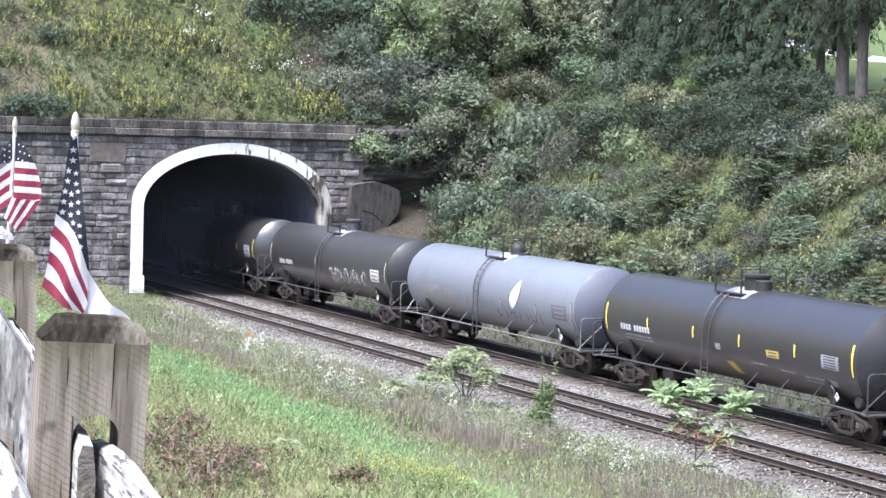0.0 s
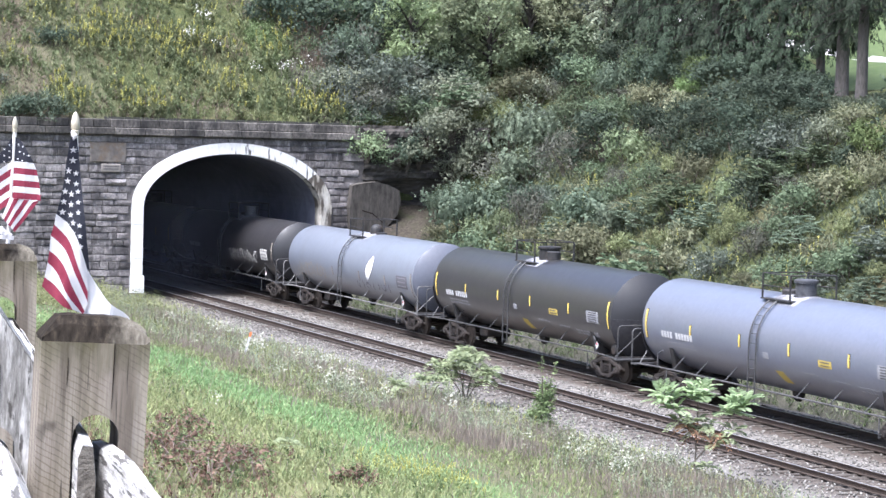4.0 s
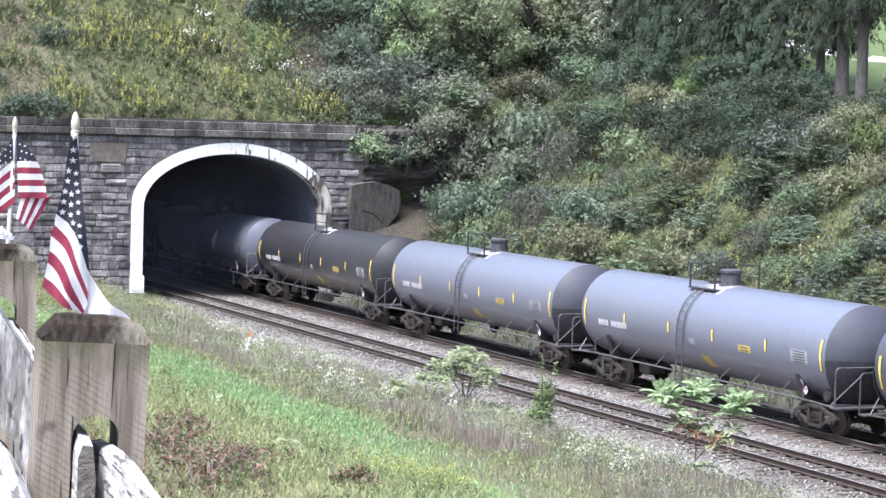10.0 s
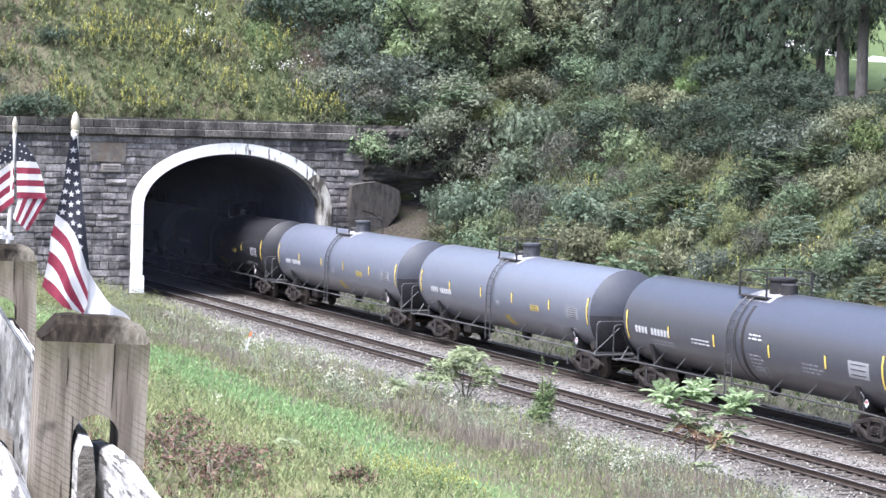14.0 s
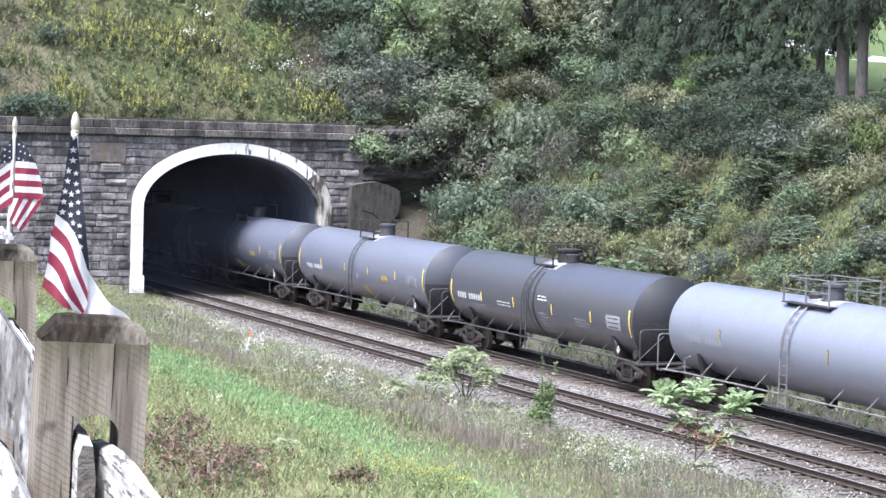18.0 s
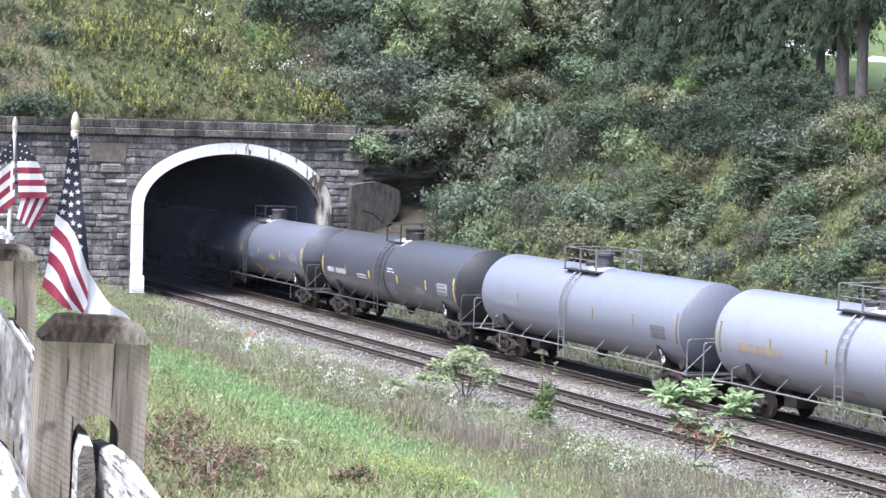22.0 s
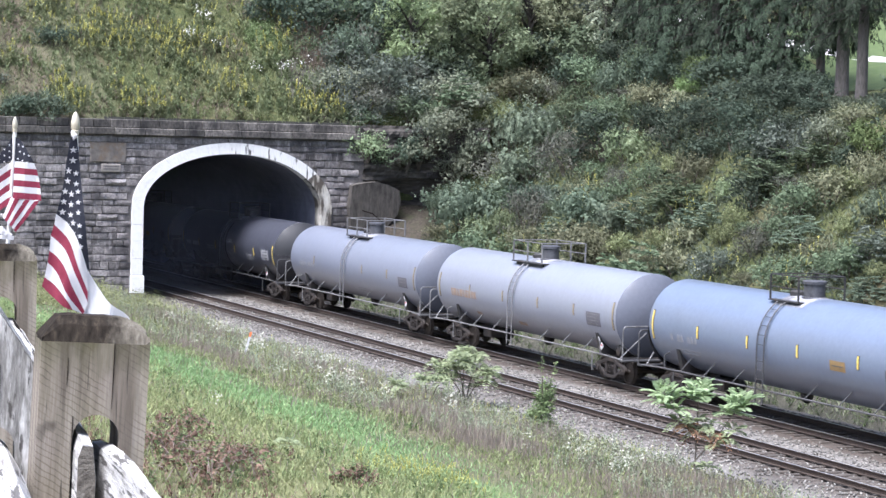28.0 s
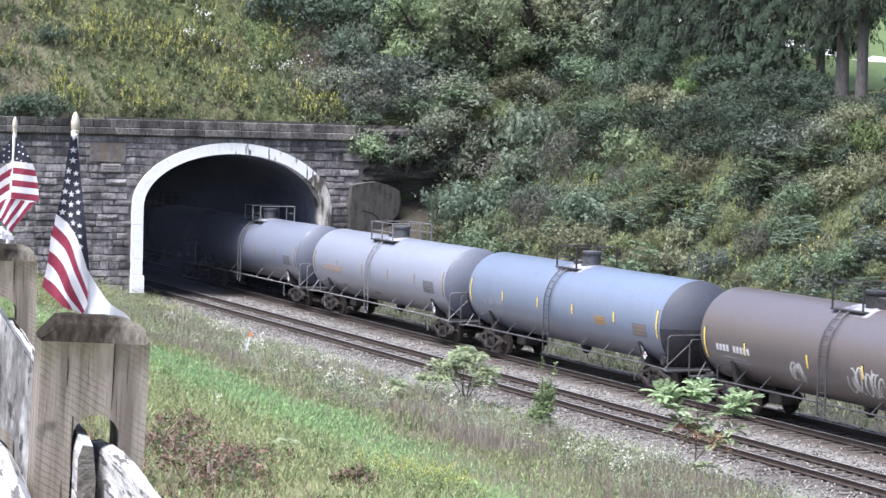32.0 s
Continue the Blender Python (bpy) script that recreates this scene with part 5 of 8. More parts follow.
single("mid", (17.5, -7.6, 0.7, 1.6), (8.3, -40.7, 0.83, 1.02), (14.9, -4.7, 1.1, 1.15), (7.6, -37.9, 0.8, 0.98), (10.4, -18.5, 0.87, 1.27), (10.6, -34.0, 1.01, 0.82), (9.6, -33.9, 0.84, 0.98), (11.5, -19.8, 0.86, 1.09), (9.5, -40.5, 0.55, 1.17))
single("viburnum", (16.5, -6.8, 0.72, 1.6), (9.0, -3.0, 1.0, 1.02), (8.3, -6.6, 1.27, 1.23), (9.3, -17.9, 0.97, 1.15))
single("dark", (13.5, -23.9, 1.1, 1.09), (12.7, -27.7, 1.06, 1.09), (15.0, -18.0, 0.9, 0.9), (14.6, -22.0, 0.9, 0.9), (14.4, -26.6, 0.9, 0.8))
single("dark", (15.2, -24.0, 0.8, 0.8), (14.0, -20.4, 0.9, 0.9), (15.4, -27.6, 0.8, 0.7), (13.4, -18.4, 0.9, 1.0))
single("spire", (7.3, -0.8, 0.9, 1.0), lift=4.0)
single("sumac", (13.1, -1.5, 1.05, 1.21), (12.6, -5.7, 0.91, 1.51), (11.2, -7.3, 0.9, 1.01), (8.8, -21.3, 0.53, 1.41), (10.5, -39.2, 0.49, 1.28))
single("light", (12.6, -15.5, 1.15, 1.18), (7.5, -9.9, 0.9, 1.24), (8.1, -10.9, 0.64, 1.56), (10.5, -6.1, 0.75, 1.56), (11.2, -27.1, 0.52, 1.35))
single("frond", (8.3, -17.5, 1.09, 0.92), (10.0, -25.0, 1.25, 0.75), (9.4, -22.6, 1.05, 0.92), (9.5, -27.7, 1.0, 0.92), (11.6, -29.8, 1.21, 0.75), (12.7, -31.5, 0.98, 0.77), (8.9, -41.7, 0.87, 1.08), (9.4, -35.8, 0.92, 0.77))
single("tan", (16.1, -11.3, 1.0, 1.07), (15.7, -15.3, 0.83, 1.09), (8.9, -27.9, 0.72, 1.36), (7.6, -29.0, 0.95, 1.02), (12.7, -35.2, 0.69, 1.09))
single("light2", (17.6, -14.3, 1.0, 1.0), (16.6, -14.6, 0.73, 1.08), (13.6, -34.4, 0.82, 1.18))
# growth that hangs over the rock and the wall's end
single("light", (5.1, -0.4, 1.1, 0.95), lift=6.3)
single("mid", (6.2, -0.1, 1.0, 0.9), lift=5.0)
single("pale", (8.0, -0.6, 0.9, 1.0), (8.9, -0.8, 1.15, 1.0), lift=3.5)
single("twig", (7.0, -0.2, 0.8, 1.0), lift=3.9)
single("pale", (9.6, -1.3, 1.1, 0.9), lift=3.0)
single("frond", (10.3, -0.4, 1.0, 0.9), lift=2.5)
single("grey", (8.3, -0.9, 1.0, 0.9), lift=4.4)
single("mid", (5.4, 0.7, 0.8, 0.8), (8.0, 0.65, 0.9, 0.9), (9.2, 0.6, 1.0, 0.9))
# the brush behind, up to the crest
single("grey", (6.3, 1.3, 0.9, 0.9), (12.2, 0.9, 0.9, 0.8))
single("twig", (7.3, 1.2, 0.9, 0.9), (11.4, 0.8, 0.8, 0.8))
single("dark", (5.2, 1.0, 0.8, 0.8), (8.6, 1.2, 0.8, 0.8))
single("grey", (8.3, 2.0, 1.2, 0.9), (11.2, 2.3, 1.2, 0.9), (9.1, 4.3, 1.2, 0.9))
single("olive", (14.0, 1.4, 1.1, 0.9), (13.4, -0.2, 0.8, 0.8))
single("pale", (15.7, 0.6, 1.0, 0.9))
single("twig", (9.7, 2.9, 1.1, 0.9), (6.9, 2.5, 1.1, 0.9))
single("mid", (12.6, 2.4, 1.1, 0.9), (11.4, 4.2, 1.2, 0.9), (17.2, -3.3, 1.1, 0.9), (16.4, -3.2, 0.9, 0.9))
single("dark", (17.4, -1.0, 1.1, 1.0), (17.8, -5.2, 1.1, 1.0), (17.8, -8.8, 1.0, 0.9), (17.2, -11.0, 1.0, 1.0), (17.6, -13.0, 0.9, 0.9), (17.4, -15.4, 1.0, 0.8), (17.8, -17.4, 1.0, 0.8))
single("dark", (18.0, -19.4, 1.1, 0.7), (17.8, -21.4, 1.1, 0.7), (17.2, -23.0, 1.0, 0.7), (16.2, -25.4, 0.8, 0.6), (19.4, -21.6, 1.0, 0.7), (19.6, -15.0, 1.1, 0.9), (19.9, -12.0, 1.1, 0.9))


def taken(x, y):
    return any((x - q[0]) ** 2 + (y - q[1]) ** 2 < (1.1 * q[2]) ** 2 for q in PLACED)


def before(x, y):
    """Just below one of the single bushes, where only low growth stands."""
    for a, b, k in PLACED:
        down, along = (a - x) * 0.41 + (b - y) * 0.91, (x - a) * 0.91 - (y - b) * 0.41
        if abs(along) < 0.8 * k + 0.5 and 0 < down < 1.6 + 1.4 * k:
            return True
    return False


y = 0.8
while y < 10:
    x = 3.8 + 0.15 * y
    while x < 26:
        px, py = x + r7.uniform(-0.8, 0.8), y + r7.uniform(-0.8, 0.8)
        if not (px < 9.0 and py < 1.4) and not taken(px, py) and not (px > 23 and py < 5):
            put_shrub(r7.choice(("dark", "mid", "mid", "grey", "grey", "pale", "light")), px, py, r7.uniform(1.2, 1.8), r7.uniform(0.8, 1.1))
        x += 2.9
    y += 2.6
y = -43.0
row = 0
while y < -0.5:
    x = 5.2 + (row % 2) * 0.8
    while x < 17.0:
        px, py = x + r7.uniform(-0.8, 0.8), y + r7.uniform(-0.9, 0.9)
        x += 2.0
        n = 1.5 * noise.noise((px * 0.13, py * 0.13, 5.0)) + r7.uniform(-0.15, 0.15)
        up = (px - 5) / 12
        if (px < 9.2 and py > -2.6) or taken(px, py):
            continue
        if up < 0.35:
            key = "olive" if n > 0.22 else (r7.choice(("grey", "grey", "olive", "light")) if n > -0.3 else "mid")
        elif n > 0.35:
            key = r7.choice(("olive", "light", "grey"))
        elif n > 0.0:
            key = r7.choice(("grey", "mid", "mid"))
        elif n > -0.35:
            key = r7.choice(("mid", "dark"))
        else:
            key = "dark"
        if up > 0.7 and r7.random() < 0.4:
            key = "grey" if py > -8 else "dark"
        if px > 10.5 and py > -8:
            key = r7.choice(("olive", "pale", "grey", "twig", "gold"))
        elif px > 12 and -29 < py:
            key = r7.choice(("dark", "dark", "mid", "twig"))
        if r7.random() < 0.16 and key != "olive":
            key = "frond"
        k = 0.9 + 0.85 * r7.random() ** 1.6
        if px > 12.8 and -36 < py < -24:
            k, key = k * 0.6, "dark"
        low_growth = before(px, py)
        put_shrub(key, px, py, k * (0.5 if low_growth else 1.0), r7.uniform(0.6, 0.8) if low_growth else r7.uniform(0.75, 1.15))
    y += 2.1
    row += 1
# bushes on the hill over the tunnel
for key, x, y, k, tall in (("blue", -12.3, 0.62, 1.05, 0.8), ("dark", -13.6, 0.66, 0.9, 0.8), ("dark", -10.2, 7.2, 0.85, 0.75), ("mid", -13.8, 6.5, 0.7, 0.7), ("dark", 3.2, 9.8, 1.3, 1.1), ("mid", 4.4, 7.2, 1.0, 0.9),
                           ("dark", 5.2, 11.5, 1.5, 1.4), ("mid", 7.2, 9.0, 1.5, 1.3), ("dark", 8.8, 6.5, 1.5, 1.3), ("grey", 4.8, 4.6, 0.9, 0.8), ("mid", 1.2, 15.8, 1.2, 1.0), ("grey", 6.3, 5.8, 1.1, 1.1),
                           ("olive", -2.0, 12.6, 0.8, 0.6), ("olive", -7.0, 10.4, 0.7, 0.6), ("grey", -14.5, 3.4, 0.8, 0.7), ("mid", -4.5, 14.5, 0.9, 0.7)):
    put_shrub(key, x, y, k, tall)

# ---------------------------------------------------------------- trees along the crest
M["tree_bark"] = surface("dark_tree_bark", (0.022, 0.019, 0.016), (0.06, 0.052, 0.044), 8, 0.95, 0, 0.6, 20, stretch=(3, 3, 0.5))
M["trunk_grey"] = surface("grey_spruce_bark", (0.042, 0.038, 0.035), (0.115, 0.105, 0.097), 6, 0.95, 0, 0.9, 14, (0.06, 0.052, 0.046), 1.2, (0.5, 0.75), stretch=(2.5, 2.5, 0.5))


def broadleaf(x, y, tall, spread, n, size, leaf, label, seed):
    r, nr = random.Random(seed), np.random.default_rng(seed)
    t = new("tree")
    t.location = (x, y, height(x, y) - 0.2)
    tagged(t, label, "tree", group="trees along the crest")
    g = Geo()
    g.tube([(0, 0, 0), (0.1, 0.05, tall * 0.3), (-0.05, 0.1, tall * 0.62), (0.1, 0, tall * 0.85)], [0.20, 0.16, 0.11, 0.05], 8)
    lobes = []
    for i in range(46):
        a, q, hz = r.uniform(0, 6.28), r.uniform(0.25, 1.0) ** 0.7, r.uniform(0.04, 1.0)
        w = spread * q * (1.15 - 0.75 * abs(hz - 0.45))
        c = (w * math.cos(a), w * math.sin(a), tall * hz)
        lobes.append((*c, spread * r.uniform(0.20, 0.38)))
        if i % 2 == 0:
            g.tube([(0, 0, tall * hz * 0.6), (c[0] * 0.55, c[1] * 0.55, tall * hz * 0.86), c], [0.07, 0.045, 0.015], 5)
    part("trunk", g, M["tree_bark"], t, "", True)
    v, f = bush_leaves(nr, lobes, int(n * 1.5), size, droop=0.45, fill=0.74)
    part("crown", quick_mesh("crown", v, f, LEAF[leaf]), None, t)


for k, (x, y, tall, spread, n, size, leaf, label) in enumerate((
        (9.9, 5.2, 4.9, 1.9, 6500, 0.15, "fresh", "bright green tree over the slope"),
        (11.9, 4.2, 5.0, 2.2, 6500, 0.15, "leafy", "dusty green tree over the slope"),
        (13.9, 3.4, 4.8, 2.3, 7500, 0.15, "leafy", "leafy green tree on the crest"),
        (15.0, 6.4, 6.6, 2.2, 5000, 0.16, "leafy", "leafy green tree behind the crest"),
        (16.9, 4.2, 5.4, 1.9, 6000, 0.14, "dusty", "tree with tan yellowing leaves on the crest"),
        (18.8, 3.9, 6.4, 2.2, 6500, 0.15, "dusty", "olive green tree on the crest"),
        (18.9, -1.4, 5.0, 1.3, 5000, 0.14, "pale", "pale dusty tree wrapped in vines on the crest"),
        (22.0, 6.0, 11.0, 3.6, 4600, 0.22, "dark", "tall dark tree behind the crest"),
        (27.0, 2.0, 12.0, 4.0, 4600, 0.24, "dark", "tall dark tree behind the crest"))):
    broadleaf(x, y, tall, spread, n, size, leaf, label, 100 + k)


M["bough"] = surface("dark_bough_bark", (0.018, 0.015, 0.013), (0.04, 0.034, 0.029), 8, 0.95)


def spruce(x, y, tall, reach, seed, clear=1.5, trunk_r=0.3, label="tall dark spruce with drooping boughs"):
    """A conifer: a straight trunk, whorls of drooping boughs, hanging sprays of needles."""
    r, nr = random.Random(seed), np.random.default_rng(seed)
    t = new("spruce")
    t.location = (x, y, height(x, y) - 0.15)
    tagged(t, label, "spruce tree", group="spruces on the crest")
    part("trunk", Geo().tube([(0, 0, -0.2), (0, 0, 0.25), (0.03, 0.02, 1.2), (0, 0, tall * 0.5), (0, 0, tall)], [trunk_r * 1.35, trunk_r * 1.1, trunk_r, trunk_r * 0.65, 0.04], 12), M["trunk_grey"], t, "straight grey-brown trunk", True)
    g = Geo()
    cs, ds, ns = [], [], []
    z = clear
    while z < tall * 0.98:
        k = 6
        a0 = r.uniform(0, 6.28)
        for i in range(k):
            a = a0 + 2 * math.pi * i / k + r.uniform(-0.3, 0.3)
            L = reach * (1 - 0.8 * z / tall) * r.uniform(0.7, 1.1)
            dr = Vector((math.cos(a), math.sin(a), 0))
            pts = [Vector((0, 0, z)), dr * L * 0.4 + Vector((0, 0, z + 0.12)), dr * L * 0.75 + Vector((0, 0, z - 0.22)), dr * L + Vector((0, 0, z - 0.4))]
            g.tube(pts, [0.045, 0.032, 0.02, 0.008], 4)
            side = Vector((-dr.y, dr.x, 0))
            # twigs to both sides of the bough, each with a curtain of hanging sprays
            steps = int(L / (0.17 if z < 7 else 0.7))
            for q in range(steps):
                u = 0.12 + 0.88 * (q + r.random()) / steps
                p = dr * L * u + Vector((0, 0, z + 0.12 * math.sin(u * 3.1) - 0.42 * u * u))
                p += side * r.uniform(-0.30, 0.30) * L * (0.9 - 0.6 * u)
                hang = r.uniform(0.3, 1.0) * (1.1 - 0.5 * u)
                sway = dr * hang * r.uniform(0.0, 0.5) + side * hang * r.uniform(-0.45, 0.45)
                rows = int(hang / 0.075)
                for j in range(rows):
                    fall = j / rows
                    wide = 0.16 * (1 - 0.7 * fall)
                    for sg in (-1, 1):
                        way = side * sg * wide + dr * r.uniform(-0.06, 0.06)
                        cs.append(p + sway * fall - Vector((0, 0, hang * fall)) + way * 0.5)
                        ds.append(way + Vector((0, 0, -0.11)))
                        ns.append(dr * 0.8 + Vector((r.uniform(-0.5, 0.5), r.uniform(-0.5, 0.5), 0.5)))
        z += r.uniform(0.42, 0.66)
    part("bough_frame", g, M["bough"], t)
    n = len(cs)
    L = nr.uniform(0.12, 0.22, n)
    v, f = leaf_quads(np.array(cs), np.array(ds), np.array(ns), L, L * 0.34)
    part("crown", quick_mesh("crown", v, f, LEAF["spruce"]), None, t)


for k, (x, y, tall, reach, clear, tr) in enumerate(((16.95, -28.7, 16, 2.6, 4.0, 0.26), (19.4, -23.6, 16, 2.8, 3.0, 0.32), (20.2, -20.6, 15, 2.7, 2.4, 0.22), (19.4, -18.4, 15, 2.6, 1.5, 0.20), (19.0, -16.2, 16, 2.8, 1.3, 0.24),
                                                    (18.6, -13.6, 16, 3.2, 1.2, 0.3), (18.8, -10.4, 16, 3.2, 0.6, 0.3), (19.2, -6.8, 15, 2.9, 0.5, 0.28), (20.2, -3.0, 16, 2.8, 0.8, 0.3), (16.2, -34.4, 15, 2.8, 4.4, 0.3),
                                                    (27.5, -7.0, 17, 3.8, 2.2, 0.3))):
    spruce(x, y, tall, reach, 300 + k, clear, tr)

# the lane and lawn beyond the crest
M["lawn"] = surface("sunlit_lawn", (0.058, 0.090, 0.032), (0.098, 0.132, 0.048), 1.4, 0.95, 0, 0.5, 20, where="World")
lx, ly = axis_steps([(20.6, 0), (60, 2.0)]), axis_steps([(-60, 0), (-9, 2.0)])
tagged(new("lawn", quick_mesh("lawn", [(x, y, height(x, y) + 0.03) for y in ly for x in lx],
                              [(j * len(lx) + i, j * len(lx) + i + 1, (j + 1) * len(lx) + i + 1, (j + 1) * len(lx) + i) for j in range(len(ly) - 1) for i in range(len(lx) - 1)], M["lawn"], True)),
       "bright mown lawn beyond the trees", "lawn", kind="structure")
lane = Geo()
M["lane"] = surface("pale_gravel_lane", (0.55, 0.54, 0.52), (0.72, 0.71, 0.69), 3, 0.9, 0, 0.3, 12, where="World")
bend = [(33.0, -29.0), (29.5, -22.5), (26.2, -17.4), (24.3, -13.9), (22.3, -8.8), (21.6, -3.0)]
pts = []
for (xa, ya), (xb, yb) in zip(bend, bend[1:]):
    pts += [(xa + (xb - xa) * i / 6, ya + (yb - ya) * i / 6) for i in range(6)]
vs = []
for x, y in pts:
    for dx in (-0.62, -0.3, 0.0, 0.3, 0.62):
        vs.append((x + dx, y, height(x + dx, y) + 0.06))
lane.add(vs, [(j * 5 + i, j * 5 + i + 1, (j + 1) * 5 + i + 1, (j + 1) * 5 + i) for j in range(len(pts) - 1) for i in range(4)])
tagged(new("lane", lane.mesh("lane", M["lane"], True)), "pale sunlit gravel lane beyond the trees", "lane", kind="structure")

# ---------------------------------------------------------------- grasses, weeds and flowers
GRASS = {
    "turf": foliage("bright_turf", (0.192, 0.298, 0.132), (0.288, 0.408, 0.198), objrand=0, hue=0, island=0.16),
    "weed": foliage("weed_green", (0.18, 0.215, 0.10), (0.31, 0.345, 0.175), objrand=0, hue=0, island=0.32),
    "yellow": foliage("yellow_green_weed", (0.215, 0.235, 0.115), (0.32, 0.335, 0.175), objrand=0, hue=0, island=0.28),
    "dry": foliage("dry_brown_grass", (0.20, 0.17, 0.14), (0.34, 0.295, 0.25), objrand=0, hue=0, island=0.22),
    "red": foliage("reddish_bramble", (0.135, 0.085, 0.068), (0.27, 0.185, 0.14), objrand=0, hue=0, island=0.45),
    "slope": foliage("slope_undergrowth", (0.068, 0.083, 0.056), (0.13, 0.148, 0.102), objrand=0, hue=0, island=0.45),
    "sapling": foliage("pale_forb_leaves", (0.22, 0.26, 0.17), (0.34, 0.38, 0.27), objrand=0, hue=0, island=0.25),
    "vine": foliage("vine_leaves", (0.145, 0.198, 0.090), (0.26, 0.325, 0.165), 0.4, objrand=0, hue=0, island=0.3),
    "lime": foliage("light_green_forb", (0.23, 0.29, 0.13), (0.36, 0.42, 0.22), 0.4, objrand=0, hue=0, island=0.3),
    "dim": foliage("dull_green_forb", (0.095, 0.135, 0.062), (0.18, 0.225, 0.11), 0.35, objrand=0, hue=0, island=0.4),
    "grey": foliage("grey_green_weed", (0.16, 0.18, 0.115), (0.27, 0.29, 0.20), objrand=0, hue=0, island=0.3),
}
M["petal"] = surface("white_petals", (0.42, 0.42, 0.38), (0.58, 0.58, 0.54), 5, 0.7)
M["goldenrod"] = surface("goldenrod_yellow", (0.33, 0.325, 0.085), (0.48, 0.46, 0.14), 5, 0.8, island=0.35)
hv = np.vectorize(height)


def blades(n, xr, yr, keep, tall, width, seed, lean=0.35):
    """Upright blades over a stretch of ground; keep(x, y, noise) says how likely each one stays."""
    r = np.random.default_rng(seed)
    x, y = r.uniform(*xr, n), r.uniform(*yr, n)
    nz = np.array([noise.noise((a * 0.35, b * 0.35, 2.0)) for a, b in zip(x, y)])
    ok = r.random(n) < keep(x, y, nz)
    x, y = x[ok], y[ok]
    m = len(x)
    z = hv(x, y)
    h = r.uniform(tall[0], tall[1], m)
    d = np.stack([r.normal(0, lean, m), r.normal(0, lean, m), np.ones(m)], 1)
    c = np.stack([x, y, z], 1) + d * h[:, None] * 0.46
    nrm = r.normal(size=(m, 3))
    return leaf_quads(c, d, nrm, h, r.uniform(width[0], width[1], m))


def forbs(n, xr, yr, keep, tall, leaf, per, seed, plume=0.0, freq=0.35):
    """Leafy upright weeds: short leaves set round a stem all the way up. plume: the share of the stem's top that flowers; leaves and flowers come back apart."""
    r = np.random.default_rng(seed)
    x, y = r.uniform(*xr, n), r.uniform(*yr, n)
    nz = np.array([noise.noise((a * freq, b * freq, 2.0 + seed)) for a, b in zip(x, y)])
    ok = r.random(n) < keep(x, y, nz)
    x, y = x[ok], y[ok]
    m = len(x)
    z, h = hv(x, y), r.uniform(tall[0], tall[1], m)
    lean = r.normal(0, 0.14, (m, 2))
    out = []
    for flower in (False, True):
        if flower and not plume:
            continue
        k = max(1, int(per * (1.7 if flower else 1.0)))
        t = r.random((m, k)) * (plume if flower else 1 - plume) + ((1 - plume) if flower else 0.0)
        a = r.uniform(0, 6.283, (m, k))
        q = leaf * (0.38 if flower else 1.0) * (1.25 - 0.6 * t) * r.uniform(0.7, 1.2, (m, k))
        d = np.stack([np.cos(a), np.sin(a), r.uniform(0.4, 1.6, (m, k))], -1)
        root = np.stack([x[:, None] + lean[:, :1] * h[:, None] * t, y[:, None] + lean[:, 1:] * h[:, None] * t, z[:, None] + h[:, None] * t], -1)
        d /= np.linalg.norm(d, axis=-1, keepdims=True)
        c = root + d * q[..., None] * 0.5
        nrm = r.normal(size=c.shape) * 0.4 + np.array([0, 0, 1.0])
        q = q.ravel()
        out.append(leaf_quads(c.reshape(-1, 3), d.reshape(-1, 3), nrm.reshape(-1, 3), q, q * (0.6 if flower else 0.3)))
    return out


def band(x, a, b, soft=1.2):
    return np.clip((x - a) / soft, 0, 1) * np.clip((b - x) / soft, 0, 1)


def stuff(name, v, f, material, label, category):
    tagged(new(name, quick_mesh(name, v, f, material)), label, category, kind="stuff")


XR, YR = (-34, -7.3), (-88, -0.2)
PATH_L, PATH_R = -18.5, -14.6
stuff("turf", *blades(230000, (-22, -12.5), (-72, -8), lambda x, y, n: band(x, PATH_L + 1.5 * n, PATH_R + 1.5 * n) * np.clip((-20 - y) / 12, 0.10, 1) * np.clip((y + 61) / 15, 0.12, 1) * np.clip(0.9 + 1.2 * n, 0.45, 1), (0.06, 0.18), (0.02, 0.042), 31, 0.6), GRASS["turf"], "bright green short grass along the mown strip", "grass")
stuff("bank_grass", *blades(170000, XR, YR, lambda x, y, n: np.clip(0.45 + 0.9 * n, 0.12, 1) * (1 - 0.97 * band(x, PATH_L, PATH_R)), (0.10, 0.34), (0.018, 0.042), 32, 0.45), GRASS["weed"], "green weeds and grass on the bank", "weeds")
stuff("yellow_grass", *blades(130000, XR, YR, lambda x, y, n: 0.08 + np.clip(0.55 - 1.2 * n, 0, 0.9) * np.clip((PATH_L + 1 - x) / 3, 0, 1), (0.10, 0.36), (0.018, 0.042), 33, 0.45), GRASS["yellow"], "yellow-green grass on the bank", "grass")
stuff("dry_grass", *blades(140000, XR, YR, lambda x, y, n: 0.05 + 0.9 * band(x, -14.8, -8.4, 1.4) * np.clip(0.6 - 1.5 * n, 0.15, 1), (0.2, 0.55), (0.010, 0.024), 34, 0.3), GRASS["dry"], "dry purplish-brown grass stalks near the track", "grass")
stuff("bank_weeds", *forbs(17000, XR, YR, lambda x, y, n: np.clip(0.25 + 1.6 * n, 0, 1) * (1 - 0.97 * band(x, PATH_L, PATH_R)), (0.15, 0.50), 0.10, 16, 39)[0], GRASS["weed"], "leafy green weeds on the bank", "weeds")
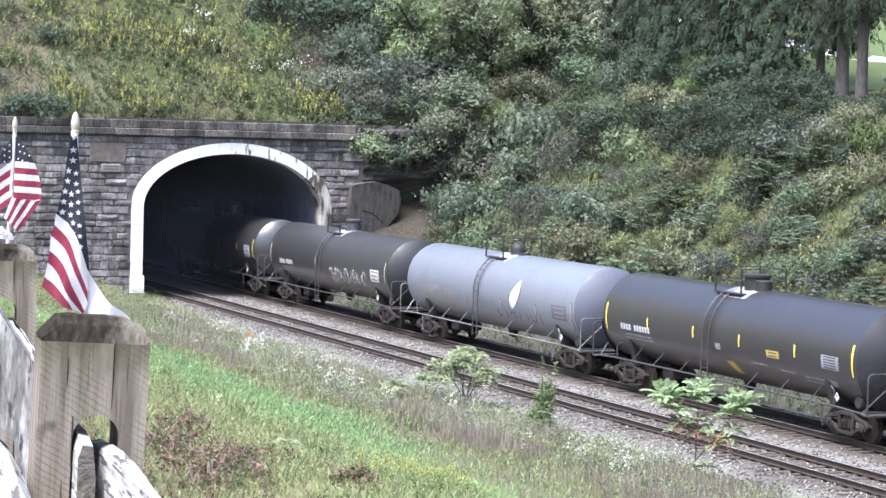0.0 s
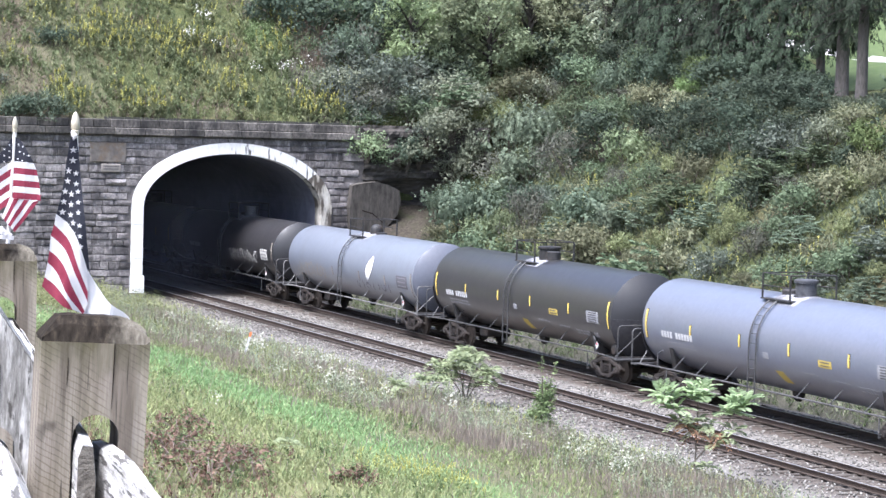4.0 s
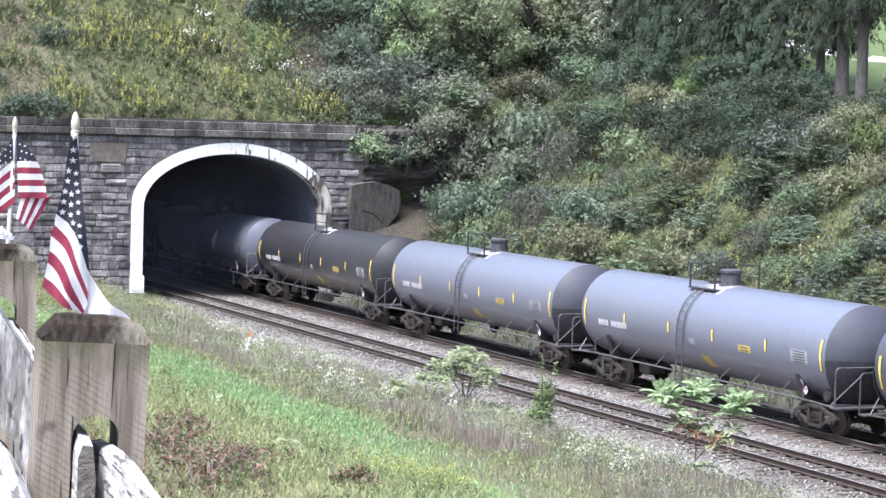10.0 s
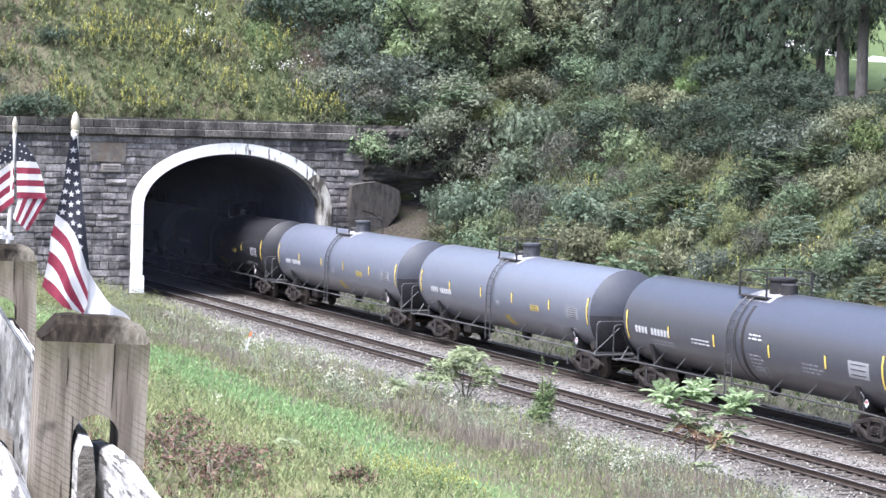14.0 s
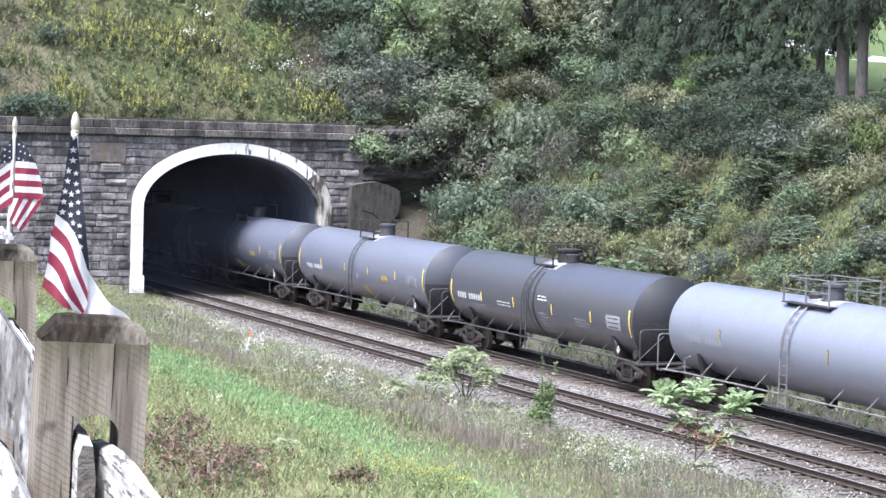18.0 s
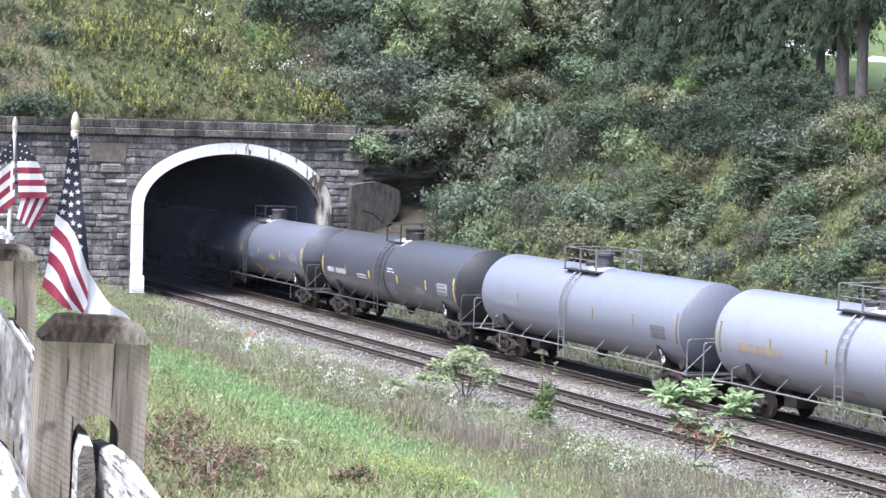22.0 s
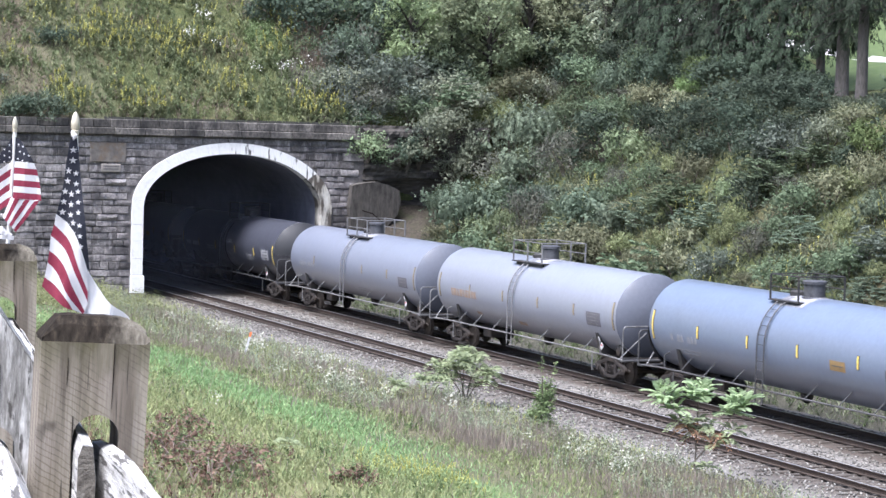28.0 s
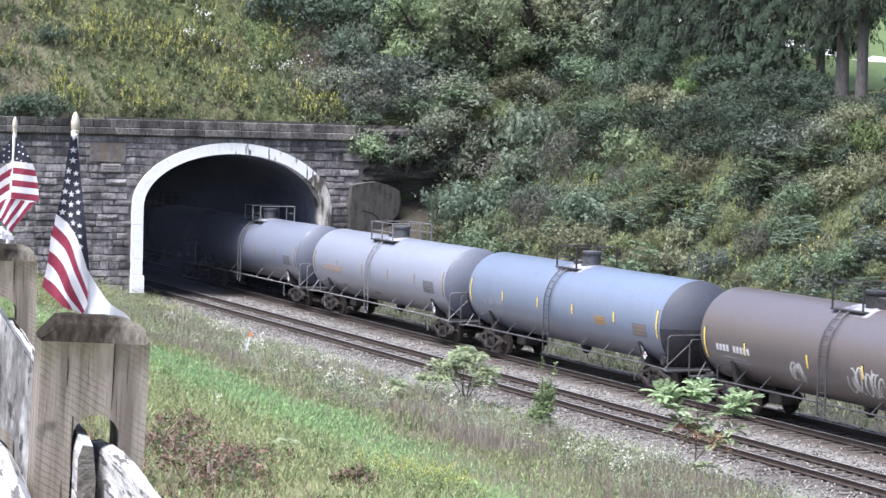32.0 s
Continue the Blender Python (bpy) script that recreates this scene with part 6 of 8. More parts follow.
stuff("yellow_weeds", *forbs(9000, (-30, -17.5), YR, lambda x, y, n: np.clip(0.5 - n, 0, 1) * np.clip((PATH_L + 0.5 - x) / 2, 0, 1), (0.15, 0.45), 0.10, 15, 40)[0], GRASS["yellow"], "yellow-green leafy weeds on the bank", "weeds")
stuff("trackside_weeds", *forbs(6500, (-12.4, -7.3), (-75, -1), lambda x, y, n: np.clip(0.3 + 1.5 * n, 0, 1) * np.clip((-7.3 - x) / 1.8, 0.03, 1), (0.25, 0.75), 0.12, 15, 35)[0], GRASS["grey"], "grey-green weeds at the ballast's edge", "weeds")
stuff("brambles", *forbs(9000, (-35.5, -20.5), (-92, -44), lambda x, y, n: np.clip((-22.8 - x) / 3, 0, 1) * np.clip((-52 - y) / 8, 0, 1) * (n > -0.3) + 0.05 * (n > 0.2), (0.10, 0.42), 0.11, 12, 36)[0], GRASS["red"], "tangled reddish-brown brambles on the bank", "brambles")
stuff("slope_cover", *blades(115000, (4.6, 17.5), (-76, -0.5), lambda x, y, n: (0.45 + 0.5 * (n > 0)) * np.clip((x - 4.6) / 1.4, 0.1, 1), (0.12, 0.3), (0.05, 0.11), 38, 0.9), GRASS["slope"], "low tangled growth between the shrubs of the slope", "undergrowth")
stuff("verge_weeds", *forbs(7000, (2.5, 6.4), (-80, -3), lambda x, y, n: np.clip(0.35 + 1.6 * n, 0.05, 1) * np.clip((x - 2.3) / 1.2, 0.1, 1), (0.2, 0.75), 0.13, 14, 79, 0, 0.6)[0], GRASS["dim"], "dull green leafy weeds along the far side of the tracks", "weeds")
stuff("far_verge", *blades(30000, (2.7, 6.2), (-80, -1), lambda x, y, n: (0.22 + 0.6 * (n > 0.05)) * np.clip((x - 2.5) / 1.8, 0.15, 1), (0.12, 0.5), (0.03, 0.07), 37, 0.6), GRASS["grey"], "weeds along the far side of the tracks", "weeds")


def flower_heads(spots, seed, per, spread, size, tall):
    r = np.random.default_rng(seed)
    cs = []
    for x, y in spots:
        h0 = height(x, y)
        for _ in range(per):
            cs.append((x + r.normal(0, spread), y + r.normal(0, spread), h0 + r.uniform(*tall)))
    n = len(cs)
    nrm = r.normal(size=(n, 3)) * 0.5 + np.array([-0.2, -0.5, 0.8])
    d = np.cross(nrm, r.normal(size=(n, 3)))
    L = r.uniform(0.6, 1.3, n) * size
    return leaf_quads(np.array(cs), d, nrm, L, L)


def patch(cx, cy, rx, ry):
    return lambda x, y, n: np.clip(1.3 - ((x - cx) / rx) ** 2 - ((y - cy) / ry) ** 2, 0, 1)


# clumps of leafy forbs that mottle the bank
off_path = lambda x: 1 - 0.97 * band(x, PATH_L - 0.3, PATH_R + 0.3)
stuff("portal_weeds", *forbs(2600, (-17, -8.2), (-14, -0.6), lambda x, y, n: np.clip(0.4 + 1.6 * n, 0, 1), (0.45, 1.05), 0.13, 16, 77, 0, 0.5)[0], GRASS["yellow"], "tall yellow-green weeds below the portal wall", "weeds")
stuff("edge_forbs", *forbs(7000, (-13.0, -7.6), (-70, -4), lambda x, y, n: np.clip(3.5 * n - 0.1, 0, 1), (0.25, 0.6), 0.10, 14, 76, 0, 0.7)[0], GRASS["yellow"], "yellowish leafy weeds by the ballast", "weeds")
stuff("light_forbs", *forbs(13000, XR, (-80, -3), lambda x, y, n: np.clip(3.5 * n - 0.5, 0, 1) * off_path(x), (0.12, 0.42), 0.12, 15, 71, 0, 0.9)[0], GRASS["lime"], "clumps of light green leafy weeds on the bank", "weeds")
stuff("dark_forbs", *forbs(15000, XR, (-80, -3), lambda x, y, n: np.clip(3.5 * n - 0.6, 0, 1) * off_path(x), (0.14, 0.42), 0.12, 15, 72, 0, 0.8)[0], GRASS["dim"], "clumps of dull green leafy weeds on the bank", "weeds")
stuff("purple_stalks", *blades(44000, (-14.5, -7.8), (-70, -6), lambda x, y, n: np.clip(-0.1 - 2.6 * n, 0, 1) * band(x, -14.5, -7.8, 1.0), (0.35, 0.8), (0.008, 0.018), 73, 0.16), GRASS["dry"], "patches of tall faded purplish stalks", "grass")
stuff("pale_forbs", *forbs(8000, (-13.5, -7.4), (-68, -6), lambda x, y, n: np.clip(3.0 * n + 0.1, 0.03, 1), (0.3, 0.75), 0.10, 16, 74, 0, 0.55)[0], GRASS["sapling"], "pale grey-green leafy weeds by the ballast", "weeds")
stalks, heads = forbs(1500, (-12.5, -7.6), (-68, -8), lambda x, y, n: np.clip(3.0 * n - 0.3, 0, 1), (0.4, 0.85), 0.10, 12, 75, 0.25, 0.5)
stuff("bank_goldenrod_stalks", *stalks, GRASS["yellow"], "goldenrod stalks by the ballast", "weeds")
stuff("bank_goldenrod", *heads, M["goldenrod"], "yellow goldenrod plumes by the ballast", "flowers")
slope_stalks, slope_heads = forbs(1300, (5.2, 10.5), (-66, -12), lambda x, y, n: np.clip(3.2 * n - 0.8, 0, 1), (0.9, 1.7), 0.2, 18, 78, 0.28, 0.4)
stuff("slope_goldenrod_stalks", *slope_stalks, GRASS["yellow"], "tall goldenrod stalks at the slope's foot", "weeds")
stuff("slope_goldenrod", *slope_heads, M["goldenrod"], "yellow goldenrod plumes at the slope's foot", "flowers")
fr = random.Random(9)
M["aster"] = surface("cream_aster_heads", (0.29, 0.29, 0.23), (0.41, 0.41, 0.34), 5, 0.8, island=0.25)
spots = []
for cx, cy, sx, sy, k in ((-9.6, -31.5, 0.9, 3.6, 13), (-11.5, -39.5, 0.5, 1.4, 11), (-10.8, -27.5, 0.9, 3.0, 14), (-11.3, -42.8, 0.3, 0.5, 4),
                           (-12.0, -60.2, 0.3, 0.4, 4), (-10.6, -58.6, 0.3, 0.4, 3), (-9.3, -57.6, 0.3, 0.5, 4), (-8.9, -59.6, 0.3, 0.5, 3), (-11.4, -56.4, 0.6, 0.6, 4), (-10.2, -47.0, 0.8, 1.5, 6), (-9.5, -20.0, 1.0, 4.0, 14)):
    spots += [(cx + fr.gauss(0, sx), cy + fr.gauss(0, sy)) for _ in range(k)]
spots += [(fr.uniform(-26, -12), fr.uniform(-60, -22)) for _ in range(7)]
stuff("white_asters", *flower_heads(spots, 41, 20, 0.10, 0.055, (0.4, 0.8)), M["aster"], "cream white aster heads among the weeds", "flowers")

# faded stalks and a yellow-flowering patch on the near bank
fades = [patch(-13.2, -55.5, 1.1, 2.4), patch(-10.0, -60.5, 1.1, 2.2), patch(-12.4, -48.5, 1.0, 2.2)]
stuff("faded_stalks", *blades(22000, (-15, -8), (-64, -45), lambda x, y, n: np.maximum.reduce([q(x, y, n) for q in fades]), (0.35, 0.75), (0.010, 0.020), 90, 0.18), GRASS["dry"], "patches of faded purplish stalks on the bank", "grass")
patch_stalks, patch_heads = forbs(900, (-20.5, -16.5), (-67, -58), patch(-18.6, -62.6, 1.2, 2.8), (0.25, 0.55), 0.10, 15, 93, 0.25)
stuff("flowering_weeds", *patch_stalks, GRASS["lime"], "light green flowering weeds by the mown strip", "weeds")
stuff("yellow_flowers", *patch_heads, M["goldenrod"], "small yellow flower heads by the mown strip", "flowers")
# the meadow over the tunnel: tall goldenrod with yellow plumes, white heads, brown stalks
HX, HY = (-19, 6.5), (0.55, 24)
GRASS["meadow_dark"] = foliage("meadow_dark_green", (0.10, 0.130, 0.066), (0.195, 0.222, 0.118), objrand=0, hue=0, island=0.3)
GRASS["russet"] = foliage("russet_grass", (0.135, 0.110, 0.086), (0.245, 0.20, 0.158), objrand=0, hue=0, island=0.3)
GRASS["meadow"] = foliage("meadow_green", (0.135, 0.155, 0.085), (0.245, 0.262, 0.145), objrand=0, hue=0, island=0.45)
low = lambda x, y, n: np.clip(1.0 - y / 26, 0.3, 1) * np.clip((6.5 - x) / 2, 0, 1)
stuff("meadow_grass", *blades(60000, HX, HY, lambda x, y, n: 0.6 * low(x, y, n), (0.15, 0.5), (0.02, 0.05), 51, 0.5), GRASS["meadow"], "meadow grass over the tunnel", "meadow")
stuff("meadow_weeds", *forbs(4200, HX, HY, lambda x, y, n: np.clip(0.6 - 1.0 * n, 0.15, 1) * low(x, y, n), (0.4, 1.0), 0.28, 18, 52)[0], GRASS["meadow_dark"], "green leafy weeds in the meadow", "meadow")
stuff("meadow_brown", *forbs(5200, HX, HY, lambda x, y, n: np.clip(0.05 + 2.4 * n, 0.03, 1), (0.3, 0.8), 0.16, 14, 53)[0], GRASS["russet"], "brown faded stalks in the meadow", "meadow")
stalk, plume = forbs(8200, HX, HY, lambda x, y, n: np.clip(0.15 + 3.4 * n, 0.02, 1) * low(x, y, n), (0.6, 1.35), 0.27, 20, 54, 0.28)
stuff("goldenrod_stalks", *stalk, GRASS["meadow"], "tall leafy goldenrod stalks over the tunnel", "meadow")
stuff("goldenrod", *plume, M["goldenrod"], "yellow goldenrod plumes over the tunnel", "flowers")
stuff("meadow_russet", *blades(9000, (2.2, 6.2), (4.5, 12.0), patch(4.4, 8.2, 1.3, 3.2), (0.4, 0.9), (0.02, 0.045), 56, 0.25), GRASS["russet"], "patch of russet grass on the hill", "meadow")
stuff("meadow_hollow", *forbs(900, (0.6, 4.0), (5.5, 10.5), patch(2.2, 8.0, 1.2, 1.8), (0.3, 0.6), 0.22, 16, 57)[0], GRASS["vine"], "fresh green leafy patch on the hill", "meadow")
gr = random.Random(15)
ws = [(-2.6 + gr.gauss(0, 0.5), 7.6 + gr.gauss(0, 0.3)) for _ in range(7)] + [(-1.4 + gr.gauss(0, 0.4), 9.6 + gr.gauss(0, 0.3)) for _ in range(4)] + [(2.6 + gr.gauss(0, 1.0), 4.6 + gr.gauss(0, 0.3)) for _ in range(9)]
stuff("white_meadow_flowers", *flower_heads(ws, 55, 12, 0.13, 0.08, (0.6, 1.0)), M["petal"], "clumps of white flower heads in the meadow", "flowers")

# loose ballast stones on top of the bed
sr = np.random.default_rng(61)
n = 36000
sx, sy = sr.uniform(-9.4, 2.2, n), sr.uniform(-78, 1.5, n)
keep = (sr.random(n) < np.where(np.abs(sx) < 1.7, 0.15, np.where(np.abs(sx - NEAR) < 1.35, 0.75, 1.0))) & (np.abs(np.abs(sx - NEAR) - 0.753) > 0.10) & (np.abs(np.abs(sx) - 0.753) > 0.10)
sx, sy = sx[keep], sy[keep]
n = len(sx)
sz = np.interp(sx, [p[0] for p in prof], [p[1] for p in prof]) + 0.015
rad = sr.uniform(0.026, 0.07, n)
base = np.array([(1, 0, 0), (0, 1, 0), (-1, 0, 0), (0, -1, 0), (0, 0, 0.8), (0, 0, -0.6)], dtype=float)
v = base[None] * rad[:, None, None] * sr.uniform(0.6, 1.3, (n, 6, 1)) + sr.normal(0, 0.006, (n, 6, 3))
v += np.stack([sx, sy, sz], 1)[:, None, :]
f = np.array([(0, 1, 4), (1, 2, 4), (2, 3, 4), (3, 0, 4), (1, 0, 5), (2, 1, 5), (3, 2, 5), (0, 3, 5)])
f = (np.arange(n)[:, None, None] * 6 + f[None]).reshape(-1, 3)
stuff("loose_stones", v.reshape(-1, 3), f, M["stones"], "loose pale ballast stones", "stones")


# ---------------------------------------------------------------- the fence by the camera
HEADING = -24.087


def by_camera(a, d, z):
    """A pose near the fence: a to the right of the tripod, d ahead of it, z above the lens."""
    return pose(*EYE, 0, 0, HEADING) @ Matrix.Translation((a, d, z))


def old_wood():
    """Weathered grey split wood: long grain, dark checks, a green bloom."""
    m = bpy.data.materials.new("weathered_grey_wood")
    m.use_nodes = True
    nt = m.node_tree
    bsdf = nt.nodes["Principled BSDF"]
    bsdf.inputs["Roughness"].default_value = 0.85
    g = noise_tex(nt, 6, 6, 0.72, (6, 6, 0.35))
    col = ramp(nt, g.outputs[0], [(0.28, (0.092, 0.074, 0.061)), (0.45, (0.212, 0.182, 0.152)), (0.7, (0.375, 0.335, 0.288))])
    moss = noise_tex(nt, 5, 4, 0.6, (1.5, 1.5, 1))
    f = ramp(nt, moss.outputs[0], [(0.48, (0, 0, 0)), (0.72, (0.4, 0.4, 0.4))])
    col = mixer(nt, f, col, (0.175, 0.162, 0.098))
    chk = noise_tex(nt, 26, 3, 0.5, (5, 5, 0.25))
    f2 = ramp(nt, chk.outputs[0], [(0.66, (0, 0, 0)), (0.72, (0.8, 0.8, 0.8))])
    col = mixer(nt, f2, col, (0.045, 0.038, 0.03))
    # moss and rain stain below the cut top
    co = nt.nodes.new("ShaderNodeTexCoord").outputs["Object"]
    sep = nt.nodes.new("ShaderNodeSeparateXYZ")
    nt.links.new(co, sep.inputs[0])
    wet = noise_tex(nt, 28, 4, 0.65, (1, 1, 0.45))
    edge = nt.nodes.new("ShaderNodeMath")
    edge.operation = "MULTIPLY_ADD"
    edge.inputs[1].default_value = 0.11
    nt.links.new(wet.outputs[0], edge.inputs[0])
    nt.links.new(sep.outputs[2], edge.inputs[2])
    fall = nt.nodes.new("ShaderNodeMapRange")
    fall.inputs["From Min"].default_value, fall.inputs["From Max"].default_value = 1.19, 1.25
    nt.links.new(edge.outputs[0], fall.inputs[0])
    col = mixer(nt, ramp(nt, fall.outputs[0], [(0.0, (0, 0, 0)), (1.0, (0.85,) * 3)]), col, (0.085, 0.078, 0.040))
    # slanting saw marks and a few knots
    mp = nt.nodes.new("ShaderNodeMapping")
    mp.inputs["Rotation"].default_value = (0, radians(-30), 0)
    nt.links.new(co, mp.inputs[0])
    saw = nt.nodes.new("ShaderNodeTexWave")
    saw.bands_direction = "Z"
    saw.inputs["Scale"].default_value, saw.inputs["Distortion"].default_value, saw.inputs["Detail"].default_value = 34, 3.0, 3
    nt.links.new(mp.outputs[0], saw.inputs[0])
    worn = noise_tex(nt, 16, 3, 0.6, (1, 1, 0.6))
    col = mixer(nt, ramp(nt, worn.outputs[0], [(0.40, (0, 0, 0)), (0.58, (0.75,) * 3)]), col, mixer(nt, 1.0, col, ramp(nt, saw.outputs[0], [(0.03, (0.56, 0.54, 0.50)), (0.17, (1, 1, 1))]), "MULTIPLY"))
    board = noise_tex(nt, 4.5, 2, 0.4, (5, 5, 0.35))
    col = mixer(nt, 1.0, col, ramp(nt, board.outputs[0], [(0.36, (0.66, 0.63, 0.60)), (0.52, (1.0, 1.0, 0.98)), (0.68, (1.16, 1.15, 1.12))]), "MULTIPLY")
    fib = noise_tex(nt, 55, 4, 0.65, (4, 4, 0.12))
    col = mixer(nt, 0.5, col, ramp(nt, fib.outputs[0], [(0.32, (0.55, 0.53, 0.50)), (0.52, (1, 1, 1)), (0.75, (1.15, 1.14, 1.12))]), "MULTIPLY")
    knot = noise_tex(nt, 16, 2, 0.4, (1.2, 1.2, 0.8))
    col = mixer(nt, ramp(nt, knot.outputs[0], [(0.70, (0, 0, 0)), (0.76, (0.85,) * 3)]), col, (0.06, 0.05, 0.038))
    nt.links.new(col, bsdf.inputs["Base Color"])
    b = nt.nodes.new("ShaderNodeBump")
    b.inputs["Strength"].default_value, b.inputs["Distance"].default_value = 0.45, 0.003
    nt.links.new(g.outputs[0], b.inputs["Height"])
    nt.links.new(b.outputs[0], bsdf.inputs["Normal"])
    return m


def rail_wood(name="bleached_rail_wood", long=(1, 0.08, 1), tones=((0.10, 0.092, 0.083), (0.40, 0.388, 0.37), (0.70, 0.688, 0.665))):
    m = bpy.data.materials.new(name)
    m.use_nodes = True
    nt = m.node_tree
    bsdf = nt.nodes["Principled BSDF"]
    bsdf.inputs["Roughness"].default_value = 0.8
    g = noise_tex(nt, 60, 6, 0.7, long)
    col = ramp(nt, g.outputs[0], list(zip((0.28, 0.48, 0.70), tones)))
    chk = noise_tex(nt, 70, 5, 0.65, long)
    f2 = ramp(nt, chk.outputs[0], [(0.55, (0, 0, 0)), (0.60, (0.9,) * 3)])
    col = mixer(nt, f2, col, (0.045, 0.04, 0.036))
    blot = noise_tex(nt, 18, 4, 0.6)
    col = mixer(nt, ramp(nt, blot.outputs[0], [(0.54, (0, 0, 0)), (0.70, (0.5,) * 3)]), col, (0.11, 0.105, 0.085))
    nt.links.new(col, bsdf.inputs["Base Color"])
    b = nt.nodes.new("ShaderNodeBump")
    b.inputs["Strength"].default_value, b.inputs["Distance"].default_value = 0.7, 0.005
    nt.links.new(g.outputs[0], b.inputs["Height"])
    nt.links.new(b.outputs[0], bsdf.inputs["Normal"])
    return m


M["post"], M["split_rail"] = old_wood(), rail_wood()
M["sunlit_cut"] = rail_wood("sunlit_cut_wood", (1, 1, 0.10))
M["rough_post"] = rail_wood("rough_grey_post_wood", (1, 1, 0.16), ((0.045, 0.042, 0.038), (0.27, 0.262, 0.246), (0.74, 0.73, 0.71)))


def crown_wood():
    """End grain stained dark by the rain, worn back to grey wood towards one shoulder."""
    m = bpy.data.materials.new("stained_crown_wood")
    m.use_nodes = True
    nt = m.node_tree
    bsdf = nt.nodes["Principled BSDF"]
    bsdf.inputs["Roughness"].default_value = 0.92
    bsdf.inputs["Specular IOR Level"].default_value = 0.1
    fine = noise_tex(nt, 60, 5, 0.6, (1.8, 1, 0.35))
    dark = ramp(nt, fine.outputs[0], [(0.32, (0.010, 0.008, 0.0065)), (0.55, (0.026, 0.021, 0.016)), (0.75, (0.062, 0.050, 0.036))])
    pale = ramp(nt, fine.outputs[0], [(0.30, (0.10, 0.088, 0.070)), (0.55, (0.185, 0.168, 0.135)), (0.75, (0.29, 0.27, 0.225))])
    co = nt.nodes.new("ShaderNodeTexCoord").outputs["Object"]
    sep = nt.nodes.new("ShaderNodeSeparateXYZ")
    nt.links.new(co, sep.inputs[0])
    warp = noise_tex(nt, 22, 5, 0.7, (1.4, 1, 0.7))
    add = nt.nodes.new("ShaderNodeMath")
    add.operation = "MULTIPLY_ADD"
    add.inputs[1].default_value = 0.12
    nt.links.new(warp.outputs[0], add.inputs[0])
    nt.links.new(sep.outputs[0], add.inputs[2])
    worn = ramp(nt, add.outputs[0], [(0.075, (0, 0, 0)), (0.15, (1, 1, 1))])
    col = mixer(nt, worn, dark, pale)
    nt.links.new(col, bsdf.inputs["Base Color"])
    b = nt.nodes.new("ShaderNodeBump")
    b.inputs["Strength"].default_value, b.inputs["Distance"].default_value = 0.6, 0.003
    nt.links.new(fine.outputs[0], b.inputs["Height"])
    nt.links.new(b.outputs[0], bsdf.inputs["Normal"])
    return m


M["crown_wood"] = crown_wood()
M["end_grain"] = surface("dark_end_grain", (0.008, 0.0065, 0.0055), (0.026, 0.020, 0.016), 60, 0.95, 0, 0.2, 160, (0.05, 0.04, 0.028), 14, (0.55, 0.8), spec=0.08)
M["rail_end"] = surface("dull_rail_end_grain", (0.06, 0.052, 0.044), (0.20, 0.18, 0.15), 70, 0.9, 0, 0.4, 120, (0.30, 0.29, 0.26), 25, (0.55, 0.75))
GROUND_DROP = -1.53


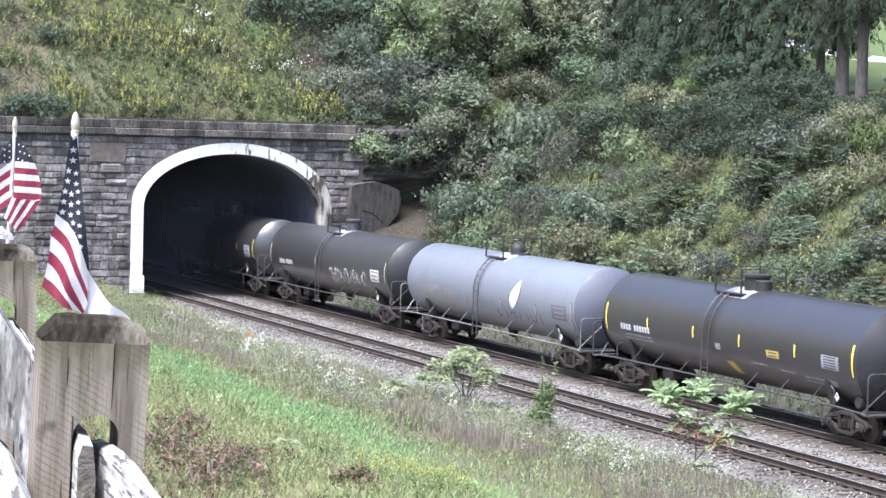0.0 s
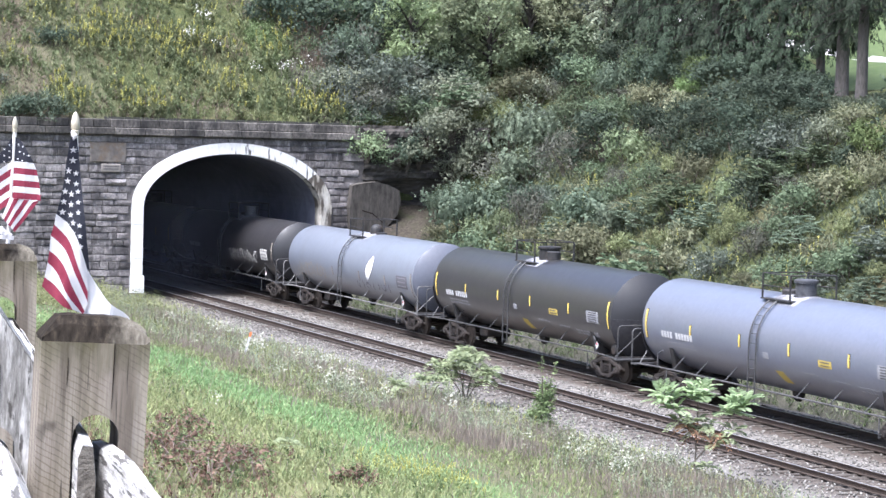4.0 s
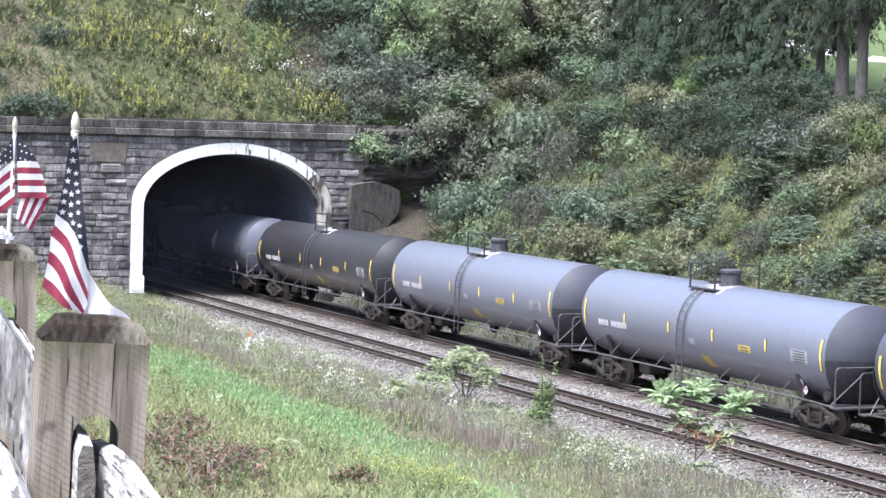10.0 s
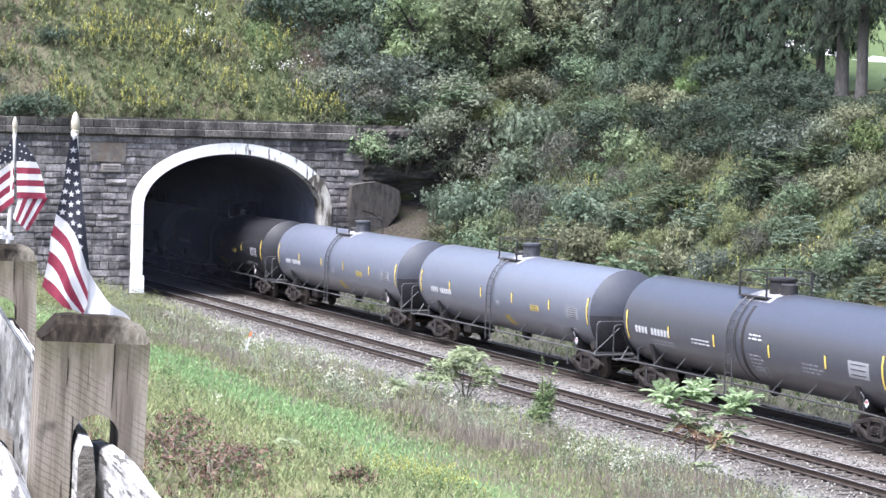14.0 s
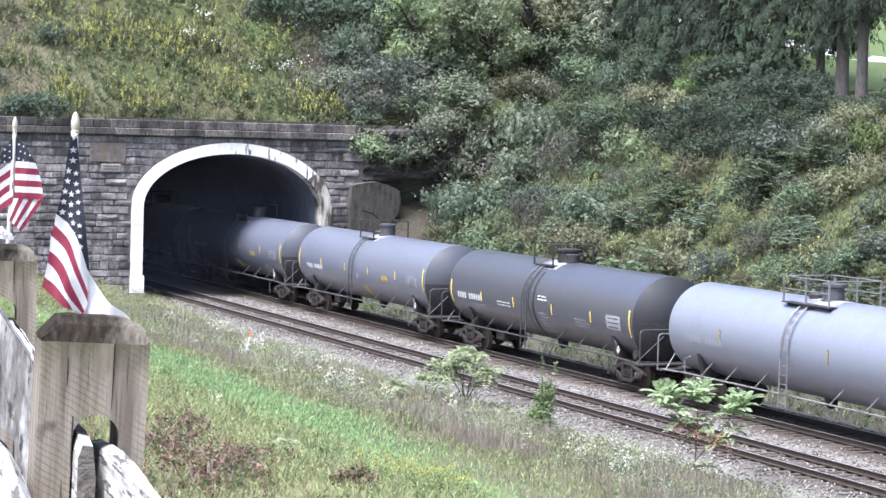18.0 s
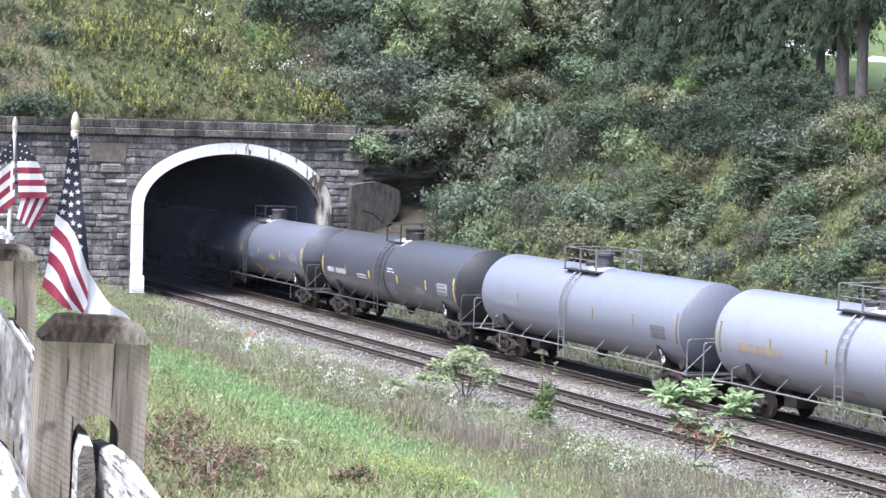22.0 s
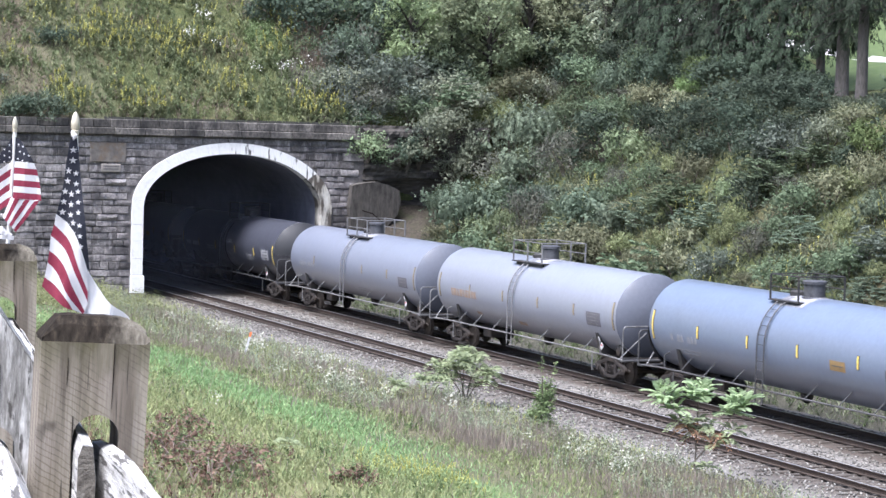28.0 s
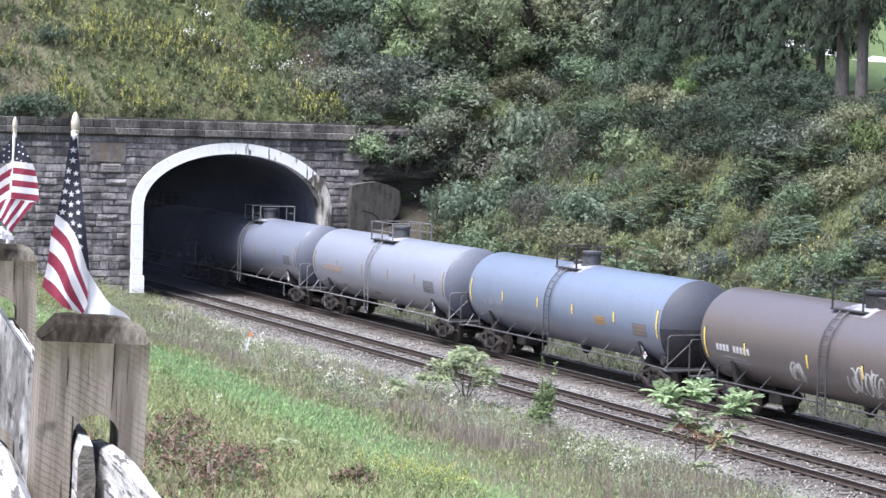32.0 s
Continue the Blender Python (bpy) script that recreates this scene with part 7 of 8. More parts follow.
def fence_post(a, d, top, w, dep, turn, lean, slot_top, slot_w, label, cut="roof", slot_x=0.0, wood="post"):
    """A hewn post with a round-headed slot cut through it for the rails; heights are above the ground."""
    p = new("fence_post")
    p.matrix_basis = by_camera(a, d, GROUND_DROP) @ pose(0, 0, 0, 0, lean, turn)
    tagged(p, label, "fence post", group="fence posts")
    h1, s, z0 = top - 0.042, slot_w / 2, slot_top - slot_w / 2
    zb = slot_top - 0.30
    g = Geo()
    arc = [(slot_x + s * math.cos(t), z0 + s * math.sin(t)) for t in np.linspace(0, math.pi, 13)]
    # faces of the slotted part, as left, right, upper and lower pieces of one body
    drop = 0.006 if cut == "roof" else 0
    up = [(w / 2, z0), (w / 2, h1 - drop), (0, h1 - drop), (-w / 2, h1 - drop), (-w / 2, z0)] + arc[::-1]
    g.slab(up, dep, lambda x, z, t: (x, -dep / 2 + t, z))
    for x0, x1 in ((-w / 2, slot_x - s), (slot_x + s, w / 2)):
        g.slab([(x0, zb), (x1, zb), (x1, z0), (x0, z0)], dep, lambda x, z, t: (x, -dep / 2 + t, z))
    g.slab([(-w / 2, -0.35), (w / 2, -0.35), (w / 2, zb), (-w / 2, zb)], dep, lambda x, z, t: (x, -dep / 2 + t, z))
    part("shaft", g, M[wood], p, "weathered grey post with saw marks and checks")
    crown = Geo()
    r = random.Random(int(top * 1000))
    low = [(-w / 2 + w * i / 8, -dep / 2) for i in range(9)]
    if cut == "roof":
        # a hewn crown: a bevel to the front, a straight slope on one side, a rounded shoulder on the other
        n = 25
        rise = []
        for i in range(n):
            f = i / (n - 1) - 0.5
            k = min(1.0, (f + 0.5) / 0.17) if f < 0.2 else math.sqrt(max(0.0, 1 - ((f - 0.2) / 0.3) ** 2))
            rise.append((f * w, k))
        ripple = lambda x, q: 0.0025 * noise.noise((x * 45, q, top))
        base = [(x, -dep / 2, h1 - drop) for x, k in rise]
        mid = [(x, -dep / 2 + 0.016 * k, h1 + 0.019 * k + ripple(x, 2.0)) for x, k in rise]
        high = [(x * 0.99, -dep / 2 + 0.002 + 0.034 * k, h1 + 0.033 * k + ripple(x, 3.0)) for x, k in rise]
        back = [(x, dep / 2 - 0.01, z - 0.004) for x, _, z in high]
        rear_base = [(x, dep / 2, h1 - 0.01) for x, k in rise]
        for i in range(n - 1):
            crown.add([base[i], base[i + 1], mid[i + 1], mid[i], high[i + 1], high[i], back[i + 1], back[i], rear_base[i + 1], rear_base[i]], [(0, 1, 2, 3), (3, 2, 4, 5), (5, 4, 6, 7), (7, 6, 8, 9)])
        for k in (0, n - 1):
            crown.add([base[k], mid[k], high[k], back[k], rear_base[k]], [(0, 1, 2, 3, 4)])
        part("crown", crown.mesh("crown", M["crown_wood"], False, False), None, p, "dark worn end grain on the hewn top")
    else:
        low += [(w / 2, dep / 2), (-w / 2, dep / 2)]
        vs = [(x, y, h1) for x, y in low] + [(x * 0.985, y if y < 0 else y * 0.95, h1 + 0.245 * (0.49 - x / w) + r.uniform(-0.003, 0.003)) for x, y in low]
        k = len(low)
        fs = [(i, (i + 1) % k, k + (i + 1) % k, k + i) for i in range(k)] + [tuple(range(k, 2 * k))]
        part("crown", crown.add(vs, fs), M[wood], p)
        # whiter sheet on the cut: sunlight from above put into the top's colour
        cap = Geo()
        cap.add([(x, y, z + 0.002) for x, y, z in vs[k:]], [tuple(range(k))])
        part("cut_face", cap, M["sunlit_cut"], p, "slanting cut on top, coloured whiter as sunlit")
    # cracks down the face
    for x, za, zb2 in ((0.028, h1 - 0.005, slot_top + 0.01), (-0.03, h1 - 0.12, h1 - 0.2), (-0.042, h1 - 0.03, h1 - 0.075)):
        ck = Geo()
        ck.slab([(x, za), (x + 0.001, za), (x + 0.0016, (za + zb2) / 2), (x + 0.0003, zb2)], 0.0012, lambda q, z, t: (q, -dep / 2 - t, z))
        part("crack", ck, M["end_grain"], p)
    return p


def fence_rail(p0, p1, high, thick, label, seed):
    """A split rail: an uneven wedge-shaped section, tapered to its ends."""
    r = random.Random(seed)
    ob = new("fence_rail")
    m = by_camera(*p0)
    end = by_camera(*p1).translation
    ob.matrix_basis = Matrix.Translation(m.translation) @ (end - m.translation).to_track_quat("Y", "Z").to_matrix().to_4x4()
    tagged(ob, label, "fence rail", group="fence rails")
    L = (end - m.translation).length
    sect = [(-0.5, -0.5), (0.0, -0.54), (0.42, -0.46), (0.5, 0.1), (0.34, 0.5), (-0.2, 0.52), (-0.46, 0.36)]
    n, k = len(sect), 22
    vs, fs = [], []
    for i in range(k + 1):
        t = i / k
        tap = min(1.0, 0.90 + 4 * min(t, 1 - t))
        for j, (x, z) in enumerate(sect):
            q = 1 + 0.13 * noise.noise((j * 3.1 + seed, t * 9, 0.0))
            vs.append((x * thick * tap * q + 0.006 * noise.noise((t * 5, seed, 3.0)), t * L, z * high * tap * q + 0.007 * noise.noise((t * 5, seed, 7.0))))
    for i in range(k):
        for j in range(n):
            fs.append((i * n + j, i * n + (j + 1) % n, (i + 1) * n + (j + 1) % n, (i + 1) * n + j))
    fs += [tuple(range(n)), tuple(k * n + j for j in range(n - 1, -1, -1))]
    part("timber", Geo().add(vs, fs), M["split_rail"], ob)
    face = Geo()
    face.slab([(x * thick * 0.90 * 0.97, z * high * 0.90 * 0.97) for x, z in sect], 0.004, lambda a, b, t: (a, -0.003 + t * 0.5, b))
    part("end_face", face, M["rail_end"], ob, "dull brown end grain of the rail")
    for c in range(3):
        y0, x0, ln = r.uniform(0.35, 0.75) * L, r.uniform(-0.2, 0.3) * thick, r.uniform(0.15, 0.5)
        ck = Geo()
        ck.slab([(x0, y0), (x0 + 0.001, y0 + ln * 0.4), (x0 + 0.0004, y0 + ln), (x0 - 0.001, y0 + ln * 0.5)], 0.012, lambda a, b, t: (a, b, high * 0.505 - t + 0.004))
        part("crack", ck, M["end_grain"], ob, "dark drying crack")
    return ob


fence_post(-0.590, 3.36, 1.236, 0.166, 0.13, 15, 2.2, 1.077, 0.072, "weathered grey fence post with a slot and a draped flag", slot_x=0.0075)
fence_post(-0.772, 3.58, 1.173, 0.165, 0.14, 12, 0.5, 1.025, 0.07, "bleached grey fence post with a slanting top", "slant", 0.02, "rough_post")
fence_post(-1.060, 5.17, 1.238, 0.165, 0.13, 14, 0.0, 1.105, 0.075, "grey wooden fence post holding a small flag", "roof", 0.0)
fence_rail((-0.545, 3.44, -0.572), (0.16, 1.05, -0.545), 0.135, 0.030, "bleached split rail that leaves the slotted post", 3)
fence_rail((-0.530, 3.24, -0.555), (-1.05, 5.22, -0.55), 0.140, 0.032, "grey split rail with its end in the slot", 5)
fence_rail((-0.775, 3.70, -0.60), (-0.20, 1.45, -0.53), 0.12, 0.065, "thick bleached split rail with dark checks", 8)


# ---------------------------------------------------------------- flags
def cloth(name, c1, c2):
    m = surface(name, c1, c2, 60, 0.85, 0, 0.25, 900)
    nt = m.node_tree
    bsdf, out = nt.nodes["Principled BSDF"], nt.nodes["Material Output"]
    t = nt.nodes.new("ShaderNodeBsdfTranslucent")
    nt.links.new(bsdf.inputs["Base Color"].links[0].from_socket, t.inputs[0])
    mx = nt.nodes.new("ShaderNodeMixShader")
    mx.inputs[0].default_value = 0.4
    nt.links.new(bsdf.outputs[0], mx.inputs[1])
    nt.links.new(t.outputs[0], mx.inputs[2])
    nt.links.new(mx.outputs[0], out.inputs[0])
    return m


M["flag_white"] = cloth("white_flag_cloth", (0.78, 0.77, 0.78), (0.86, 0.85, 0.86))
M["flag_red"] = cloth("red_flag_cloth", (0.26, 0.03, 0.062), (0.33, 0.052, 0.09))
M["flag_blue"] = cloth("navy_flag_cloth", (0.026, 0.028, 0.042), (0.042, 0.045, 0.062))
M["gilt"] = surface("dull_gilt", (0.44, 0.40, 0.30), (0.60, 0.56, 0.45), 30, 0.5, 0.1)
M["stick"] = surface("white_painted_stick", (0.70, 0.69, 0.66), (0.80, 0.79, 0.76), 20, 0.6)


def bezier(pts, n):
    """A smooth line through a few points."""
    pts = [Vector(p) for p in pts]
    out = []
    for i in range(n + 1):
        t = i / n * (len(pts) - 1)
        k = min(int(t), len(pts) - 2)
        u = t - k
        p0, p1, p2, p3 = pts[max(k - 1, 0)], pts[k], pts[k + 1], pts[min(k + 2, len(pts) - 1)]
        out.append(0.5 * ((2 * p1) + (p2 - p0) * u + (2 * p0 - 5 * p1 + 4 * p2 - p3) * u * u + (3 * p1 - p0 - 3 * p2 + p3) * u ** 3))
    return out


def fold(x, z, amp):
    """Depth of the cloth's folds, in metres, from its place in millimetres."""
    return amp * (math.sin(x * 0.085 + z * 0.02) + 0.5 * math.sin(x * 0.19 - z * 0.03 + 1.0))


def sheet(upper, lower, amp, lift=0.0, n=16, rows=4):
    """Cloth between two edges, given in millimetres to the right and down."""
    a, b = bezier(upper, n), bezier(lower, n)
    vs = []
    for j in range(rows + 1):
        for p, q in zip(a, b):
            c = p.lerp(q, j / rows)
            vs.append((c.x / 1000, fold(c.x, c.y, amp) + lift - 1.8 * amp, -c.y / 1000))
    w = n + 1
    return Geo().add(vs, [(j * w + i, j * w + i + 1, (j + 1) * w + i + 1, (j + 1) * w + i) for j in range(rows) for i in range(n)])


def star(g, x, z, r, amp, lift):
    pts = []
    for k in range(10):
        q = r if k % 2 == 0 else r * 0.42
        t = math.pi / 2 + k * math.pi / 5
        px, pz = x + q * math.cos(t), z - q * math.sin(t)
        pts.append((px / 1000, fold(px, pz, amp) + lift - 1.8 * amp, -pz / 1000))
    c = (x / 1000, fold(x, z, amp) + lift - 1.8 * amp, -z / 1000)
    g.add([c] + pts, [(0, 1 + k, 1 + (k + 1) % 10) for k in range(10)])


def flag_base(a, d, top, label, length, finial_r, lean=0.010):
    f = new("small_flag")
    f.matrix_basis = by_camera(a, d, top)
    tagged(f, label, "flag", group="small flags on the fence")
    part("stick", Geo().tube([(0, 0.004, 0.0), (lean * 0.45, 0.006, -length * 0.5), (lean, 0.008, -length)], 0.0048, 8), M["stick"], f, "white stick", True)
    k = finial_r
    part("finial", Geo().lathe([(-0.004, k * 0.9), (0.003, k * 1.0), (0.004, k * 0.8), (0.007, k * 1.05), (0.017, k * 1.05), (0.026, k * 0.75), (0.031, k * 0.4), (0.033, 0.0005)], "z", 14, (0, 0.004, 0)), M["gilt"], f, "dull gilt spear tip", True)
    return f


AMP = 0.006
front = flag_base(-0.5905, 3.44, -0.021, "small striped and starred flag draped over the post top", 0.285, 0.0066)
canton = part("canton", sheet([(-4, 7), (-10, 45), (-16, 85), (-25, 132)], [(4, 6), (12, 75), (22, 145), (29, 222)], AMP, 0.0, 30, 14), M["flag_blue"], front, "navy cloth with white stars")
edges = [[(-25, 130), (-8, 145), (8, 164), (18, 188), (26, 218)], [(-28, 146), (-3, 169), (12, 200), (27, 236)], [(-34, 161), (-10, 179), (9, 213), (27, 252)], [(-36, 181), (-12, 198), (5, 232), (22, 268)],
         [(-38, 196), (-20, 213), (-2, 243), (18, 272)], [(-42, 216), (-20, 232), (-3, 251), (4, 264)], [(-46, 229), (-30, 244), (-12, 258), (3, 265)]]
edges = edges[:1] + [[(x, z + 17 * smooth01(130, 235, z)) for x, z in e] for e in edges[1:]]
for k, (e0, e1) in enumerate(zip(edges, edges[1:])):
    part("stripe", sheet(e0, e1, AMP, -0.0022 - 0.0003 * k, 24, 6), M["flag_white" if k % 2 == 0 else "flag_red"], canton, "white stripe" if k % 2 == 0 else "red stripe")
part("stripe", sheet([(26, 219), (42, 246), (66, 272), (92, 292), (114, 328)], [(16, 290), (42, 294), (62, 296), (86, 308), (111, 332)], AMP, 0.002, 24, 8), M["flag_white"], canton, "white fly end trailing over the post")
for row in range(12):
    z = 28 + 16.5 * row
    left, right = -3 - 0.165 * z, 3 + 0.108 * z
    n = 1 if row < 2 else 2 if row < 4 else 3 if row < 7 else 4
    for i in range(n):
        x = left + (right - left) * (i + 0.55) / n
        if z < 120 + (x + 25) * 1.7:
            sg = Geo()
            star(sg, x, z + (4 if i % 2 else 0), 5.8 if i < n - 1 or n == 1 else 4.8, AMP, -0.0022)
            part("star", sg, M["flag_white"], canton)
# a twist of white cloth tied under the finial
part("tie", Geo().tube([(-0.004, 0.0, 0.001), (0.001, -0.006, -0.006), (-0.003, -0.007, -0.014)], [0.003, 0.005, 0.002], 6), M["flag_white"], front, "twist of white cloth")

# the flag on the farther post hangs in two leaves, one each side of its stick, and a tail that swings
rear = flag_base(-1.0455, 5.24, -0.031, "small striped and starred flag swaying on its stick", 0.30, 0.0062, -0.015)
SW = []
right_leaf = part("canton", sheet([(4, 16), (15, 22), (30, 40), (51, 73)], [(4, 74), (14, 74), (30, 74), (52, 75)], 0.003), M["flag_blue"], rear, "navy cloth with white stars")
SW.append((right_leaf, 0.5))
for k in range(6):
    z0, z1 = 75 + k * 15, 75 + (k + 1) * 15 - 0.2
    xe = (52, 59, 63, 67, 70, 72, 74)
    part("stripe", sheet([(4, z0), (22, z0), (xe[k], z0 + 2)], [(4, z1), (22, z1), (xe[k + 1], z1 + 2)], 0.003, 0, 8, 3), M["flag_white" if k % 2 == 0 else "flag_red"], right_leaf, "white stripe" if k % 2 == 0 else "red stripe")
for i in range(3):
    for j in range(3 - (i == 0)):
        sg = Geo()
        star(sg, 12 + j * 12 + (i % 2) * 4, 34 + i * 17 + j * 4, 3.4, 0.003, -0.002)
        part("star", sg, M["flag_white"], right_leaf)
tail = part("tail", sheet([(4, 160), (24, 164), (73, 164)], [(1, 172), (10, 174), (16, 182)], 0.003, 0.002, 8, 3), M["flag_white"], rear, "swinging striped tail of the flag")
for k in range(6):
    t0, t1 = k / 6, (k + 1) / 6
    A = [Vector((2 + 71 * t, 164 + 2 * t)) for t in (t0, t1)]
    B = [Vector((-14 + 34 * t, 212 + 34 * t)) for t in (t0, t1)]
    part("stripe", sheet([A[0][:], (A[0] * 0.5 + B[0] * 0.5)[:], B[0][:]], [A[1][:], (A[1] * 0.5 + B[1] * 0.5)[:], B[1][:]], 0.003, 0.0005 * k, 8, 3), M["flag_red" if k % 2 == 1 else "flag_white"], tail, "red stripe" if k % 2 else "white stripe")
SW.append((tail, 1.0))
left_leaf = part("left_leaf", sheet([(-4, 16), (-16, 36), (-36, 60), (-60, 84)], [(-4, 72), (-18, 78), (-38, 84), (-62, 92)], 0.003, 0.004), M["flag_blue"], rear, "navy cloth with white stars behind the stick")
SW.append((left_leaf, 0.3))
for k in range(6):
    z0, z1 = 74 + k * 17, 74 + (k + 1) * 17 - 0.2
    part("stripe", sheet([(-2, z0), (-22, z0 + 14), (-60, z0 + 46)], [(-2, z1), (-22, z1 + 14), (-60, z1 + 46)], 0.003, 0.004, 8, 3), M["flag_white" if k % 2 == 0 else "flag_red"], left_leaf, "white stripe" if k % 2 == 0 else "red stripe")
for i in range(3):
    for j in range(3):
        sg = Geo()
        star(sg, -10 - j * 12, 36 + i * 15 + j * 11, 3.2, 0.003, 0.0015)
        part("star", sg, M["flag_white"], left_leaf)

# a bow of green and white ribbon on the farther post
bow = new("ribbon_bow")
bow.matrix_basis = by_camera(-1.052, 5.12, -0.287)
tagged(bow, "green and white ribbon bow tied on the post top", "ribbon")
M["ribbon"] = cloth("green_ribbon", (0.10, 0.24, 0.08), (0.16, 0.32, 0.12))
for k, (dx, dz, rx, rz, tilt) in enumerate(((-0.014, 0.012, 0.014, 0.008, 30), (0.014, 0.012, 0.015, 0.007, -22), (0.018, 0.003, 0.017, 0.006, -5), (-0.012, 0.002, 0.013, 0.006, 12), (0.010, 0.019, 0.012, 0.006, -50))):
    g = Geo()
    vs = []
    ca, sa = math.cos(radians(tilt)), math.sin(radians(tilt))
    for i in range(17):
        t = 2 * math.pi * i / 16
        x, z = rx * math.cos(t), rz * math.sin(t)
        for w in (-0.0045, 0.0045):
            vs.append((dx + x * ca - w * sa, z * 1.5 - 0.004 * k, dz + x * sa + w * ca))
    g.add(vs, [(2 * i, 2 * i + 2, 2 * i + 3, 2 * i + 1) for i in range(16)])
    part("ribbon_loop", g, M["ribbon"] if k in (0, 3) else M["flag_white"], bow)

# ---------------------------------------------------------------- young plants and the marker by the track
stake = new("marker_stake")
stake.matrix_basis = pose(-11.39, -28.9, height(-11.39, -28.9) + 0.12, 0, 15, -24)
tagged(stake, "white survey stake with an orange top among weeds", "marker stake")
M["orange"] = surface("orange_paint", (0.65, 0.16, 0.05), (0.75, 0.24, 0.08), 12, 0.6)
part("stake", Geo().box((0, 0, 0.13), (0.09, 0.04, 1.34), 0.008), M["white"], stake)
part("painted_top", Geo().box((0, 0, 0.9), (0.092, 0.042, 0.2), 0.008), M["orange"], stake, "orange painted top")


def sapling(x, y, stems, n, leaf, seg, size, mat, label, seed, low=None, extra=None, **kw):
    nr = np.random.default_rng(seed)
    s = new("sumac_sapling")
    s.location = (x, y, height(x, y) - 0.05)
    tagged(s, label, "sapling", group="saplings by the track")
    g = Geo()
    tips = []
    for pts in stems:
        g.tube(pts, [0.022, 0.016, 0.010][:len(pts)] if len(pts) <= 3 else 0.016, 6)
        end, mid = Vector(pts[-1]), Vector(pts[-2])
        tips += [end, end.lerp(mid, 0.16), end.lerp(mid, 0.34)]
    part("stem", g, M["bark"], s)
    v, f = fronds(nr, tips, n, leaf, seg, size, **kw)
    part("leaves", quick_mesh("leaves", v, f, mat), None, s, "feathery green leaves")
    if low:
        v, f = fronds(nr, low, 6, leaf * 0.8, seg, size * 0.8, (-0.6, 0.6), 0.5, 0.26)
        part("red_leaves", quick_mesh("red_leaves", v, f, GRASS["red_leaf"]), None, s, "reddening lower leaves")
    if extra:
        v, f = fronds(nr, extra, 6, leaf * 0.8, seg, size * 0.9, (-0.2, 1.2), 0.45, 0.26)
        part("lower_leaves", quick_mesh("lower_leaves", v, f, GRASS["sapling"]), None, s, "paler drooping lower leaves")


GRASS["sumac"] = foliage("sumac_leaves", (0.30, 0.395, 0.215), (0.44, 0.535, 0.33), 0.45, objrand=0, hue=0, island=0.16)
GRASS["red_leaf"] = foliage("reddening_leaves", (0.25, 0.125, 0.085), (0.36, 0.24, 0.15), 0.45, objrand=0, hue=0, island=0.4)
GRASS["sapling"] = foliage("sapling_leaves", (0.27, 0.318, 0.185), (0.41, 0.455, 0.29), 0.45, objrand=0, hue=0, island=0.25)
sapling(-9.15, -59.17, [[(0, 0, 0), (0.06, 0.03, 1.35), (-0.80, 0.35, 2.5)], [(0.03, 0, 0.7), (0.12, 0.1, 1.75), (0.12, 0.1, 2.62)], [(0.02, 0, 0.75), (0.55, -0.25, 1.45), (1.10, -0.48, 2.32)]], 10, 0.64, 9, 0.22, GRASS["sumac"],
        "young sumac with bright feathery leaves beside the ballast", 5, [(-0.2, 0.1, 1.7), (0.1, 0.1, 1.5), (0.55, -0.25, 1.55)],
        [(0.55, -0.25, 1.2), (0.15, 0.05, 1.6), (-0.4, 0.2, 1.8), (0.95, -0.4, 1.6), (0.3, -0.1, 0.6), (0.75, -0.3, 1.35), (0.0, 0.05, 1.8), (0.35, 0.0, 1.75)], rise=(0.1, 2.0), arch=0.34)
sapling(-8.35, -42.8, [[(0, 0, 0), (-0.15, 0.1, 0.75), (-0.75, 0.35, 1.6)], [(0, 0, 0.25), (0.3, -0.1, 0.8), (0.8, -0.3, 1.4)], [(-0.05, 0, 0.5), (0.05, 0.2, 1.2), (0.05, 0.3, 2.0)], [(0.05, 0, 0.4), (-0.15, -0.1, 1.0), (-0.35, -0.15, 1.85)], [(0.1, 0, 0.5), (0.3, 0.1, 1.2), (0.42, 0.1, 1.8)]],
        11, 0.62, 9, 0.20, GRASS["sapling"], "small grey-green sumac sapling beside the ballast", 6, None, [(0.6, -0.2, 1.0), (-0.45, 0.2, 1.1), (0.3, 0, 0.8)], rise=(-0.2, 1.7), arch=0.7, slim=0.24)
sapling(-10.0, -43.6, [[(0, 0, 0), (-0.05, 0.1, 0.65), (-0.1, 0.2, 1.1)], [(0, 0, 0.2), (0.3, 0.1, 0.75), (0.5, 0.2, 1.0)]], 7, 0.5, 8, 0.17, GRASS["sapling"], "small grey-green sumac sapling beside the ballast", 7, rise=(0.1, 2.0), slim=0.25)
sapling(-11.0, -43.4, [[(0, 0, 0), (0.03, 0.1, 0.5), (0.0, 0.1, 0.85)]], 7, 0.5, 8, 0.17, GRASS["sapling"], "small grey-green sumac sapling beside the ballast", 17, rise=(0.1, 2.0), slim=0.25)
sapling(-20.9, -60.2, [[(0, 0, 0), (0.03, 0.05, 0.25), (0.0, 0.1, 0.42)]], 6, 0.36, 6, 0.15, GRASS["sapling"], "small grey-green sumac sapling on the weedy bank", 27, rise=(0.1, 0.9), slim=0.25)
vine = new("vine_sapling")
vine.location = (-8.75, -49.3, height(-8.75, -49.3) - 0.05)
tagged(vine, "slim leafy sapling wound with vines", "sapling", group="saplings by the track")
g = Geo()
g.tube([(0, 0, 0), (0.05, 0, 1.2), (0.0, 0, 2.52)], [0.03, 0.02, 0.008], 6).tube([(0, 0, 0.6), (0.25, 0, 1.5), (0.46, 0.05, 2.3)], [0.02, 0.014, 0.006], 6)
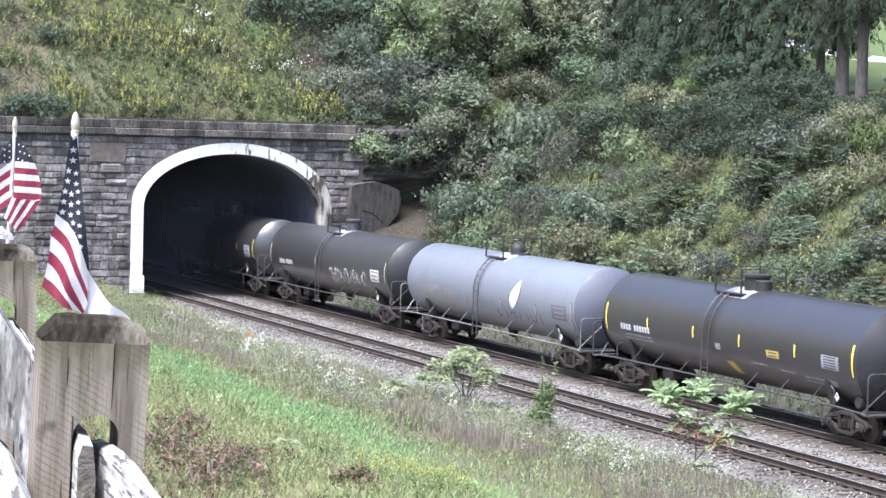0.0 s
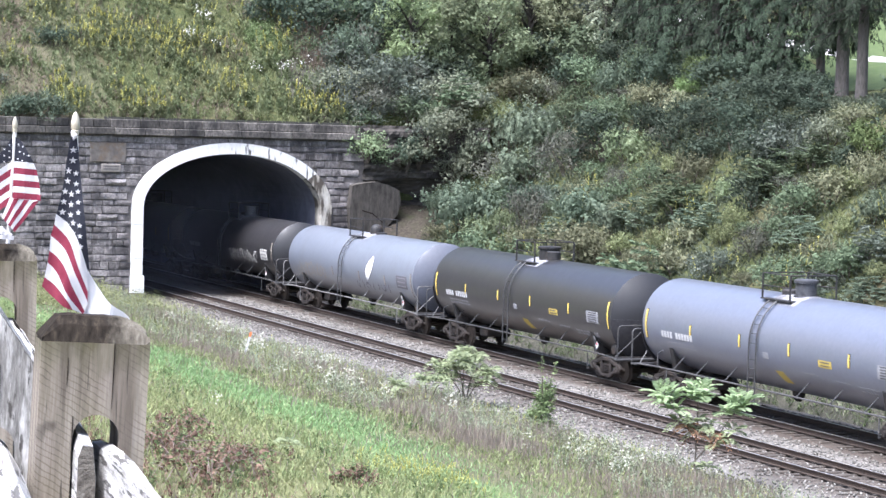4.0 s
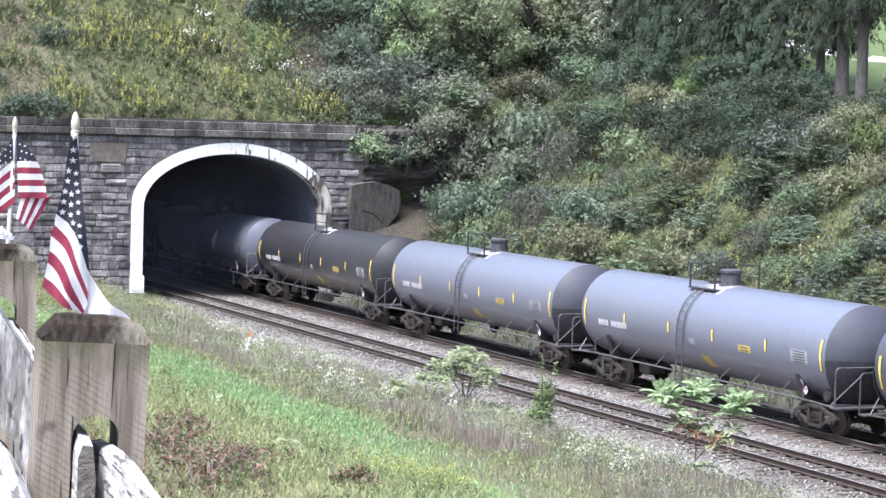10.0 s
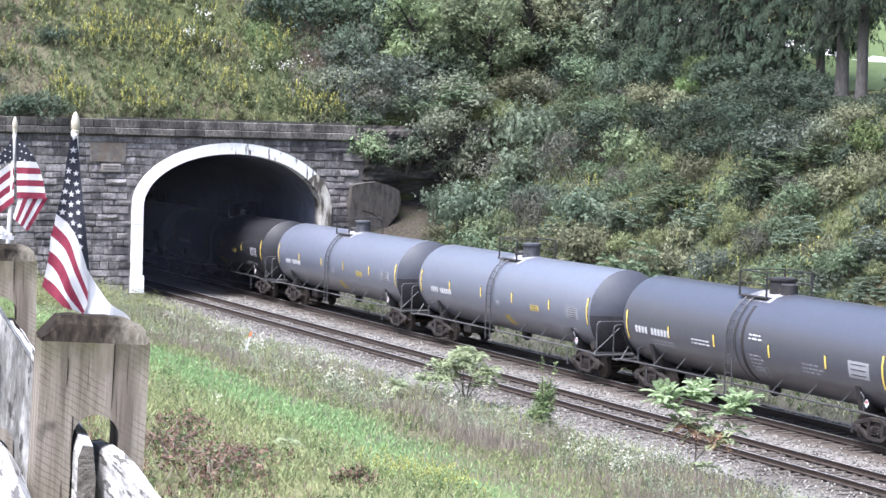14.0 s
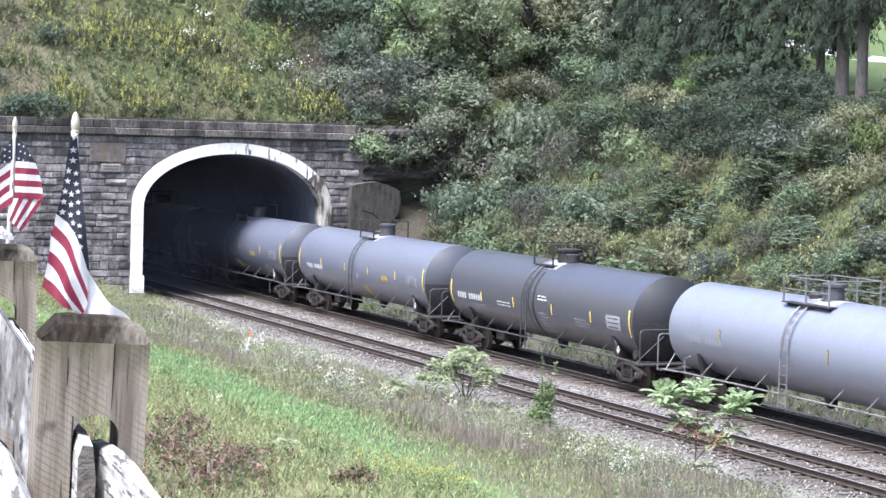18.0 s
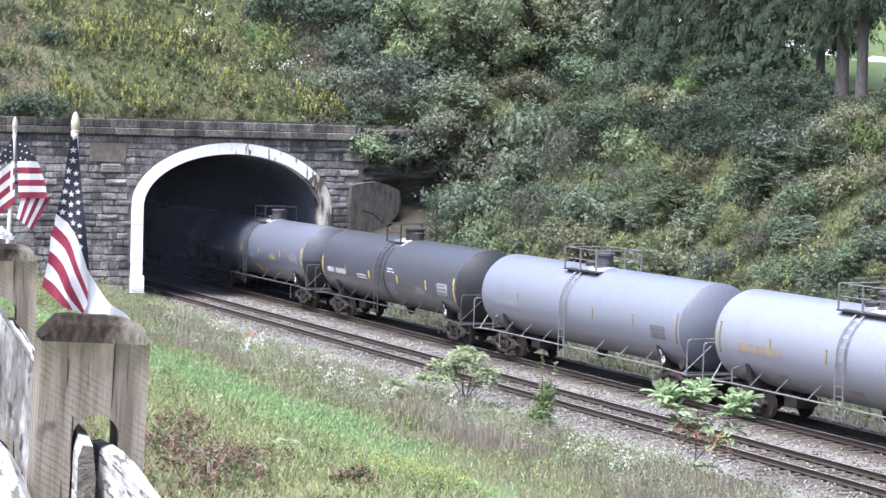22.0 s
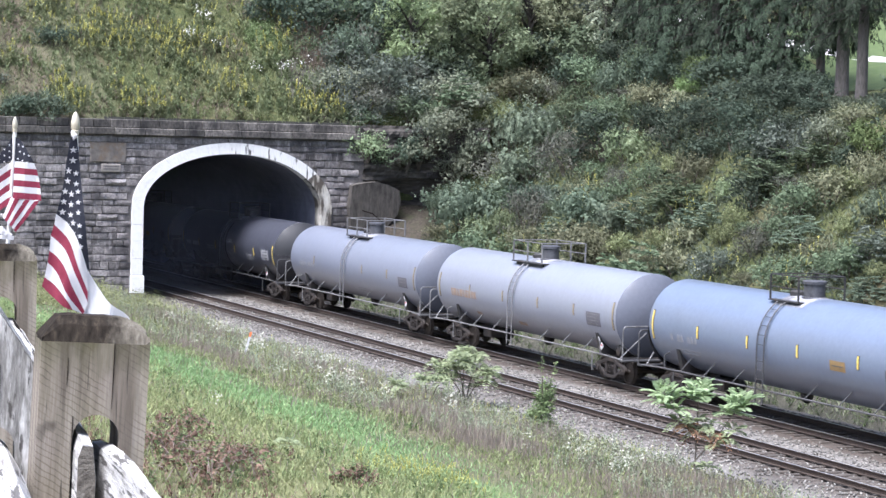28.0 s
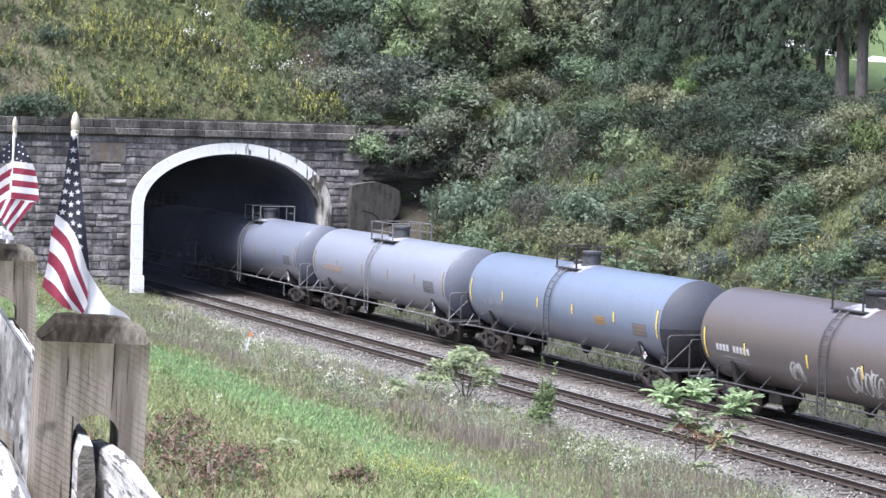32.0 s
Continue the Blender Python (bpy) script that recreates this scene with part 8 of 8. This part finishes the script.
part("stem", g, M["bark"], vine)
lobes = [(-0.15, 0, 0.35, 0.36), (0.15, 0, 0.4, 0.30), (0.0, 0, 0.75, 0.32), (0.2, 0, 0.95, 0.28), (0.05, 0, 1.25, 0.26), (0.28, 0, 1.35, 0.20), (0.12, 0, 1.65, 0.16), (-0.3, 0, 0.8, 0.16)]
lobes += [(0.02, 0, 1.9 + 0.15 * k, 0.05) for k in range(5)] + [(0.33 + 0.035 * k, 0, 1.65 + 0.16 * k, 0.06) for k in range(5)]
v, f = bush_leaves(np.random.default_rng(8), lobes, 3000, 0.082)
part("leaves", quick_mesh("leaves", v, f, GRASS["vine"]), None, vine)

# low brambles with bare reddish canes on the near bank
M["cane"] = surface("reddish_cane", (0.13, 0.098, 0.085), (0.29, 0.235, 0.205), 9, 0.8)
bram_r = random.Random(88)
for k, (x, y, w, tall) in enumerate(((-24.2, -61.0, 1.1, 0.55), (-24.9, -63.2, 1.2, 0.6), (-24.0, -65.4, 1.2, 0.7), (-22.6, -57.4, 0.9, 0.5), (-25.4, -66.8, 1.2, 0.6), (-21.3, -65.2, 0.45, 0.4), (-23.5, -63.4, 0.9, 0.5))):
    b = new("bramble")
    b.location = (x, y, height(x, y) - 0.05)
    tagged(b, "tangled bramble with bare reddish canes and rusty leaves", "bramble", group="brambles on the near bank")
    lobes = []
    for i in range(14):
        g = Geo()
        a, q = bram_r.uniform(0, 6.28), w * bram_r.uniform(0.5, 1.1)
        p0 = Vector((bram_r.uniform(-0.3, 0.3) * w, bram_r.uniform(-0.3, 0.3) * w, 0))
        top = p0 + Vector((math.cos(a) * q * 0.5, math.sin(a) * q * 0.5, tall * bram_r.uniform(0.6, 1.15)))
        end = p0 + Vector((math.cos(a) * q, math.sin(a) * q, tall * bram_r.uniform(0.1, 0.8)))
        g.tube([p0, p0.lerp(top, 0.6) + Vector((0, 0, 0.08)), top, end], [0.014, 0.012, 0.009, 0.004], 5)
        lobes += [(*p0.lerp(top, 0.8), 0.16), (*end, 0.13)]
        part("cane", g, M["cane"], b, "bare reddish cane")
    v, f = bush_leaves(np.random.default_rng(500 + k), lobes, 620, 0.085)
    part("foliage", quick_mesh("foliage", v, f, GRASS["red"]), None, b, "rusty brown leaves")
    v, f = bush_leaves(np.random.default_rng(600 + k), lobes, 380, 0.075)
    part("green_foliage", quick_mesh("green_foliage", v, f, GRASS["dim"]), None, b, "dull green leaves")

# ---------------------------------------------------------------- rock beside the portal
M["slab"] = surface("brown_grey_rock_slab", (0.046, 0.042, 0.038), (0.115, 0.105, 0.094), 3.2, 0.95, 0, 0.9, 9, (0.13, 0.113, 0.094), 1.3, (0.55, 0.8), where="World", stretch=(1.6, 1.6, 0.5), spec=0.15)
M["earth"] = surface("bare_earth", (0.026, 0.023, 0.019), (0.085, 0.072, 0.058), 7, 0.95, 0, 1.0, 18, (0.045, 0.046, 0.028), 1.6, (0.45, 0.7), where="World", spec=0.1)


slab = new("rock_slab")
slab.matrix_basis = pose(3.95, -0.8, 2.35, 3, 0, -4)
tagged(slab, "cracked flat brown rock slab leaning beside the portal", "rock slab", group="rocks beside the portal")
part("slab_face", Geo().slab([(0.05, 0.0), (0.95, 0.06), (1.35, 0.45), (1.8, 0.95), (2.3, 1.5), (2.72, 2.0), (2.86, 2.75), (2.74, 3.3), (2.2, 3.55), (1.5, 3.72), (0.75, 3.66), (0.1, 3.5), (0.0, 2.3), (0.12, 1.1)], 0.55, lambda a, b, d: (a, d, b)), M["slab"], slab)
ck = Geo()
ck.slab([(0.7, 2.2), (1.3, 2.05), (1.9, 1.55), (1.9, 1.5), (1.28, 1.99), (0.7, 2.15)], 0.004, lambda a, b, d: (a, -d, b))
part("crack", ck, M["end_grain"], slab)
# flat dark plate on the face stands in for a hollow's shade
ck = Geo()
ck.slab([(0.52, 0.35), (0.72, 0.3), (0.78, 0.95), (0.66, 1.15), (0.55, 1.0)], 0.006, lambda a, b, d: (a, -d, b))
part("hollow", ck, M["end_grain"], slab, "dark flat patch for the shade of a hollow in the rock")
M["ledge"] = surface("dark_layered_rock", (0.045, 0.04, 0.036), (0.13, 0.115, 0.10), 1.6, 0.95, 0, 0.9, 7, (0.025, 0.023, 0.022), 0.9, (0.45, 0.65), where="World", stretch=(0.6, 0.6, 3.0))
nu, nz = 56, 40
vs = []
for j in range(nz + 1):
    z = 3.2 + 5.9 * j / nz
    bed = math.floor((z + 0.25 * noise.noise((z, 0.0, 4.0))) / 0.42)
    for i in range(nu + 1):
        x = 4.9 + 7.0 * i / nu
        jut = 0.55 * noise.noise((bed * 7.3, x * 0.35, 1.0)) + 0.12 * noise.noise((x * 2.1, z * 5.0, 2.0)) + 0.05 * noise.noise((x * 6.0, z * 9.0, 2.0))
        over = 0.7 * smooth01(5.2, 6.4, z)
        vs.append((x, 0.35 - over - jut - 0.22 * max(0.0, x - 8.0), z))
w = nu + 1
rock = new("rock_outcrop")
rock.location = (8, 0, 3.2)
tagged(rock, "dark layered rock outcrop beside the portal under vines", "rock outcrop", group="rocks beside the portal")
for j0 in range(0, nz, 4):
    rows = vs[j0 * w:(j0 + 5) * w]
    bed = Geo().add([(x - 8, y, z - 3.2) for x, y, z in rows], [(j * w + i, j * w + i + 1, (j + 1) * w + i + 1, (j + 1) * w + i) for j in range(4) for i in range(nu)])
    part("rock_bed", bed, M["ledge"], rock)
scree = Geo()
vs = []
for j in range(15):
    for i in range(25):
        x, t = 4.6 + 5.6 * i / 24, j / 14
        y = -3.6 + 3.8 * t
        z0 = height(x, y)
        z = max(z0 + 0.05, z0 + (4.6 + 0.12 * (x - 6) - z0) * t ** 1.2 * (1 - smooth01(8.0, 10.2, x))) + 0.12 * noise.noise((x * 1.5, y * 1.5, 1.0))
        vs.append((x, y, z - 0.1 * (1 - t)))
scree.add(vs, [(j * 25 + i, j * 25 + i + 1, (j + 1) * 25 + i + 1, (j + 1) * 25 + i) for j in range(14) for i in range(24)])
tagged(new("earth_bank", scree.mesh("earth_bank", M["earth"], True)), "bare brown earth below the rock outcrop", "earth bank", kind="structure")


# ---------------------------------------------------------------- what moves
def travel(t):
    """How far the train has gone at t seconds, measured from 6 s."""
    return -22.73 + 3.7938 * t - 0.000804 * t * t


def motions():
    times = [0, 4, 8, 12, 16, 20, 24, 28, 32]
    for car, centre in CARS:
        walk(car, [(t, pose(0, centre - 108.2 + travel(t), 0)) for t in times])
    # the farther flag's leaves swing about the stick: seconds, degrees
    gusts = [(0, -4), (1.5, -6), (3.5, -10), (5.5, 5), (6, -9), (6.5, 4), (7, -6), (8, 0), (9, 0), (10, 12), (11.5, 24), (12, -8), (12.5, 14), (13.2, 18), (14, 8), (14.5, 14), (16.5, -4), (18, 0),
             (19.5, 2), (20.5, 14), (21, 22), (22, 13), (22.5, -2), (23, 12), (23.6, -12), (24.2, 2), (24.6, -14), (25, 8), (25.5, -14), (27.5, -10), (28.5, -4), (29.6, -16), (30.5, -6), (31, -15), (32, -13)]
    for leaf, share in SW:
        walk(leaf, [(t, pose(0, 0, 0, 0, -0.45 * a * share, 0.9 * a * share)) for t, a in gusts])
    spins = [5 * k / 30 for k in range(193)]
    spins[-1] = 32.0
    for w in WHEELSETS:
        y, z = w.location.y, w.location.z
        walk(w, [(t, pose(0, y, z, -math.degrees(travel(t) / 0.4457), 0, 0)) for t in spins])
motions()
